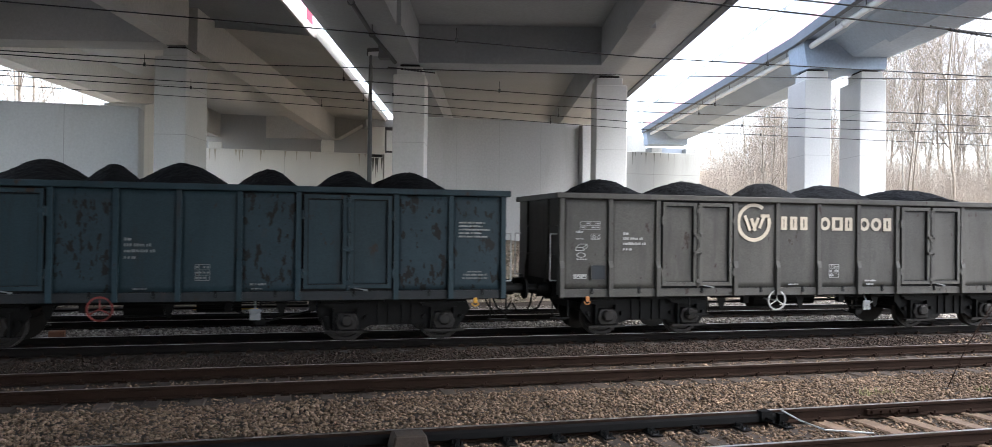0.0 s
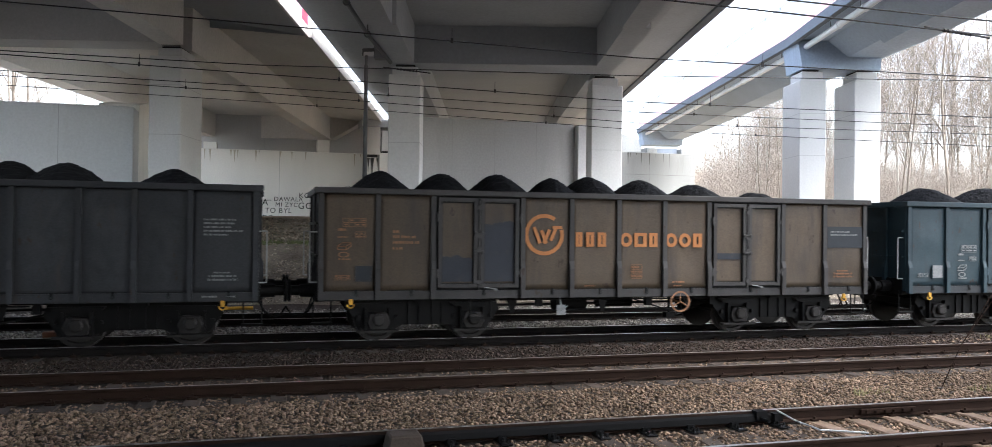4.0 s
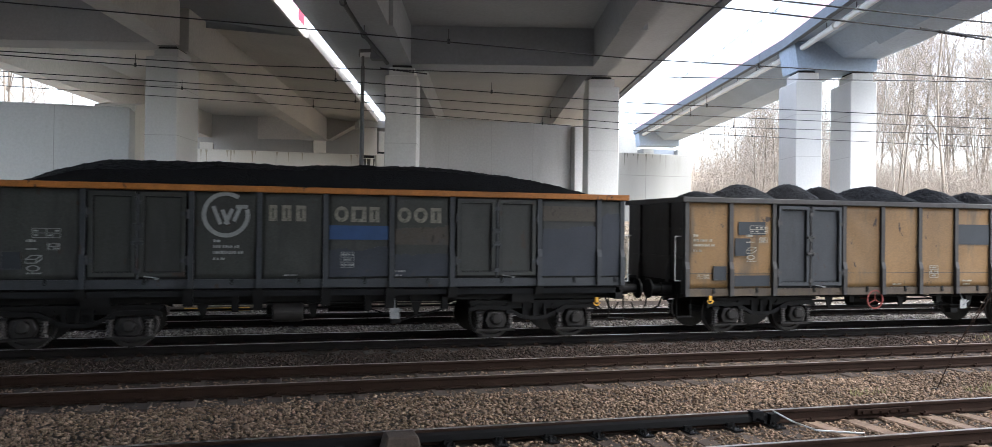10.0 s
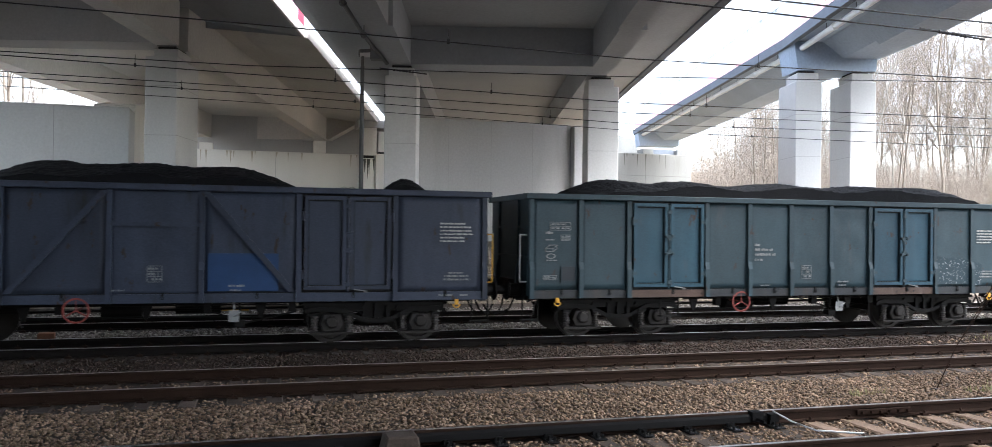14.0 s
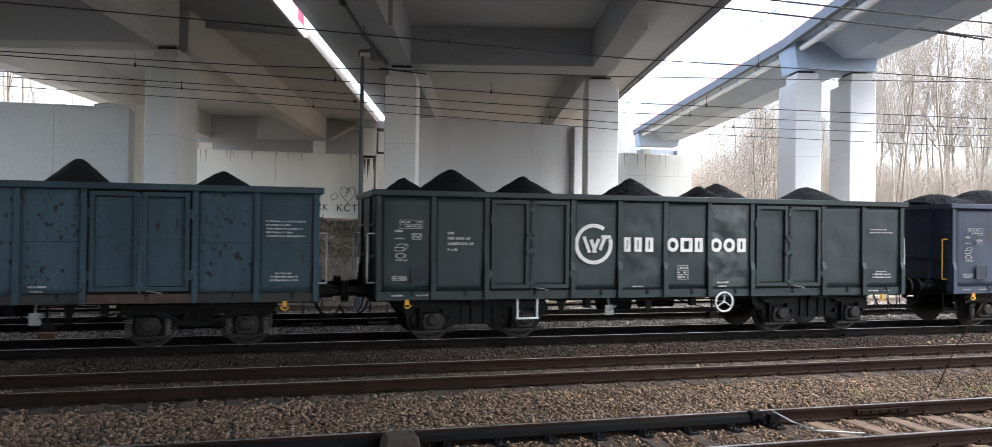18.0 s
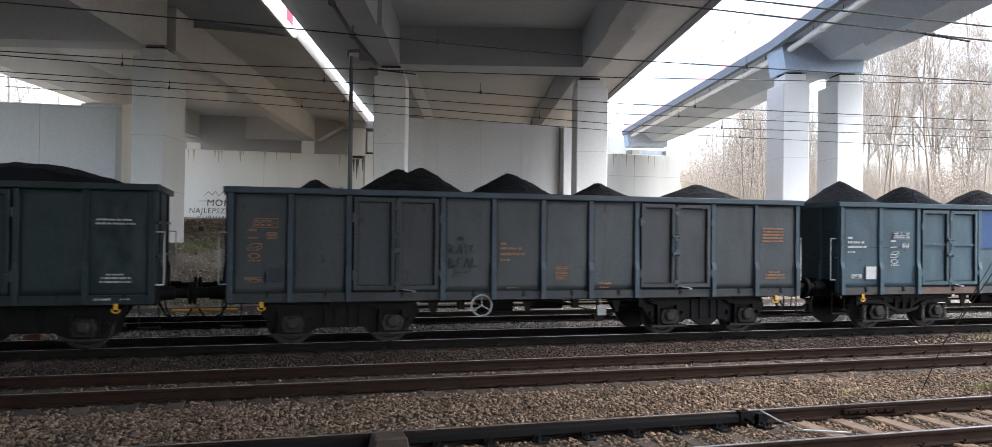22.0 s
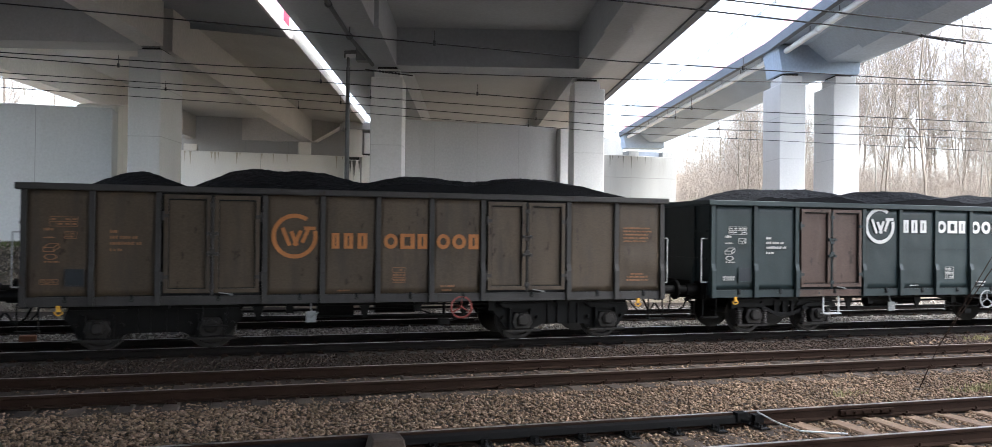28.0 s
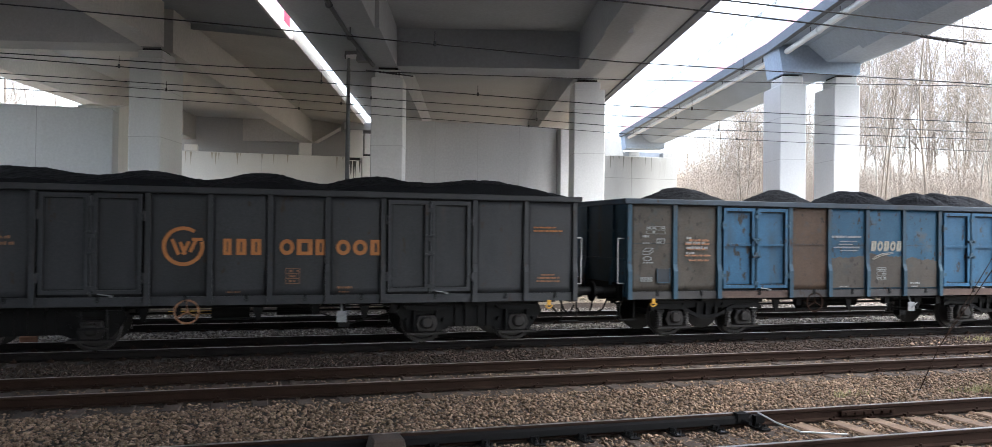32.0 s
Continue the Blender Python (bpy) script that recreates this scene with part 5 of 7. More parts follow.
def marks(w, spec):
    """The painted writing and signs on the near side, as bars and shapes."""
    ink = spec.get("ink", FAINT)
    low = spec.get("sill_z", SILL) - SILL
    lift[0] = spec.get("lift", 0.026 if spec.get("dents", 0.02) < 0.03 else 0.046)
    for x, z, ww, h, mat in spec.get("patches", ()):
        put(w, patch_mesh(ww, h, mat), x, z)
    big = spec.get("big")
    if big:
        lx, lz, size, mat = big
        p = put(w, logo_mesh(mat), lx, lz, "round_mark", "round painted company mark")
        p.scale = (size, 1, size)
    for x, z, ww, h, hollow, slant, mat in spec.get("blocks", ()):
        put(w, block_mesh(ww, h, mat, hollow, slant), x, z, "painted_block", "painted block of the company word")
    rnd = random.Random(spec["seed"] + 5)
    if spec.get("tables", True):
        tx, tz = spec.get("table_at", (0.0, 0.0))
        put(w, table_mesh(0.46, 0.17, ink, spec["seed"]), -5.95 + tx, 2.36 + tz)
        put(w, table_mesh(0.2, 0.12, ink, spec["seed"] + 40), -5.7 + tx, 2.14 + tz)
        put(w, bars_mesh([(0.0, 0.16, 0.16, 0.05), (0.0, 0.02, 0.2, 0.03), (0.02, -0.42, 0.24, 0.03)], ink), -6.05 + tx, 2.12 + tz)
        put(w, drawing_mesh(ink), -6.05 + tx, 1.9 + tz)
        put(w, table_mesh(0.3, 0.09, ink, spec["seed"] + 80), -6.1, 1.3 + low)
        nx = spec.get("number_x", -4.95 if not spec.get("low_number") else -0.95)
        put(w, bars_mesh([(0.0, 0.3, 0.13, 0.055), (0.0, 0.19, 0.5, 0.055), (0.0, 0.08, 0.56, 0.055), (0.0, -0.04, 0.2, 0.05)], ink), nx, 1.95 if not spec.get("low_number") else 1.75)
        put(w, table_mesh(0.26, 0.3, ink, spec["seed"] + 120), spec.get("grid_x", 0.3), 1.3 + low)
        put(w, bars_mesh([(0, 0, 0.3, 0.04), (0.03, -0.08, 0.2, 0.03)], ink), 1.3, 1.2 + low)
        put(w, bars_mesh([(0, 0, 0.26, 0.03)], ink), -0.8, 1.13 + low)
        bm = bmesh.new()
        box(bm, 0, 0.3, -0.012, 0.0, 0, 0.3)
        hold = put(w, mesh("plate_holder", bm, spec.get("holder", DARK_PATCH)), -5.68, 1.28 + low, "label_holder")
        bm = bmesh.new()
        for p0, p1, z0, z1 in ((-0.02, 0.32, -0.02, 0.0), (-0.02, 0.0, 0.0, 0.31), (0.3, 0.32, 0.0, 0.31)):
            box(bm, p0, p1, -0.02, 0.0, z0, z1)
        part("holder_rim", bm, spec.get("frame", spec["body"]), hold)
    if spec.get("address", True):
        n, gap = spec.get("lines", 5), 0.072
        rows = [(0, -gap * k, rnd.uniform(0.45, 0.75), 0.035) for k in range(n)]
        put(w, bars_mesh(rows, spec.get("address_ink", ink)), 5.42, spec.get("address_z", 2.45))
        put(w, bars_mesh([(0.2, 0.1, 0.3, 0.03), (0.12, 0.03, 0.5, 0.04), (0.1, -0.04, 0.55, 0.04)], ink), 5.4, 1.34)
    if spec.get("swoosh"):
        bm = bmesh.new()
        for line in SWOOSH:
            for a, b in zip(line, line[1:]):
                rod(bm, (a[0], 0, a[1]), (b[0], 0, b[1]), 0.011, seg=5)
        put(w, mesh("swoosh", bm, FAINT_CREAM), 0.05, 2.0, "painted_swoosh", "pale painted arcs under the company word")
        put(w, bars_mesh([(0.0, 0.3, 0.85, 0.05), (0.22, 0.2, 0.5, 0.026), (0.2, 0.13, 0.4, 0.026), (0.05, 0.05, 0.75, 0.04), (0.25, -0.02, 0.5, 0.026)], FAINT), -1.02, 2.02)
        put(w, bars_mesh([(0.1, 0.4, 0.5, 0.05), (0.0, 0.32, 0.62, 0.05), (0.06, 0.2, 0.5, 0.045), (0.0, 0.06, 0.65, 0.04), (0.1, -0.05, 0.5, 0.04)], FAINT_ORANGE), -4.98, 1.8)
    for sx, sz, strokes in spec.get("scribble", ()):
        bm = bmesh.new()
        for line in strokes:
            for a, b in zip(line, line[1:]):
                rod(bm, (a[0], 0, a[1]), (b[0], 0, b[1]), 0.011, seg=5)
        tagged(put(w, mesh("scribble", bm, spec.get("scribble_ink", DARK_PATCH)), sx, sz, "scribble", "dark hand-sprayed scribble"), kind="stuff")
    put(w, bars_mesh([(0, 0, 0.3, 0.035), (0.45, 0, 0.16, 0.035)], ink), 5.4, SILL + 0.08 + low)
    put(w, bars_mesh([(0, 0, 0.25, 0.035), (0.5, 0, 0.25, 0.035)], ink), -6.1, SILL + 0.08 + low)


def paint(name, base, second, cover, vary=0.38, spread=0.12, rough=0.55, spots=(0.022, 0.014, 0.011), spot_edge=0.66, streaks=True):
    return material(name, base, rough, vary, 1.6, 34, second=second, cover=cover, spread=spread, bump=0.12, per_piece=0.09, streaks=streaks, spots=spots, spot_edge=spot_edge, spot_scale=6.0, dent=0.13)


SOOT = (0.015, 0.015, 0.0155)
P_GREY = paint("grey_brown_paint", (0.05, 0.0475, 0.0425), (0.035, 0.0325, 0.03), 0.4, spread=0.14)
P_BLUE = paint("rusty_blue_paint", (0.0135, 0.0265, 0.033), (0.0165, 0.0165, 0.017), 0.33, spread=0.2, spot_edge=0.67)
P_BLUE_DARK = paint("dark_blue_frame_paint", (0.0135, 0.028, 0.0355), SOOT, 0.3)
P_BROWN = paint("brown_grimy_paint", (0.05, 0.0365, 0.0245), (0.024, 0.0205, 0.0185), 0.5, spread=0.25)
P_BLACK = paint("black_grimy_paint", (0.021, 0.022, 0.024), (0.03, 0.026, 0.023), 0.3, spread=0.14)
P_OCHRE = paint("ochre_paint", (0.115, 0.067, 0.027), (0.04, 0.032, 0.024), 0.42, spread=0.2)
P_DARKGREY = paint("dark_grey_paint", (0.021, 0.0235, 0.027), SOOT, 0.3, spread=0.14)
P_SLATE = paint("slate_grey_paint", (0.0255, 0.03, 0.0325), (0.02, 0.019, 0.019), 0.35, spread=0.2)
P_SLATE_BLUE = paint("slate_blue_paint", (0.021, 0.031, 0.042), (0.02, 0.019, 0.019), 0.35, spread=0.2)
P_OLIVE = paint("dark_olive_paint", (0.021, 0.0225, 0.021), SOOT, 0.4, spread=0.14)
P_TEAL = paint("dark_teal_paint", (0.015, 0.03, 0.0375), (0.03, 0.035, 0.0375), 0.25, spread=0.14)
P_TEAL_DOOR = paint("blue_teal_paint", (0.01, 0.034, 0.05), (0.025, 0.035, 0.0425), 0.25, spread=0.14)
P_NAVY = paint("navy_paint", (0.021, 0.0275, 0.0435), SOOT, 0.3, spread=0.14)
P_GREEN = paint("dark_green_paint", (0.012, 0.02, 0.0215), (0.016, 0.019, 0.0195), 0.3, spread=0.16, spot_edge=0.76, rough=0.45)
P_LIGHTBLUE = paint("worn_grey_blue_paint", (0.027, 0.048, 0.061), (0.035, 0.03, 0.0275), 0.28)
P_UMBER = paint("grey_umber_paint", (0.0265, 0.025, 0.0245), (0.017, 0.016, 0.016), 0.4, spread=0.14)
P_BRIGHTBLUE = paint("bright_blue_worn_paint", (0.0095, 0.047, 0.09), (0.014, 0.034, 0.053), 0.36, spots=(0.012, 0.011, 0.011), spot_edge=0.62)
P_RUSTDOOR = paint("rusty_brown_door_paint", (0.055, 0.035, 0.0275), (0.08, 0.06, 0.05), 0.35)
# a darker, greyer paint for the sills of some wagons
P_DARKSILL = paint("sooty_sill_paint", (0.017, 0.0195, 0.022), (0.03, 0.0255, 0.022), 0.35, spread=0.14)
P_ORANGERAIL = paint("orange_rail_paint", (0.2, 0.075, 0.015), (0.07, 0.035, 0.015), 0.3)



def company(lz, mat, size=1.0, word_z=None, x=0.0, word_mat=None):
    """The round company mark and three short words, one to a panel, as plain blocks."""
    wz = (lz if word_z is None else word_z) - 0.16
    m = word_mat or mat
    blocks = []
    for bx, bw, hollow in ((-1.02, 0.2, 0), (-0.78, 0.23, 0), (-0.51, 0.24, 0), (0.03, 0.31, 1), (0.35, 0.35, 0), (0.71, 0.25, 0), (1.12, 0.31, 1), (1.45, 0.32, 1), (1.79, 0.27, 0)):
        blocks.append((bx + x, wz, bw, 0.31, hollow, 0.0, m))
    return dict(big=(-1.72 + x, lz, size, mat), blocks=blocks)


P_FLAKES = material("flaking_white_paint", (0.014, 0.028, 0.036), 0.7, 0.25, 11, 60, second=(0.22, 0.24, 0.25), cover=0.3, spread=0.03, per_piece=0.05)
P_GREENGLOSS = material("dented_glossy_green_paint", (0.0115, 0.0195, 0.0205), 0.4, 0.25, 2, 6, bump=0.5, bump_size=0.03, spec=0.32)
P_LIGHTPANEL = material("worn_blue_panel_paint", (0.032, 0.055, 0.07), 0.6, 0.25, 6, 40, spots=(0.011, 0.009, 0.009), spot_edge=0.615, spot_scale=13.0, streaks=True, second=(0.055, 0.065, 0.07), cover=0.22, spread=0.05, per_piece=0.1, dent=0.1)
P_BLUESPOT = material("spotted_blue_paint", (0.0155, 0.029, 0.0365), 0.6, 0.3, 1.6, 26, second=(0.027, 0.027, 0.028), cover=0.3, spread=0.2, spots=(0.0068, 0.0052, 0.005), spot_edge=0.55, spot_scale=9.0, dent=0.13, per_piece=0.06)
P_TWOTONE = material("blue_and_brown_worn_paint", (0.0095, 0.043, 0.076), 0.6, 0.3, 1.2, 30, second=(0.036, 0.036, 0.033), cover=0.4, spread=0.16, spots=(0.012, 0.01, 0.01), spot_edge=0.6, spot_scale=10.0, per_piece=0.08)
P_BROWNPANEL = material("brown_worn_panel_paint", (0.034, 0.0285, 0.0225), 0.65, 0.35, 2, 30, second=(0.024, 0.03, 0.031), cover=0.42, spread=0.2, spots=(0.016, 0.012, 0.011), spot_edge=0.62, spot_scale=9.0, per_piece=0.12)
P_RUSTPANEL = material("rusty_orange_brown_panel_paint", (0.043, 0.0265, 0.017), 0.7, 0.35, 2, 30, second=(0.026, 0.028, 0.028), cover=0.4, spread=0.2, spots=(0.016, 0.012, 0.011), spot_edge=0.62, spot_scale=9.0, per_piece=0.1)
P_BLUEFRAME = paint("dull_blue_frame_paint", (0.0115, 0.034, 0.053), (0.024, 0.024, 0.024), 0.35)

D_BLOCKS = [(-0.84, 2.6, 0.24, 0.32, 0, 0.2, CREAM), (-0.56, 2.6, 0.2, 0.32, 0, 0.2, CREAM), (-0.3, 2.6, 0.14, 0.32, 0, 0.2, RED), (0.12, 2.6, 0.22, 0.32, 0, 0.2, CREAM), (0.37, 2.6, 0.23, 0.32, 0, 0.2, CREAM), (0.64, 2.6, 0.24, 0.32, 0, 0.2, CREAM), (1.06, 2.6, 0.24, 0.32, 0, 0.2, CREAM)]
D_STRIPES = [(-1.45, 2.88, 0.5, 0.014, RED), (-1.32, 2.76, 0.38, 0.014, RED), (-1.22, 2.65, 0.28, 0.014, RED), (1.34, 2.87, 0.4, 0.014, RED), (1.36, 2.76, 0.42, 0.014, RED), (1.36, 2.65, 0.3, 0.014, RED)]
O_BLOCKS = [(0.1 + 0.19 * k, 2.0, 0.19, 0.25, k % 2, 0.1, FAINT_CREAM) for k in range(5)]
SWOOSH = [[(0.1, -0.2), (0.22, -0.12), (0.4, -0.06), (0.62, -0.04), (0.72, -0.045)], [(0.14, -0.21), (0.28, -0.14), (0.46, -0.09), (0.62, -0.075)]]

SCRIBBLE = [[(0.0, 0.36), (0.0, 0.56), (0.1, 0.5), (0.02, 0.44), (0.12, 0.36)], [(0.16, 0.36), (0.22, 0.56), (0.28, 0.36)], [(0.34, 0.56), (0.36, 0.36)], [(0.42, 0.52), (0.5, 0.55), (0.44, 0.38), (0.56, 0.37)], [(0.02, 0.06), (0.0, 0.28), (0.1, 0.22), (0.02, 0.17), (0.12, 0.1), (0.02, 0.06)], [(0.18, 0.08), (0.18, 0.27), (0.28, 0.26)], [(0.18, 0.17), (0.26, 0.17)], [(0.32, 0.07), (0.38, 0.27), (0.44, 0.07)], [(0.5, 0.28), (0.48, 0.08), (0.58, 0.1)], [(0.1, 0.0), (0.3, -0.04), (0.45, 0.0)], [(0.15, 0.64), (0.22, 0.72), (0.3, 0.66), (0.2, 0.62)]]
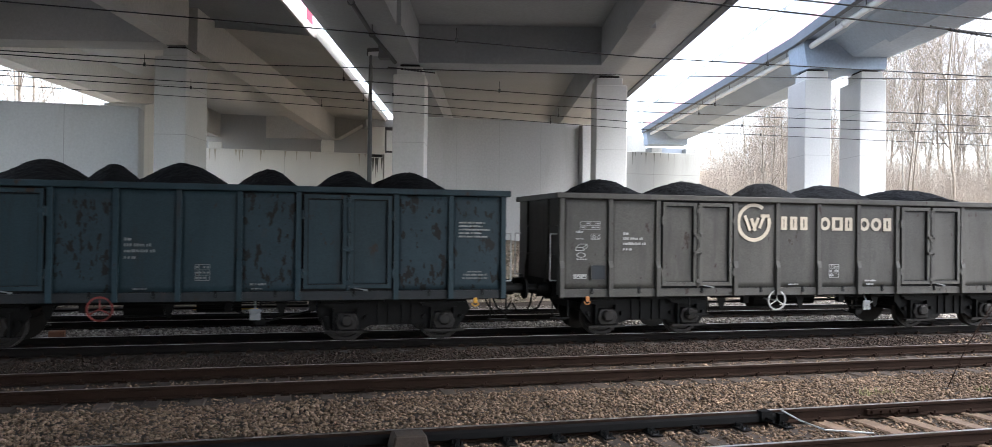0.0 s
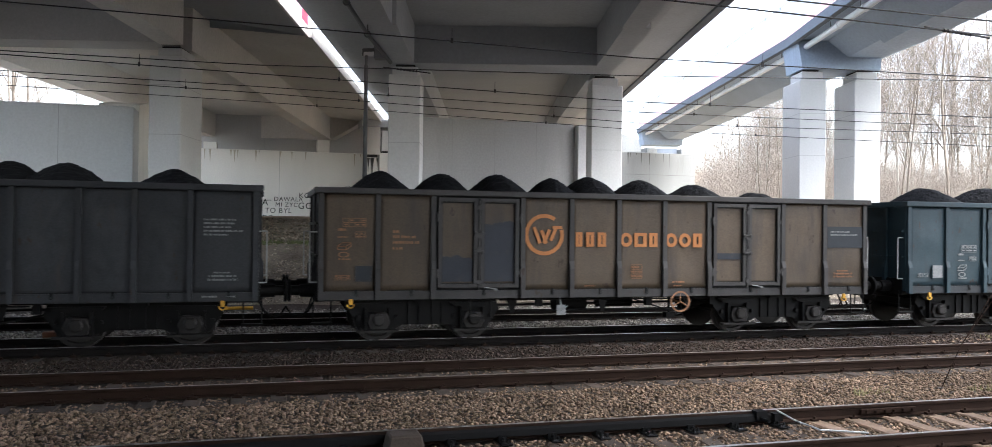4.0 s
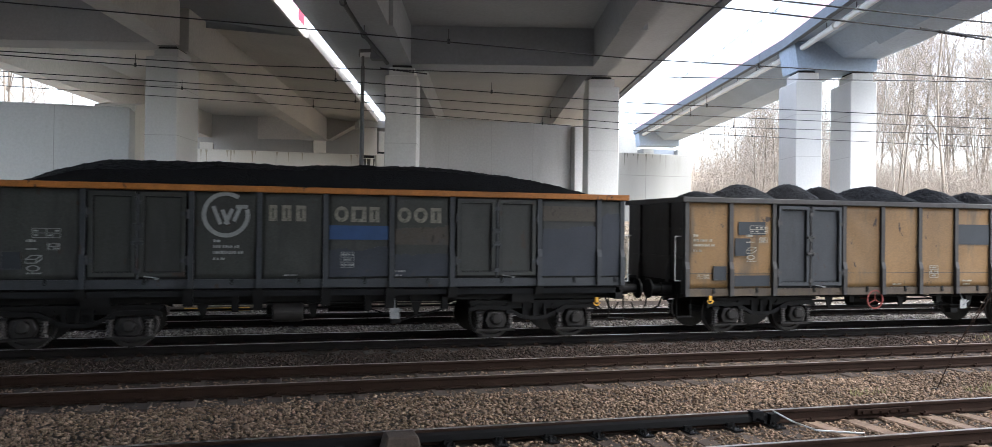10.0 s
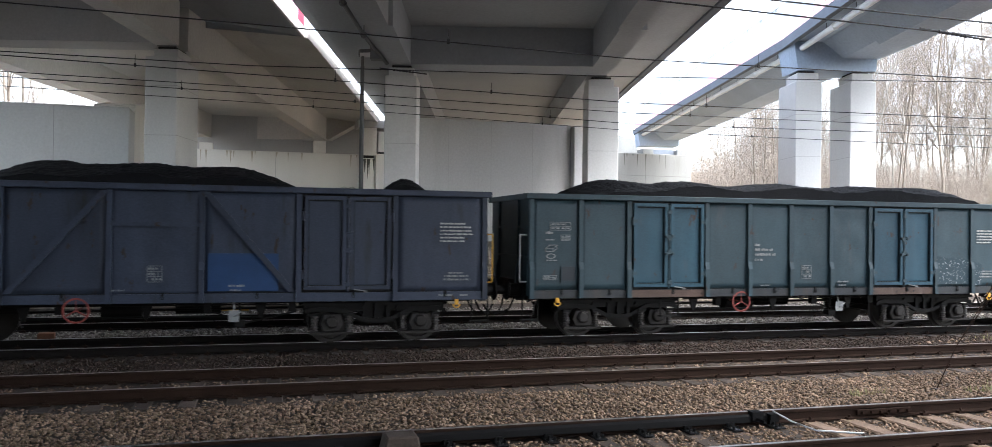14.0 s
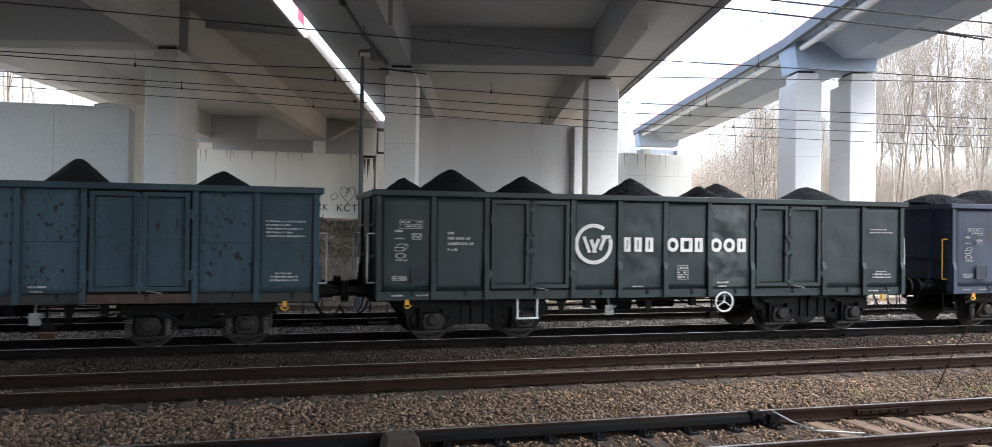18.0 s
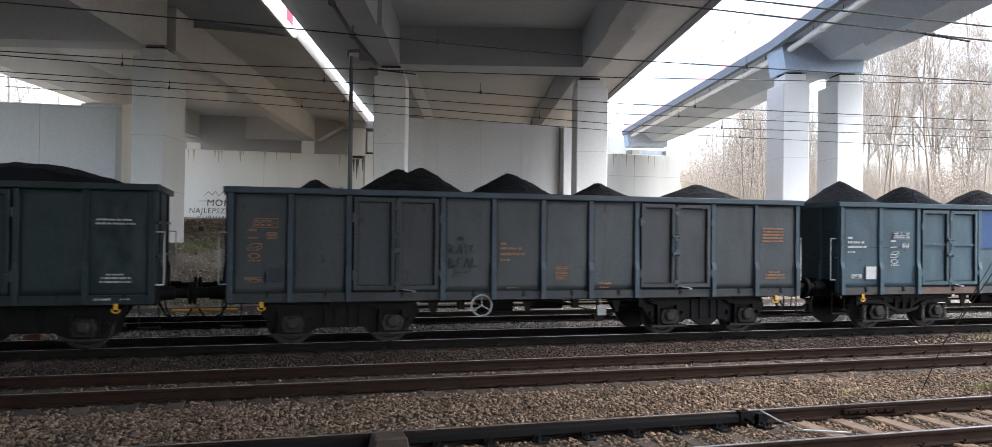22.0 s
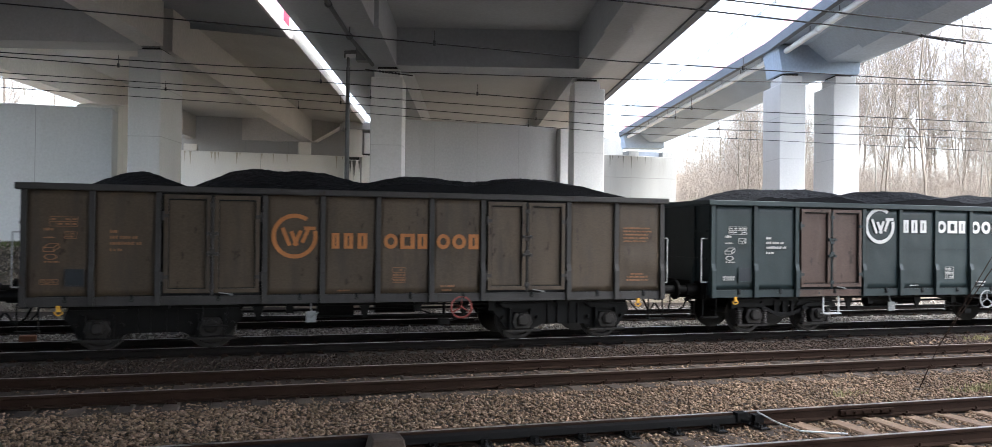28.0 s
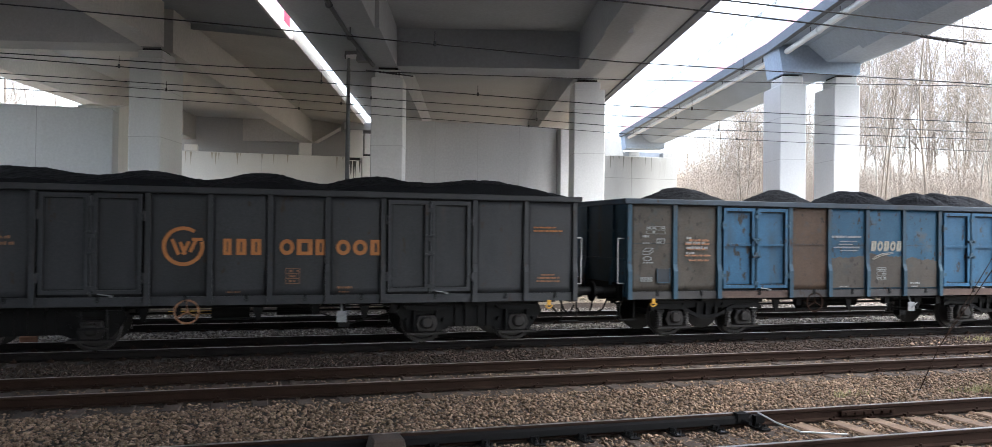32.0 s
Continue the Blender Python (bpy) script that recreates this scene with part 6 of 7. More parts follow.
WAGONS = [
    ("grey-brown open coal wagon with cream company lettering", dict(company(2.56, CREAM), body=P_GREY, seed=1, wheel=DIRTY_WHITE, wheel_x=-1.1, steps=(-3.1,), ink=DIRTY_WHITE, bracket=ORANGE),
     ((-4.9, 0.96, 0.4), (-2.76, 1.12, 0.39), (-0.58, 0.83, 0.41), (1.17, 1.08, 0.41), (3.49, 1.28, 0.35))),
    ("dark blue open coal wagon with rust spots", dict(body=P_BLUE, frame=P_BLUE_DARK, seed=2, wheel=RED, wheel_x=-1.35, wheel_label="red hand wheel", low_number=True, ink=FAINT, address_ink=DIRTY_WHITE, dents=0.015, holder=FAINT, table_at=(1.15, -0.45), tints={3: P_BLUESPOT, 6: P_BLUESPOT, 8: P_BLUESPOT, 9: P_BLUESPOT}, sill=P_DARKSILL),
     ((-4.62, 0.79, 0.43), (-2.62, 0.92, 0.47), (-1.36, 0.55, 0.42), (-0.06, 0.93, 0.47), (1.62, 0.67, 0.4), (3.24, 0.69, 0.41), (4.55, 0.92, 0.42))),
    ("brown grimy open coal wagon with orange company lettering", dict(company(2.24, ORANGE, word_z=2.15), body=P_BROWN, frame=P_UMBER, seed=3, ink=FAINT_ORANGE, doors=P_BROWN, door_frame=P_UMBER, steps=(-3.1,), wheel=FAINT_ORANGE, wheel_x=1.5, patches=((5.33, 2.0, 0.98, 0.5, DARK_PATCH), (-3.94, 1.24, 0.66, 0.56, DARK_NAVY), (-3.05, 1.24, 0.66, 1.3, DARK_NAVY), (2.42, 1.72, 0.64, 0.14, DARK_NAVY)), lines=2, address_ink=FAINT, address_z=2.36),
     ((-5.05, 0.67, 0.44), (-3.69, 0.62, 0.43), (-2.39, 0.66, 0.45), (-1.11, 0.52, 0.39), (-0.18, 0.61, 0.46), (1.13, 0.67, 0.41), (2.56, 0.62, 0.34), (4.21, 0.4, 0.18))),
    ("black dented open coal wagon with cream lettering", dict(body=P_BLACK, seed=4, layout="plain", dents=0.034, lift=0.05, ink=FAINT, wheel=RAIL_RUST, wheel_x=-1.6, doors=P_DARKGREY, blocks=D_BLOCKS, number_x=-4.05, patches=D_STRIPES),
     ((-5.14, 0.71, 0.41), (-3.7, 0.56, 0.42), (-2.74, 0.55, 0.44), (-1.83, 0.4, 0.4), (-0.96, 0.55, 0.42), (0.76, 0.73, 0.41), (1.78, 0.59, 0.44), (2.74, 0.73, 0.42), (4.74, 0.69, 0.34))),
    ("ochre open coal wagon with dark grey doors", dict(body=P_OCHRE, frame=P_UMBER, doors=P_DARKGREY, rail=P_UMBER, seed=5, seam=0.18, ink=FAINT_CREAM, wheel=RED, wheel_x=-1.3, cast=True, sill=P_BROWN, patches=((1.16, 2.12, 0.98, 0.5, DARK_PATCH), (5.35, 2.2, 0.95, 0.34, DARK_PATCH), (5.7, 1.12, 0.6, 0.3, DARK_PATCH), (-5.05, 2.3, 0.7, 0.3, DARK_PATCH), (-5.14, 1.12, 0.92, 0.25, DARK_PATCH), (-5.14, 1.82, 0.4, 0.4, DARK_PATCH)), address_ink=DIRTY_WHITE, address_z=2.4, lines=2, number_x=-6.2, table_at=(1.2, -0.02)),
     ((-5.3, 0.6, 0.2), (-4.17, 0.86, 0.4), (-2.79, 0.67, 0.45), (-1.84, 0.48, 0.4), (-0.36, 1.09, 0.46), (1.53, 0.8, 0.43), (2.88, 0.55, 0.37), (3.62, 0.51, 0.33), (5.05, 0.97, 0.4))),
    ("dark olive open coal wagon with an orange top rail", dict(big=(-1.88, 2.58, 1.0, FAINT), blocks=[(x, 2.47, ww, 0.31, hollow, 0.0, DULL_CREAM) for x, ww, hollow in ((-1.1, 0.2, 0), (-0.86, 0.23, 0), (-0.59, 0.24, 0), (0.16, 0.31, 1), (0.48, 0.35, 0), (0.84, 0.25, 0), (1.42, 0.31, 1), (1.75, 0.32, 1), (2.09, 0.27, 0))], body=P_OLIVE, frame=P_DARKGREY, rail=P_ORANGERAIL, doors=P_OLIVE, layout="wide", seed=6, pivot=4.5, sill_z=1.17, cast=True, low_number=True, number_x=-2.1, wheel_x=None, tank_x=-0.7, table_at=(0.75, -0.25), address=False, patches=((0.07, 2.12, 1.18, 0.28, BLUE_PATCH), (0.07, 1.37, 1.18, 0.62, DARK_NAVY), (1.38, 1.37, 1.12, 0.5, DARK_NAVY), (1.38, 2.02, 1.12, 0.4, P_BROWNPANEL), (-6.32, 2.15, 0.42, 0.75, P_BROWNPANEL), (-6.32, 1.4, 0.42, 0.7, DARK_NAVY), (4.53, 2.55, 1.22, 0.32, P_BROWNPANEL), (4.53, 1.37, 1.22, 1.1, DARK_NAVY), (5.89, 1.37, 0.46, 1.4, DARK_NAVY))),
     ((-4.05, 1.38, 0.5), (-2.26, 1.59, 0.53), (-0.08, 1.99, 0.5), (1.7, 1.6, 0.47), (3.32, 2.2, 0.44))),
    ("dark teal open coal wagon with blue doors", dict(body=P_TEAL, sill=P_DARKSILL, doors=P_TEAL_DOOR, rusty_sill=True, seed=7, wheel=RED, wheel_x=-1.3, wheel_label="dull red hand wheel", low_number=True, cast=True, steps=(-3.1,), ink=FAINT, address_ink=DIRTY_WHITE, patches=((4.2, 1.12, 0.98, 0.72, P_FLAKES), (5.32, 1.1, 0.25, 0.6, P_FLAKES))),
     ((-4.12, 1.06, 0.42), (-2.24, 1.58, 0.43), (0.29, 1.7, 0.44), (2.85, 1.74, 0.44), (4.72, 1.22, 0.43))),
    ("navy blue open coal wagon with diagonal braces", dict(body=P_NAVY, seed=8, layout="braced", cast=True, grab=YELLOW, ink=FAINT, address_ink=DIRTY_WHITE, lines=6, tables=True, wheel=RED, wheel_x=-1.35, grid_x=-0.15, number_x=-4.3, patches=((0.92, 1.12, 1.3, 0.72, BLUE_PATCH),), dents=0.03),
     ((-5.6, 0.8, 0.3), (-4.07, 0.85, 0.46), (-2.05, 1.12, 0.48), (-0.4, 1.26, 0.48), (1.28, 1.23, 0.45), (4.89, 0.48, 0.3))),
    ("clean dark green open coal wagon with white company lettering", dict(company(2.07, WHITE), body=P_GREEN, seed=9, wheel=WHITE, wheel_x=1.5, wheel_label="white hand wheel", ink=DIRTY_WHITE, steps=(-3.2,), step=WHITE, bracket=YELLOW, lines=2, dents=0.03, tints={6: P_GREENGLOSS}, grab=WHITE),
     ((-5.64, 0.5, 0.34), (-4.58, 0.8, 0.56), (-2.91, 0.7, 0.44), (-0.2, 0.7, 0.47), (1.61, 0.35, 0.35), (2.12, 0.58, 0.43), (4.7, 0.74, 0.4))),
    ("worn grey-blue open coal wagon with a bright blue panel", dict(body=P_LIGHTBLUE, seed=10, cast=True, seam=0.5, patches=((-2.14, 2.04, 1.0, 0.96, BLUE_PATCH),), ink=DIRTY_WHITE, wheel=RAIL_RUST, wheel_x=-1.3, tints={4: P_LIGHTPANEL, 5: P_LIGHTPANEL, 6: P_LIGHTPANEL, 8: P_LIGHTPANEL}, holder=DIRTY_WHITE, sill=P_UMBER, number_x=-6.2, door_bar=True, rusty_sill=True, table_at=(1.1, -0.1), scribble=((-0.82, 1.45, SCRIBBLE),)),
     ((-5.27, 0.75, 0.61), (-3.25, 0.72, 0.53), (-0.74, 0.7, 0.51), (1.83, 0.6, 0.54), (4.56, 0.65, 0.36))),
    ("dark grey open coal wagon with faded orange markings", dict(body=P_SLATE, sill=P_DARKSILL, frame=P_SLATE_BLUE, seed=11, wheel=FAINT, wheel_x=-1.35, ink=FAINT_ORANGE, dents=0.02, doors=P_DARKGREY, low_number=True, number_x=-0.95, scribble=((-2.05, 1.5, SCRIBBLE),), scribble_ink=P_DARKGREY),
     ((-4.67, 0.45, 0.26), (-2.9, 0.9, 0.55), (-2.4, 0.95, 0.59), (-0.32, 0.95, 0.53), (1.88, 0.7, 0.35), (4.53, 1.05, 0.4))),
    ("dark green open coal wagon with white company lettering", dict(company(2.4, WHITE, x=-0.05), body=P_GREEN, seed=12, wheel=FAINT, wheel_x=-1.25, ink=DIRTY_WHITE, steps=(-3.3,), step=WHITE, dents=0.035, lines=2, bracket=YELLOW, grab=WHITE, tints={8: P_GREENGLOSS, 5: P_GREENGLOSS, 6: P_GREENGLOSS}, patches=((-5.2, 2.1, 1.0, 0.85, P_GREENGLOSS),)),
     ((-5.2, 0.9, 0.25), (-4.0, 1.2, 0.34), (-2.53, 1.03, 0.35), (-0.34, 1.02, 0.39), (1.63, 1.48, 0.4), (4.03, 1.63, 0.41))),
    ("dark green open coal wagon with rusty brown doors", dict(company(2.61, WHITE), body=P_GREEN, doors=P_RUSTDOOR, rusty_sill=True, seed=13, wheel=FAINT, wheel_x=1.65, ink=DIRTY_WHITE, steps=(-3.1,), step=WHITE, cast=True, seam=0.5, bracket=YELLOW, grab=WHITE, tints={8: P_GREENGLOSS}, lines=2),
     ((-4.6, 1.2, 0.34), (-3.0, 1.3, 0.38), (-0.93, 1.12, 0.37), (0.21, 1.36, 0.37), (2.4, 1.45, 0.35))),
    ("brown grimy open coal wagon with orange company lettering", dict(company(2.22, ORANGE, word_z=2.14, x=0.08), body=P_BROWN, frame=P_UMBER, seed=14, ink=FAINT_ORANGE, wheel=RED, wheel_x=1.75, steps=(-3.1,)),
     ((-4.61, 0.85, 0.34), (-2.46, 1.02, 0.45), (-1.16, 0.97, 0.44), (0.9, 1.36, 0.4), (3.42, 2.01, 0.42))),
    ("bright blue worn open coal wagon with brown rusty ends", dict(body=P_TWOTONE, frame=P_BLUEFRAME, rail=P_SLATE_BLUE, doors=P_BRIGHTBLUE, seed=15, cast=True, swoosh=True, ink=FAINT, address=False, seam=0.55, rusty_sill=True, door_bar=True, blocks=O_BLOCKS, patches=((-1.06, 1.1, 0.97, 0.8, P_BROWNPANEL), (0.05, 1.1, 0.97, 0.85, P_BROWNPANEL), (1.15, 1.1, 0.97, 0.75, P_BROWNPANEL)), tints={0: P_BROWNPANEL, 1: P_BROWNPANEL, 3: P_RUSTPANEL, 8: P_BROWNPANEL, 9: P_BROWNPANEL}, sill=P_UMBER, wheel=RAIL_RUST, wheel_x=-1.5),
     ((-4.35, 1.05, 0.36), (-1.6, 0.85, 0.38), (0.45, 0.85, 0.4), (0.85, 0.85, 0.41), (2.7, 0.9, 0.4), (3.4, 1.0, 0.42), (4.2, 0.9, 0.38))),
    ("blackened brown open coal wagon with orange lettering", dict(company(2.02, ORANGE, size=0.85, x=0.14), body=P_BLACK, seed=16, ink=FAINT_ORANGE, steps=(-3.1,), lines=2, address_ink=ORANGE, wheel=FAINT_ORANGE, wheel_x=-1.5),
     ((-5.3, 0.9, 0.3), (-4.27, 1.16, 0.36), (-2.33, 1.27, 0.37), (-0.11, 1.22, 0.4), (2.15, 1.25, 0.38), (4.44, 1.78, 0.37))),
]
CONES = (8, 9, 10)


def coal_mesh(heaps, cones, seed, merged=False):
    """The load: a lumpy surface of separate or merged heaps above the wagon's edge; heaps are (x, half width, height)."""
    rnd = random.Random(seed * 13 + 1)
    nx, ny = 230, 44
    crest = max(top for _, _, top in heaps) - 0.01
    bm = bmesh.new()
    grid = []
    for j in range(ny + 1):
        row = []
        for i in range(nx + 1):
            x, y = -6.3 + 12.6 * i / nx, -1.32 + 2.64 * j / ny
            h, total = -0.1, 0.0
            for hx, half, top in heaps:
                r = half * (1.35 if merged else 1.12 if cones else 1.18)
                d = math.hypot(x - hx, y * 0.8 * min(1.0, r / 1.0)) / r
                if cones:
                    g = max(0.0, 1 - math.sqrt(d * d + 0.012) * 1.0 + 0.1)
                else:
                    g = max(0.0, 1.1 - math.sqrt(d * d + 0.2)) / 0.653
                h = max(h, -0.1 + (top + 0.1) * min(g, 1.0))
                total += ((top + 0.1) * min(g, 1.0)) ** 2
            if merged:
                h = min(-0.1 + math.sqrt(total), crest)
            h += 0.03 * noise.noise((x * 3, y * 3, seed)) + 0.015 * noise.noise((x * 9, y * 9, seed)) + 0.009 * rnd.uniform(-1, 1)
            row.append(bm.verts.new((x, y, TOP + h)))
        grid.append(row)
    for a, b in zip(grid, grid[1:]):
        for i in range(nx):
            bm.faces.new((a[i], a[i + 1], b[i + 1], b[i]))
    rim = grid[0] + [r[-1] for r in grid[1:]] + grid[-1][-2::-1] + [r[0] for r in grid[-2:0:-1]]
    low = [bm.verts.new((v.co.x, v.co.y, 1.13)) for v in rim]
    n = len(rim)
    for i in range(n):
        bm.faces.new((rim[(i + 1) % n], rim[i], low[i], low[(i + 1) % n]))
    bm.faces.new(low[::-1])
    return mesh("coal_load", bm, COAL)


def train_shift(t):
    """How far the train has come at t seconds, in metres."""
    for (a, sa), (b, sb) in zip(TRAVEL, TRAVEL[1:]):
        if t <= b:
            return sa + (sb - sa) * (t - a) / (b - a)
    return TRAVEL[-1][1]


PITCH = 14.04
LEAD = 12.4
TRAIN = []
for k, (label, spec, load) in enumerate(WAGONS):
    wagon = make_wagon(label, spec)
    coal = tagged(new("coal_load", coal_mesh(load, k in CONES, k + 1, k in (5, 6, 7, 11, 12, 13, 15))), "row of black coal heaps in an open wagon" if k < 5 or k in CONES else "long black coal load heaped in an open wagon", "coal", "coal loads", "stuff")
    TRAIN.append((wagon, coal, LEAD - PITCH * k + OFFSETS[k]))

# ---- wires over the tracks ----


def make_wire(points, y, droppers, label):
    """A sagging wire over a track with short droppers on it."""
    t = thing("overhead_wire", label, "overhead wire", "overhead wires", "", pose(0, y, 0))
    (xa, za), (xb, zb) = points[0], points[-1]
    sa, sb = (points[1][1] - za) / (points[1][0] - xa), (zb - points[-2][1]) / (xb - points[-2][0])
    points = [(xa - 40, za - 40 * sa * 0.3)] + list(points) + [(xb + 60, zb + 60 * sb * 0.3)]
    bm = bmesh.new()
    for (x0, z0), (x1, z1) in zip(points, points[1:]):
        rod(bm, (x0, 0, z0), (x1, 0, z1), 0.0105, seg=6)
    part("wire", bm, WIRE, t)
    for x in droppers:
        for (x0, z0), (x1, z1) in zip(points, points[1:]):
            if x0 <= x <= x1:
                z = z0 + (z1 - z0) * (x - x0) / (x1 - x0)
                bm = bmesh.new()
                box(bm, x - 0.02, x + 0.02, -0.015, 0.015, z - 0.03, z + 0.05)
                rod(bm, (x, 0, z), (x, 0, z + 0.22), 0.006, seg=4)
                part("dropper", bm, WIRE, t)
    return t


make_wire(((-3.73, 5.6), (-0.17, 5.56), (6.39, 5.46), (14.52, 5.59)), 13.56, (3.0, 9.0), "thin dark contact wire over the second track")
make_wire(((-4.93, 5.71), (-0.22, 5.74), (8.49, 6.05), (19.27, 6.58)), 18.0, (), "thin dark carrying wire over the train")
make_wire(((-4.93, 5.64), (-0.21, 5.56), (8.49, 5.43), (19.28, 5.57)), 18.02, (-2.5, 1.5, 5.0, 10.5), "thin dark contact wire over the train")
make_wire(((-6.13, 6.05), (-0.26, 6.01), (10.57, 5.88), (24.0, 6.02)), 22.4, (3.2, 12.5), "thin dark carrying wire over the far track")
make_wire(((-6.13, 5.93), (-0.26, 5.85), (10.58, 5.56), (24.0, 5.78)), 22.42, (-2.0, 2.4, 8.0, 14.0), "thin dark contact wire over the far track")
make_wire(((-7.11, 6.24), (-0.3, 6.14), (12.28, 5.84), (27.86, 5.85)), 26.0, (1.5, 9.0, 17.0), "thin dark feeder wire beyond the far track")
make_wire(((4.36, 5.06), (6.8, 5.03), (9.36, 5.0)), 8.75, (), "thin dark wire over the near track")
make_wire(((6.06, 5.21), (7.6, 5.2), (9.36, 5.2)), 8.77, (), "thin dark carrying wire over the near track")


def make_insulator(x, y, z):
    bm = bmesh.new()
    for k in range(7):
        rod(bm, (x + 0.07 * k, y, z - 0.004 * k), (x + 0.07 * k + 0.035, y, z - 0.004 * k), 0.024, seg=8)
    rod(bm, (x - 0.3, y, z + 0.02), (x + 0.75, y, z - 0.045), 0.014, seg=6)
    tagged(new("insulator", mesh("insulator", bm, WIRE)), "dark ribbed insulator in an overhead wire", "insulator", "insulators")


make_insulator(2.75, 18.0, 5.845)
make_insulator(8.5, 8.75, 5.01)

# ---- the lamp post ----


def make_lamp_post(x, y):
    t = thing("street_lamp", "tall grey lamp post with a flat floodlight head", "street lamp", "", "", pose(x, y, -0.15))
    bm = bmesh.new()
    rod(bm, (0, 0, 0), (0, 0, 7.6), 0.085, 0.06, 12)
    part("pole", bm, POST_GREY, t)
    bm = bmesh.new()
    rod(bm, (0, 0, 7.55), (0, 0, 7.92), 0.045, seg=8)
    part("bracket", bm, POST_GREY, t)
    tilt = pose(0.06, -0.03, 8.02, -30, -6, 0)
    bm = bmesh.new()
    box(bm, -0.19, 0.19, -0.13, 0.13, -0.07, 0.07, tilt)
    bevelled(bm, 0.025)
    h = part("lamp_head", bm, POST_GREY, t)
    bm = bmesh.new()
    box(bm, -0.16, 0.16, -0.1, 0.1, -0.084, -0.072, tilt)
    part("lens", bm, LAMP_GLASS, h, "pale lamp glass")
    bm = bmesh.new()
    box(bm, -0.1, 0.1, -0.13, -0.115, 1.1, 1.6)
    part("plate", bm, WHITE, t, "white sign plate")
    bm = bmesh.new()
    for k in range(3):
        box(bm, -0.05, 0.05, -0.136, -0.131, 1.18 + 0.14 * k, 1.25 + 0.14 * k)
    part("plate_marking", bm, FAINT, t)
    bm = bmesh.new()
    rod(bm, (0, 0, -0.1), (0, 0, 0.35), 0.2, 0.17, 12)
    part("base", bm, POST_GREY, t)


make_lamp_post(3.0, 26.0)

# ---- writing on the concrete ----


def scrawl(name, strokes, place, label, r=0.02):
    """Spray-painted lines: rows of points (p, q) set on a wall by place."""
    bm = bmesh.new()
    for line in strokes:
        for a, b in zip(line, line[1:]):
            rod(bm, place(*a), place(*b), r, seg=5)
    tagged(new(name, mesh(name, bm, SPRAY)), label, "graffiti", "graffiti on the concrete", "stuff")


def written(text, x, y, z, size, label, shear=0.0):
    cu = bpy.data.curves.new("graffiti", "FONT")
    cu.body, cu.size, cu.extrude, cu.shear = text, size, 0.003, shear
    cu.space_character = 1.12
    ob = new("graffiti_source", cu)
    bpy.context.view_layer.update()
    me = bpy.data.meshes.new_from_object(ob.evaluated_get(bpy.context.evaluated_depsgraph_get()))
    bpy.data.objects.remove(ob)
    bpy.data.curves.remove(cu)
    me.materials.clear()
    me.materials.append(SPRAY)
    g = tagged(new("graffiti", me), label, "graffiti", "graffiti on the concrete", "stuff")
    g.matrix_basis = pose(x, y, z, 90, 0, 0)
    return g


for text, x, z, size in (("MORFINA", -2.75, 3.8, 0.62), ("NAJLEPSZE DNI TO BYL", -3.85, 3.3, 0.48), ("KURWA ANTIDO", -3.35, 2.82, 0.46), ("DAWALA", 0.55, 4.1, 0.42), ("MI ZYC", 0.65, 3.72, 0.42), ("KCT", 5.0, 3.55, 0.7), ("KCT", 2.2, 4.35, 0.5), ("GORZK", 2.15, 3.6, 0.62), ("PDH", 2.9, 2.9, 0.6)):
    written(text, x, 57.985, z, size, "black hand-sprayed words on the light abutment wall", 0.05)
scrawl("wall_tag", [[(0.0, 0.0), (0.25, 0.3), (0.5, 0.05), (0.7, 0.35), (0.9, 0.0), (1.2, 0.3), (1.3, 0.1)], [(1.5, 0.0), (1.6, 0.4), (1.8, 0.1), (2.1, 0.35), (2.4, 0.0)], [(-0.4, -0.35), (3.3, -0.3)]], lambda p, q: (-2.9 + p, 57.985, 4.45 + q), "black sprayed tag on the abutment wall", 0.018)
for text, x, z, size in (("EZOSLA", -0.55, 1.75, 0.26), ("WA", -0.35, 1.3, 0.42)):
    g = written(text, 0, 0, 0, size, "black hand-sprayed words on a bridge column")
    g.matrix_basis = Matrix.Translation(Deck(15.0, 0).at(30.74, -3.05, 1.7)) @ pose(0, 0, 0, 0, 0, -15) @ pose(x, 0, z, 90, 0, 0)
written("OSH", -5.95, 33.58, 2.95, 0.34, "black hand-sprayed letters on the retaining wall")
scrawl("column_tag", [[(0.0, 1.1), (0.12, 0.8), (-0.05, 0.6), (0.1, 0.5)], [(0.05, 0.3), (-0.1, 0.1), (0.12, 0.0), (-0.02, -0.3), (0.12, -0.5)]], lambda p, q: Deck(13.9, 0).at(29.33, -10.62 + p, 2.75 + q), "black sprayed tag on a bridge column", 0.012)
HEART = [(0.5 + 0.5 * math.sin(a) ** 3 * 0.9, 0.45 + 0.028 * (13 * math.cos(a) - 5 * math.cos(2 * a) - 2 * math.cos(3 * a) - math.cos(4 * a)) * 1.1) for a in [2 * math.pi * i / 24 for i in range(25)]]
scrawl("heart_graffiti", [HEART, [(0.35, 0.3), (0.5, 0.75), (0.65, 0.6), (0.4, 0.5)], [(-0.5, 0.3), (-0.2, 0.5), (-0.05, 0.3), (-0.35, 0.1), (-0.5, 0.3)]], lambda p, q: (5.2 + p * 1.2, 57.985, 4.15 + q * 1.35), "black sprayed heart on the abutment wall")

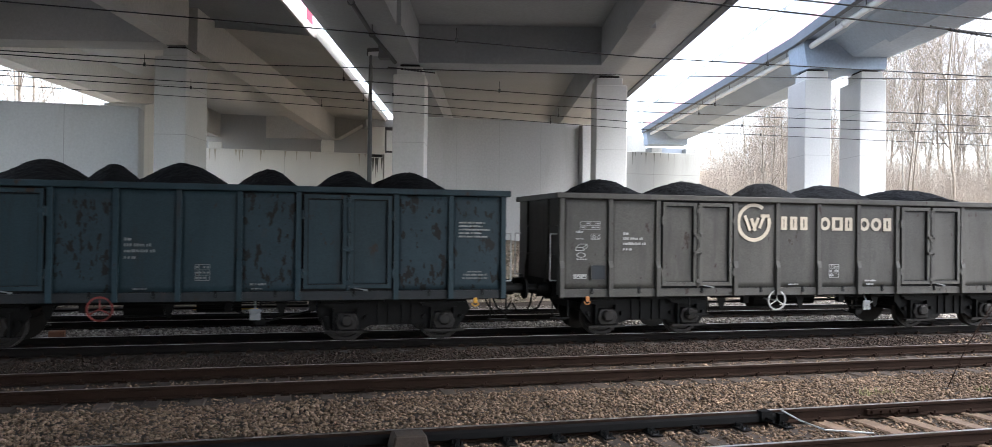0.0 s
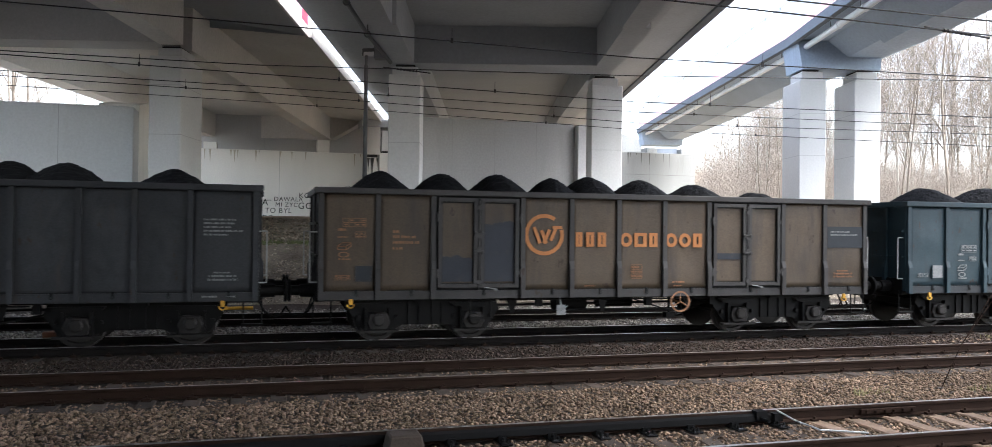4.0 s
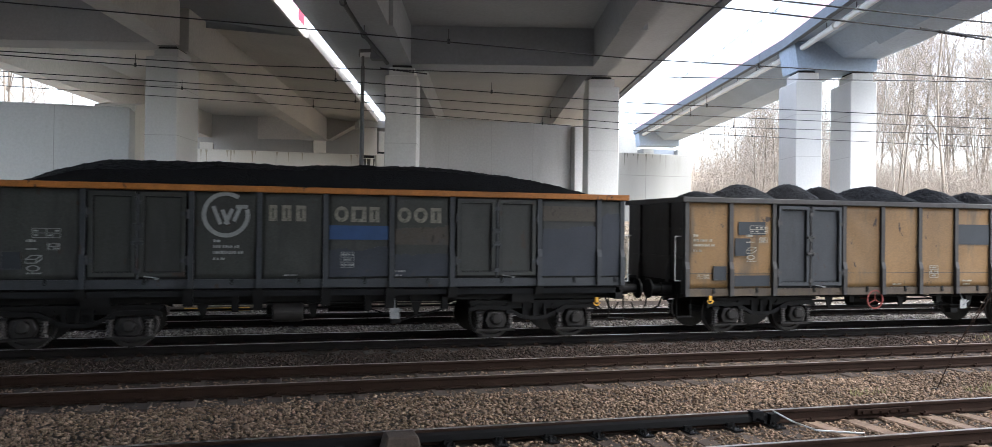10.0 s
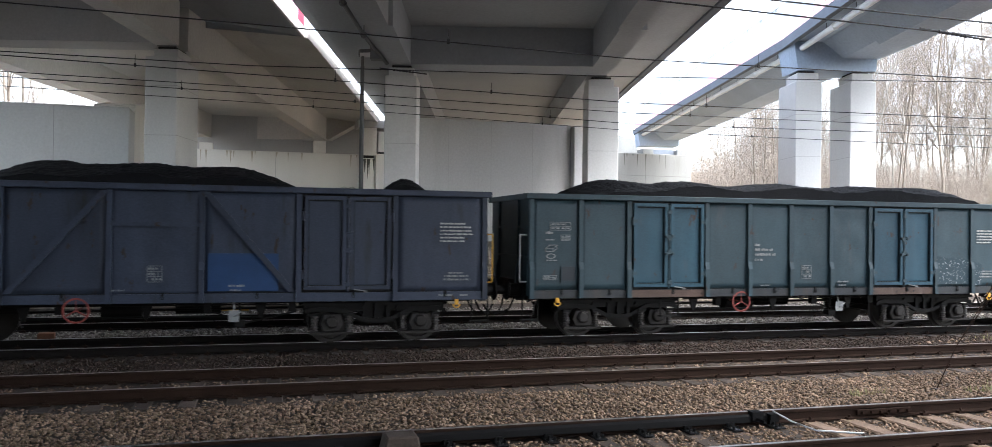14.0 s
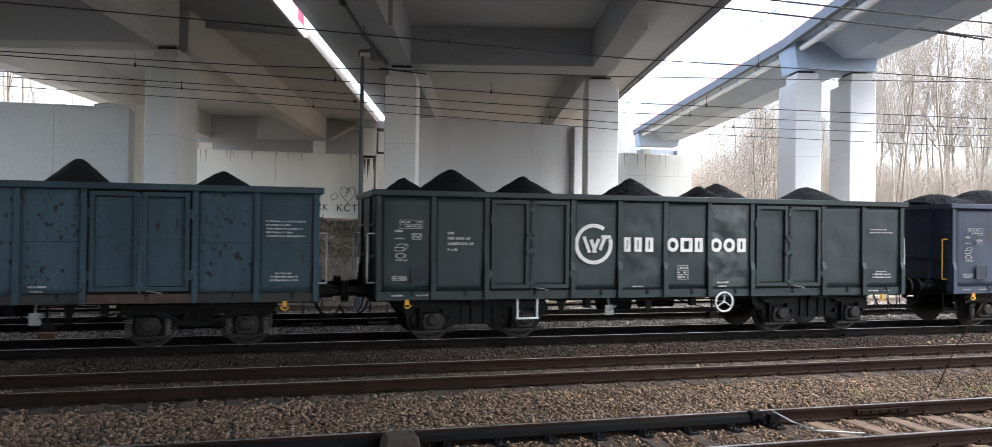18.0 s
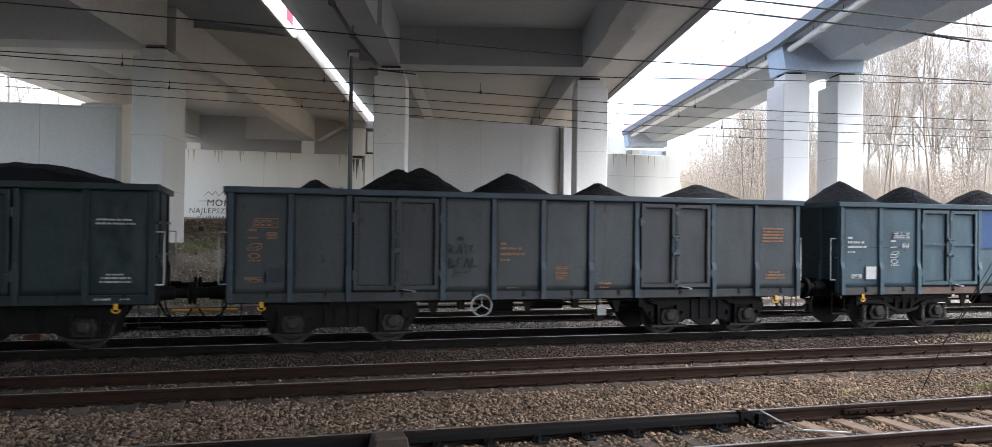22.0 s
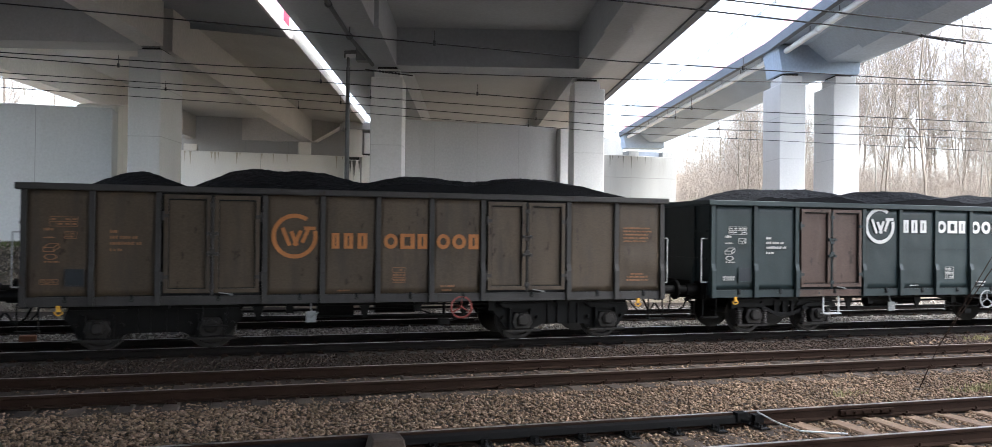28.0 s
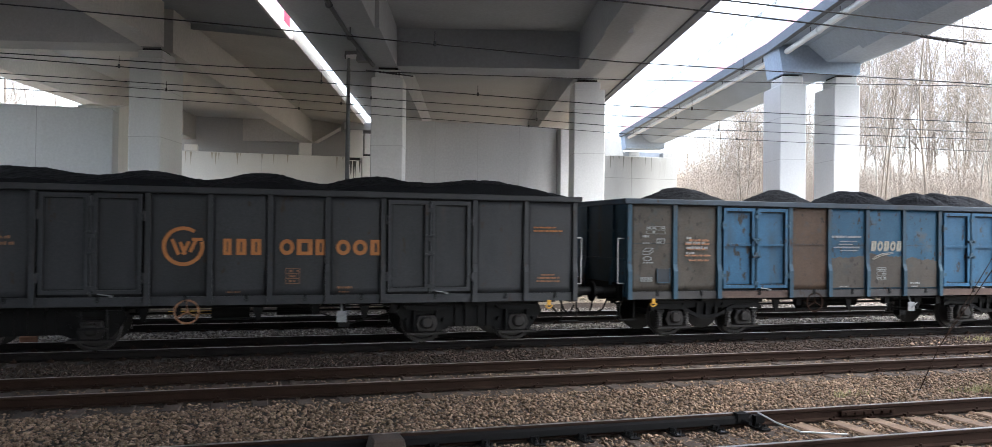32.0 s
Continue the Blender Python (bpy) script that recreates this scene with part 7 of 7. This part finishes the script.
# ---- small things beside the tracks ----


def make_small_things():
    bm = bmesh.new()
    rod(bm, (-2.1, 25.3, -0.06), (-0.3, 25.3, -0.06), 0.05, seg=8)
    t = tagged(new("yellow_pipe", mesh("yellow_pipe", bm, YELLOW)), "yellow painted pipe lying beside the far track", "pipe")
    bm = bmesh.new()
    box(bm, -0.17, 0.17, -0.1, 0.1, -0.2, -0.04)
    bevelled(bm, 0.02)
    b = tagged(new("brick", mesh("brick", bm, BRICK)), "brown-red block lying between the rails", "brick")
    b.matrix_basis = pose(-4.5, 20.1, 0.02, 0, 0, 8)
    bm = bmesh.new()
    box(bm, -0.22, 0.22, -0.2, 0.2, -0.2, 0.0)
    for v in bm.verts:
        if v.co.z > -0.1:
            v.co.x *= 0.8
            v.co.y *= 0.8
    bevelled(bm, 0.02)
    b = tagged(new("cable_box", mesh("cable_box", bm, SLEEPER)), "small worn brown cable box between the rails", "cable box")
    b.matrix_basis = pose(1.54, 9.2, 0.04)


make_small_things()


def make_switch():
    """The switch of the near track: a black blade against the far rail, slide chairs and a throw rod."""
    t = thing("switch_blade", "black oily switch blade lying against the rail", "railway switch", "", "", pose(0, TRACKS["near"], 0))
    bm = bmesh.new()
    extrude(bm, ((0.64, -0.12), (0.71, -0.12), (0.705, -0.03), (0.675, -0.02), (0.65, -0.05)), -30, 6.5, lambda s, p, q: (s, p - max(0.0, (6.5 - s)) * 0.004, q))
    part("blade", bm, OIL, t)
    cm = bmesh.new()
    box(cm, -0.075, 0.075, 0.4, 0.72, -0.172, -0.15)
    bevelled(cm, 0.01)
    for x, y in ((-0.04, 0.46), (0.04, 0.5), (0.0, 0.57)):
        rod(cm, (x, y, -0.152), (x + 0.005, y, -0.115), 0.022, 0.015, 6)
    box(cm, -0.05, 0.05, 0.585, 0.62, -0.152, -0.1)
    chair = mesh("slide_chair", cm, OIL)
    gm = bmesh.new()
    box(gm, -0.05, 0.03, 0.42, 0.56, -0.15, -0.146)
    grease = mesh("grease_film", gm, GREASE)
    x = -14.0
    while x < 6.5:
        part("slide_chair", chair, None, t).matrix_basis = pose(x, 0, 0)
        part("grease_film", grease, None, t, "shiny wet grease").matrix_basis = pose(x, 0, 0)
        x += 0.62
    bm = bmesh.new()
    rod(bm, (6.25, 0.95, -0.08), (6.25, 0.45, -0.08), 0.022)
    box(bm, 6.18, 6.34, 0.62, 0.76, -0.1, 0.012)
    box(bm, 6.42, 6.55, 0.58, 0.72, -0.12, -0.02)
    part("throw_rod", bm, OIL, t)
    bm = bmesh.new()
    rod(bm, (6.5, 0.66, 0.01), (6.62, 0.42, -0.08), 0.012, seg=6)
    rod(bm, (6.62, 0.42, -0.08), (6.75, 0.1, -0.13), 0.012, seg=6)
    rod(bm, (6.75, 0.1, -0.13), (7.3, -0.1, -0.15), 0.012, seg=6)
    part("pull_wire", bm, GALVANISED, t, "pale worn pull rod")
    bm = bmesh.new()
    box(bm, 7.85, 8.75, 0.685, 0.72, -0.125, -0.05)
    bevelled(bm, 0.008)
    plate = part("fish_plate", bm, RAIL_RUST, t, "rusty bolted fish plate at a rail joint")
    for k in range(6):
        bm = bmesh.new()
        rod(bm, (7.93 + 0.15 * k, 0.69, -0.088), (7.93 + 0.15 * k, 0.65, -0.088), 0.024, seg=6)
        part("bolt", bm, RAIL_RUST, plate)


make_switch()


def make_stay_cable(points, r, mat, label):
    """A taut mast stay: a thin cable from its ground anchor up and away."""
    t = thing("stay_cable", label, "stay cable", "mast stays", "", pose(*points[0]))
    o = Vector(points[0])
    bm = bmesh.new()
    for p, q in zip(points, points[1:]):
        rod(bm, Vector(p) - o, Vector(q) - o, r, seg=6)
    part("cable", bm, mat, t)
    bm = bmesh.new()
    rod(bm, (0, 0, -0.08), (0, 0, 0.05), 0.05, 0.04, 8)
    part("anchor", bm, SLEEPER_DARK, t, "dark ground anchor")


make_stay_cable(((10.62, 10.94, -0.2), (11.03, 10.94, 0.53), (11.74, 10.94, 1.33), (14.4, 10.94, 4.4), (18.0, 10.94, 8.6)), 0.008, RAIL_RUST, "dark thin mast stay anchored in the ballast")
make_stay_cable(((16.1, 15.9, -0.21), (16.84, 15.9, 0.77), (21.4, 15.9, 6.8)), 0.009, RAIL_RUST, "dark thin mast stay anchored beside the train's track")


def make_grass(x, y, count, spread, seed):
    rnd = random.Random(seed)
    bm = bmesh.new()
    for k in range(count):
        p = Vector((rnd.gauss(0, spread), rnd.gauss(0, spread * 0.35), 0))
        q = p + Vector((rnd.uniform(-0.08, 0.08), rnd.uniform(-0.08, 0.08), rnd.uniform(0.04, 0.14)))
        rod(bm, p, q, 0.006, 0.002, 3)
    g = tagged(new("grass_tuft", mesh("grass_tuft", bm, GRASS)), "low dull green grass tuft in the ballast", "grass", "grass tufts in the ballast", "stuff")
    g.matrix_basis = pose(x, y, -0.21)


for k, (gx, gy, n, sp) in enumerate(((11.7, 10.75, 160, 0.3), (11.9, 10.3, 90, 0.2), (17.6, 16.1, 120, 0.3), (9.1, 10.9, 50, 0.2), (12.6, 10.9, 90, 0.3))):
    make_grass(gx, gy, n, sp, k)

# ---- the bare wood behind ----


def branch_mesh(name, segs, mat, sides):
    """Many tapered sticks in one mesh: rows of (p, q, r0, r1)."""
    n = len(segs)
    p = np.array([s[0] for s in segs], float)
    q = np.array([s[1] for s in segs], float)
    r0 = np.array([s[2] for s in segs])[:, None]
    r1 = np.array([s[3] for s in segs])[:, None]
    d = q - p
    d /= np.linalg.norm(d, axis=1)[:, None] + 1e-9
    ref = np.where(np.abs(d[:, 2:3]) > 0.9, np.array([[1.0, 0, 0]]), np.array([[0, 0, 1.0]]))
    a = np.cross(d, ref)
    a /= np.linalg.norm(a, axis=1)[:, None] + 1e-9
    b = np.cross(d, a)
    v = []
    for base, r in ((p, r0), (q, r1)):
        for k in range(sides):
            w = 2 * math.pi * k / sides
            v.append(base + r * (math.cos(w) * a + math.sin(w) * b))
    v = np.stack(v, 1).reshape(-1, 3)
    f = np.array([(k, (k + 1) % sides, sides + (k + 1) % sides, sides + k) for k in range(sides)])
    f = (f[None] + 2 * sides * np.arange(n)[:, None, None]).reshape(-1, 4)
    me = bpy.data.meshes.new(name)
    me.vertices.add(len(v))
    me.vertices.foreach_set("co", v.ravel())
    me.loops.add(f.size)
    me.loops.foreach_set("vertex_index", f.ravel().astype(np.int32))
    me.polygons.add(len(f))
    me.polygons.foreach_set("loop_start", np.arange(0, f.size, 4, dtype=np.int32))
    me.update(calc_edges=True)
    me.materials.append(mat)
    return me


def tree_meshes(seed, height, birch):
    rnd = random.Random(seed)
    trunk, twigs = [], []

    def grow(p, d, length, r, level):
        steps = 5 if level == 0 else 4
        for s in range(steps):
            q = p + d * (length / steps)
            r2 = r * (0.84 if level == 0 else 0.72)
            (trunk if level < 2 else twigs).append((p, q, r, r2))
            if level < 4:
                count = (0 if s == 0 else 3) if level == 0 else 2
                for _ in range(count):
                    a = rnd.uniform(0, 6.283)
                    side = Vector((math.cos(a), math.sin(a), rnd.uniform(0.3, 1.0)))
                    nd = (d * 0.55 + side.normalized() * 0.8).normalized()
                    grow(q, nd, length * rnd.uniform(0.32, 0.5) * (0.8 if level else 0.75), max(r2 * 0.5, 0.009), level + 1)
            p, r = q, r2
            d = (d + Vector((rnd.uniform(-0.12, 0.12), rnd.uniform(-0.12, 0.12), 0.05))).normalized()

    grow(Vector((0, 0, -0.4)), Vector((rnd.uniform(-0.05, 0.05), rnd.uniform(-0.05, 0.05), 1)).normalized(), height, height * 0.0062, 0)
    return branch_mesh("trunk", trunk, BIRCH if birch else BARK, 6), branch_mesh("crown", twigs, TWIGS, 3)


def make_wood():
    rnd = random.Random(21)
    kinds = [(tree_meshes(40 + k, (20, 24, 18, 26, 21, 19)[k], k in (2, 4)), k in (2, 4)) for k in range(6)]
    spots = []
    for k in range(125):
        y = rnd.uniform(70, 118)
        spots.append((y * rnd.uniform(0.64, 1.22), y))
    for k in range(34):
        y = rnd.uniform(72, 115)
        spots.append((y * rnd.uniform(0.57, 0.74), y))
    for k in range(26):
        y = rnd.uniform(78, 120)
        spots.append((y * rnd.uniform(-0.42, -0.1), y))
    for x, y in spots:
        (tm, cm), birch = kinds[rnd.randrange(6)]
        t = thing("tree", "bare pale birch with fine hanging twigs" if birch else "tall bare grey-brown tree in the wood", "tree", "trees of the bare wood", "", Matrix.Translation((x, y, ground_height(x, y) - 0.2)) @ pose(0, 0, 0, 0, 0, rnd.uniform(0, 360)) @ Matrix.Scale(rnd.uniform(0.8, 1.2) * (0.5 if 0.5 < x / y < 0.66 else 0.58 if 0.5 < x / y < 0.79 else 1.0), 4))
        part("trunk", tm, None, t)
        part("crown", cm, None, t)
    # thin young stems between the trees
    segs = []
    for k in range(9500):
        y = rnd.uniform(70, 105)
        x = y * rnd.uniform(0.56, 1.22)
        p = Vector((x, y, ground_height(x, y) - 0.2))
        d = Vector((rnd.gauss(0, 0.2), rnd.gauss(0, 0.2), 1)).normalized()
        h, r = rnd.uniform(2.5, 9.5), rnd.uniform(0.012, 0.03)
        q = p + d * h
        segs.append((p, q, r, r * 0.3))
        for j in range(10):
            f = rnd.uniform(0.3, 1.0)
            b = p + d * h * f
            segs.append((b, b + Vector((rnd.uniform(-1.4, 1.4), rnd.uniform(-1.4, 1.4), rnd.uniform(-0.1, 1.1))), r * 0.4, 0.006))
    tagged(new("undergrowth", branch_mesh("undergrowth", segs, TWIGS, 3)), "dense thin bare saplings and brush in the wood", "undergrowth", "", "stuff")


def make_bank_grass():
    """Short thin grass along the upper edge of the bank, thicker in some places than in others."""
    rnd = random.Random(64)
    segs = []
    while len(segs) < 6000:
        x, y = rnd.uniform(-14, 5), rnd.uniform(29.3, 31.6)
        if noise.noise((x * 0.9, y * 0.9, 3.0)) + rnd.uniform(-0.3, 0.3) < -0.05:
            continue
        p = Vector((x, y, ground_height(x, y) - 0.02))
        segs.append((p, p + Vector((rnd.uniform(-0.09, 0.09), rnd.uniform(-0.09, 0.09), rnd.uniform(0.06, 0.2))), 0.009, 0.003))
    tagged(new("bank_grass", branch_mesh("bank_grass", segs, BANK_GRASS, 3)), "thin short green and dry grass on the bank's edge", "grass", "", "stuff")


make_wood()
make_bank_grass()

# ---- loose ballast ----


def in_view(px, py):
    return (px > -0.34 * py - 1.5) & (px < 1.16 * py + 2.0)


def bed_level(px, py, rng):
    z = -0.205 + rng.uniform(-0.03, 0.035, len(px))
    for y in TRACKS.values():
        z = np.where(np.abs(np.abs(py - y) - 0.7535) < 0.11, z - 0.06, z)
        z = np.where((np.abs(py - y) < 1.3), z - 0.012, z + 0.0)
    z = np.where((np.abs(py - TRACKS["second"] + 0.3) < 1.1), z - 0.012, z)
    return z


stones("ballast_near", "brown broken stone ballast between the near tracks", -5, 15, 5.6, 12.2, 820, 0.036, BALLAST, 5, bed_level, in_view)
stones("ballast_rusty", "rusty brown ballast in the near track", 5.5, 15, 7.7, 9.7, 110, 0.03, BALLAST_RUSTY, 15, lambda px, py, rng: bed_level(px, py, rng) - 0.005, in_view)
stones("rubble_heap", "small heap of grey rubble beside the train's track", 14.6, 17.4, 15.55, 16.1, 45, 0.07, BALLAST, 16, bed_level, in_view)
stones("ballast_middle", "brown broken stone ballast beside the second track", -7, 20, 12.2, 15.4, 620, 0.036, BALLAST, 6, bed_level, in_view)
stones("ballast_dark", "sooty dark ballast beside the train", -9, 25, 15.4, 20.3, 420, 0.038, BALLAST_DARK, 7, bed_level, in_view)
stones("ballast_far", "grey ballast beyond the train", -10, 31, 20.3, 26.6, 260, 0.045, BALLAST_GREY, 8, bed_level, in_view)


def bank_level(px, py, rng):
    return np.array([ground_height(0, y) for y in py]) + rng.uniform(-0.05, 0.05, len(px))


stones("bank_rubble", "loose earth clods and stones on the bank", -12, 40, 26.6, 30.2, 120, 0.06, EARTH, 9, bank_level, in_view)
stones("slope_rubble", "loose stones and clods on the upper slope", -16, 45, 34.5, 44.0, 40, 0.08, EARTH, 10, bank_level, in_view)

# ---- what moves ----


def motions():
    wheel_rows = []
    steps = 32 * 10
    for i in range(steps + 1):
        t = i * 0.1
        wheel_rows.append((t, train_shift(t)))
    for wagon, coal, start in TRAIN:
        rows = [(t, pose(start + s, TRACKS["train"], 0)) for t, s in TRAVEL]
        walk(wagon, rows)
        walk(coal, rows)
    # all wheels roll alike: the two axles of a bogie are keyed once, and the others share those keys
    keyed = {}
    for w, side in WHEELS:
        if side not in keyed:
            walk(w, [(t, pose(side, 0, WHEEL_R, 0, math.degrees(s / WHEEL_R), 0)) for t, s in wheel_rows])
            keyed[side] = w
        else:
            w.rotation_mode = "QUATERNION"
            w.animation_data_create()
            w.animation_data.action = keyed[side].animation_data.action
            w.animation_data.action_slot = keyed[side].animation_data.action_slot


motions()
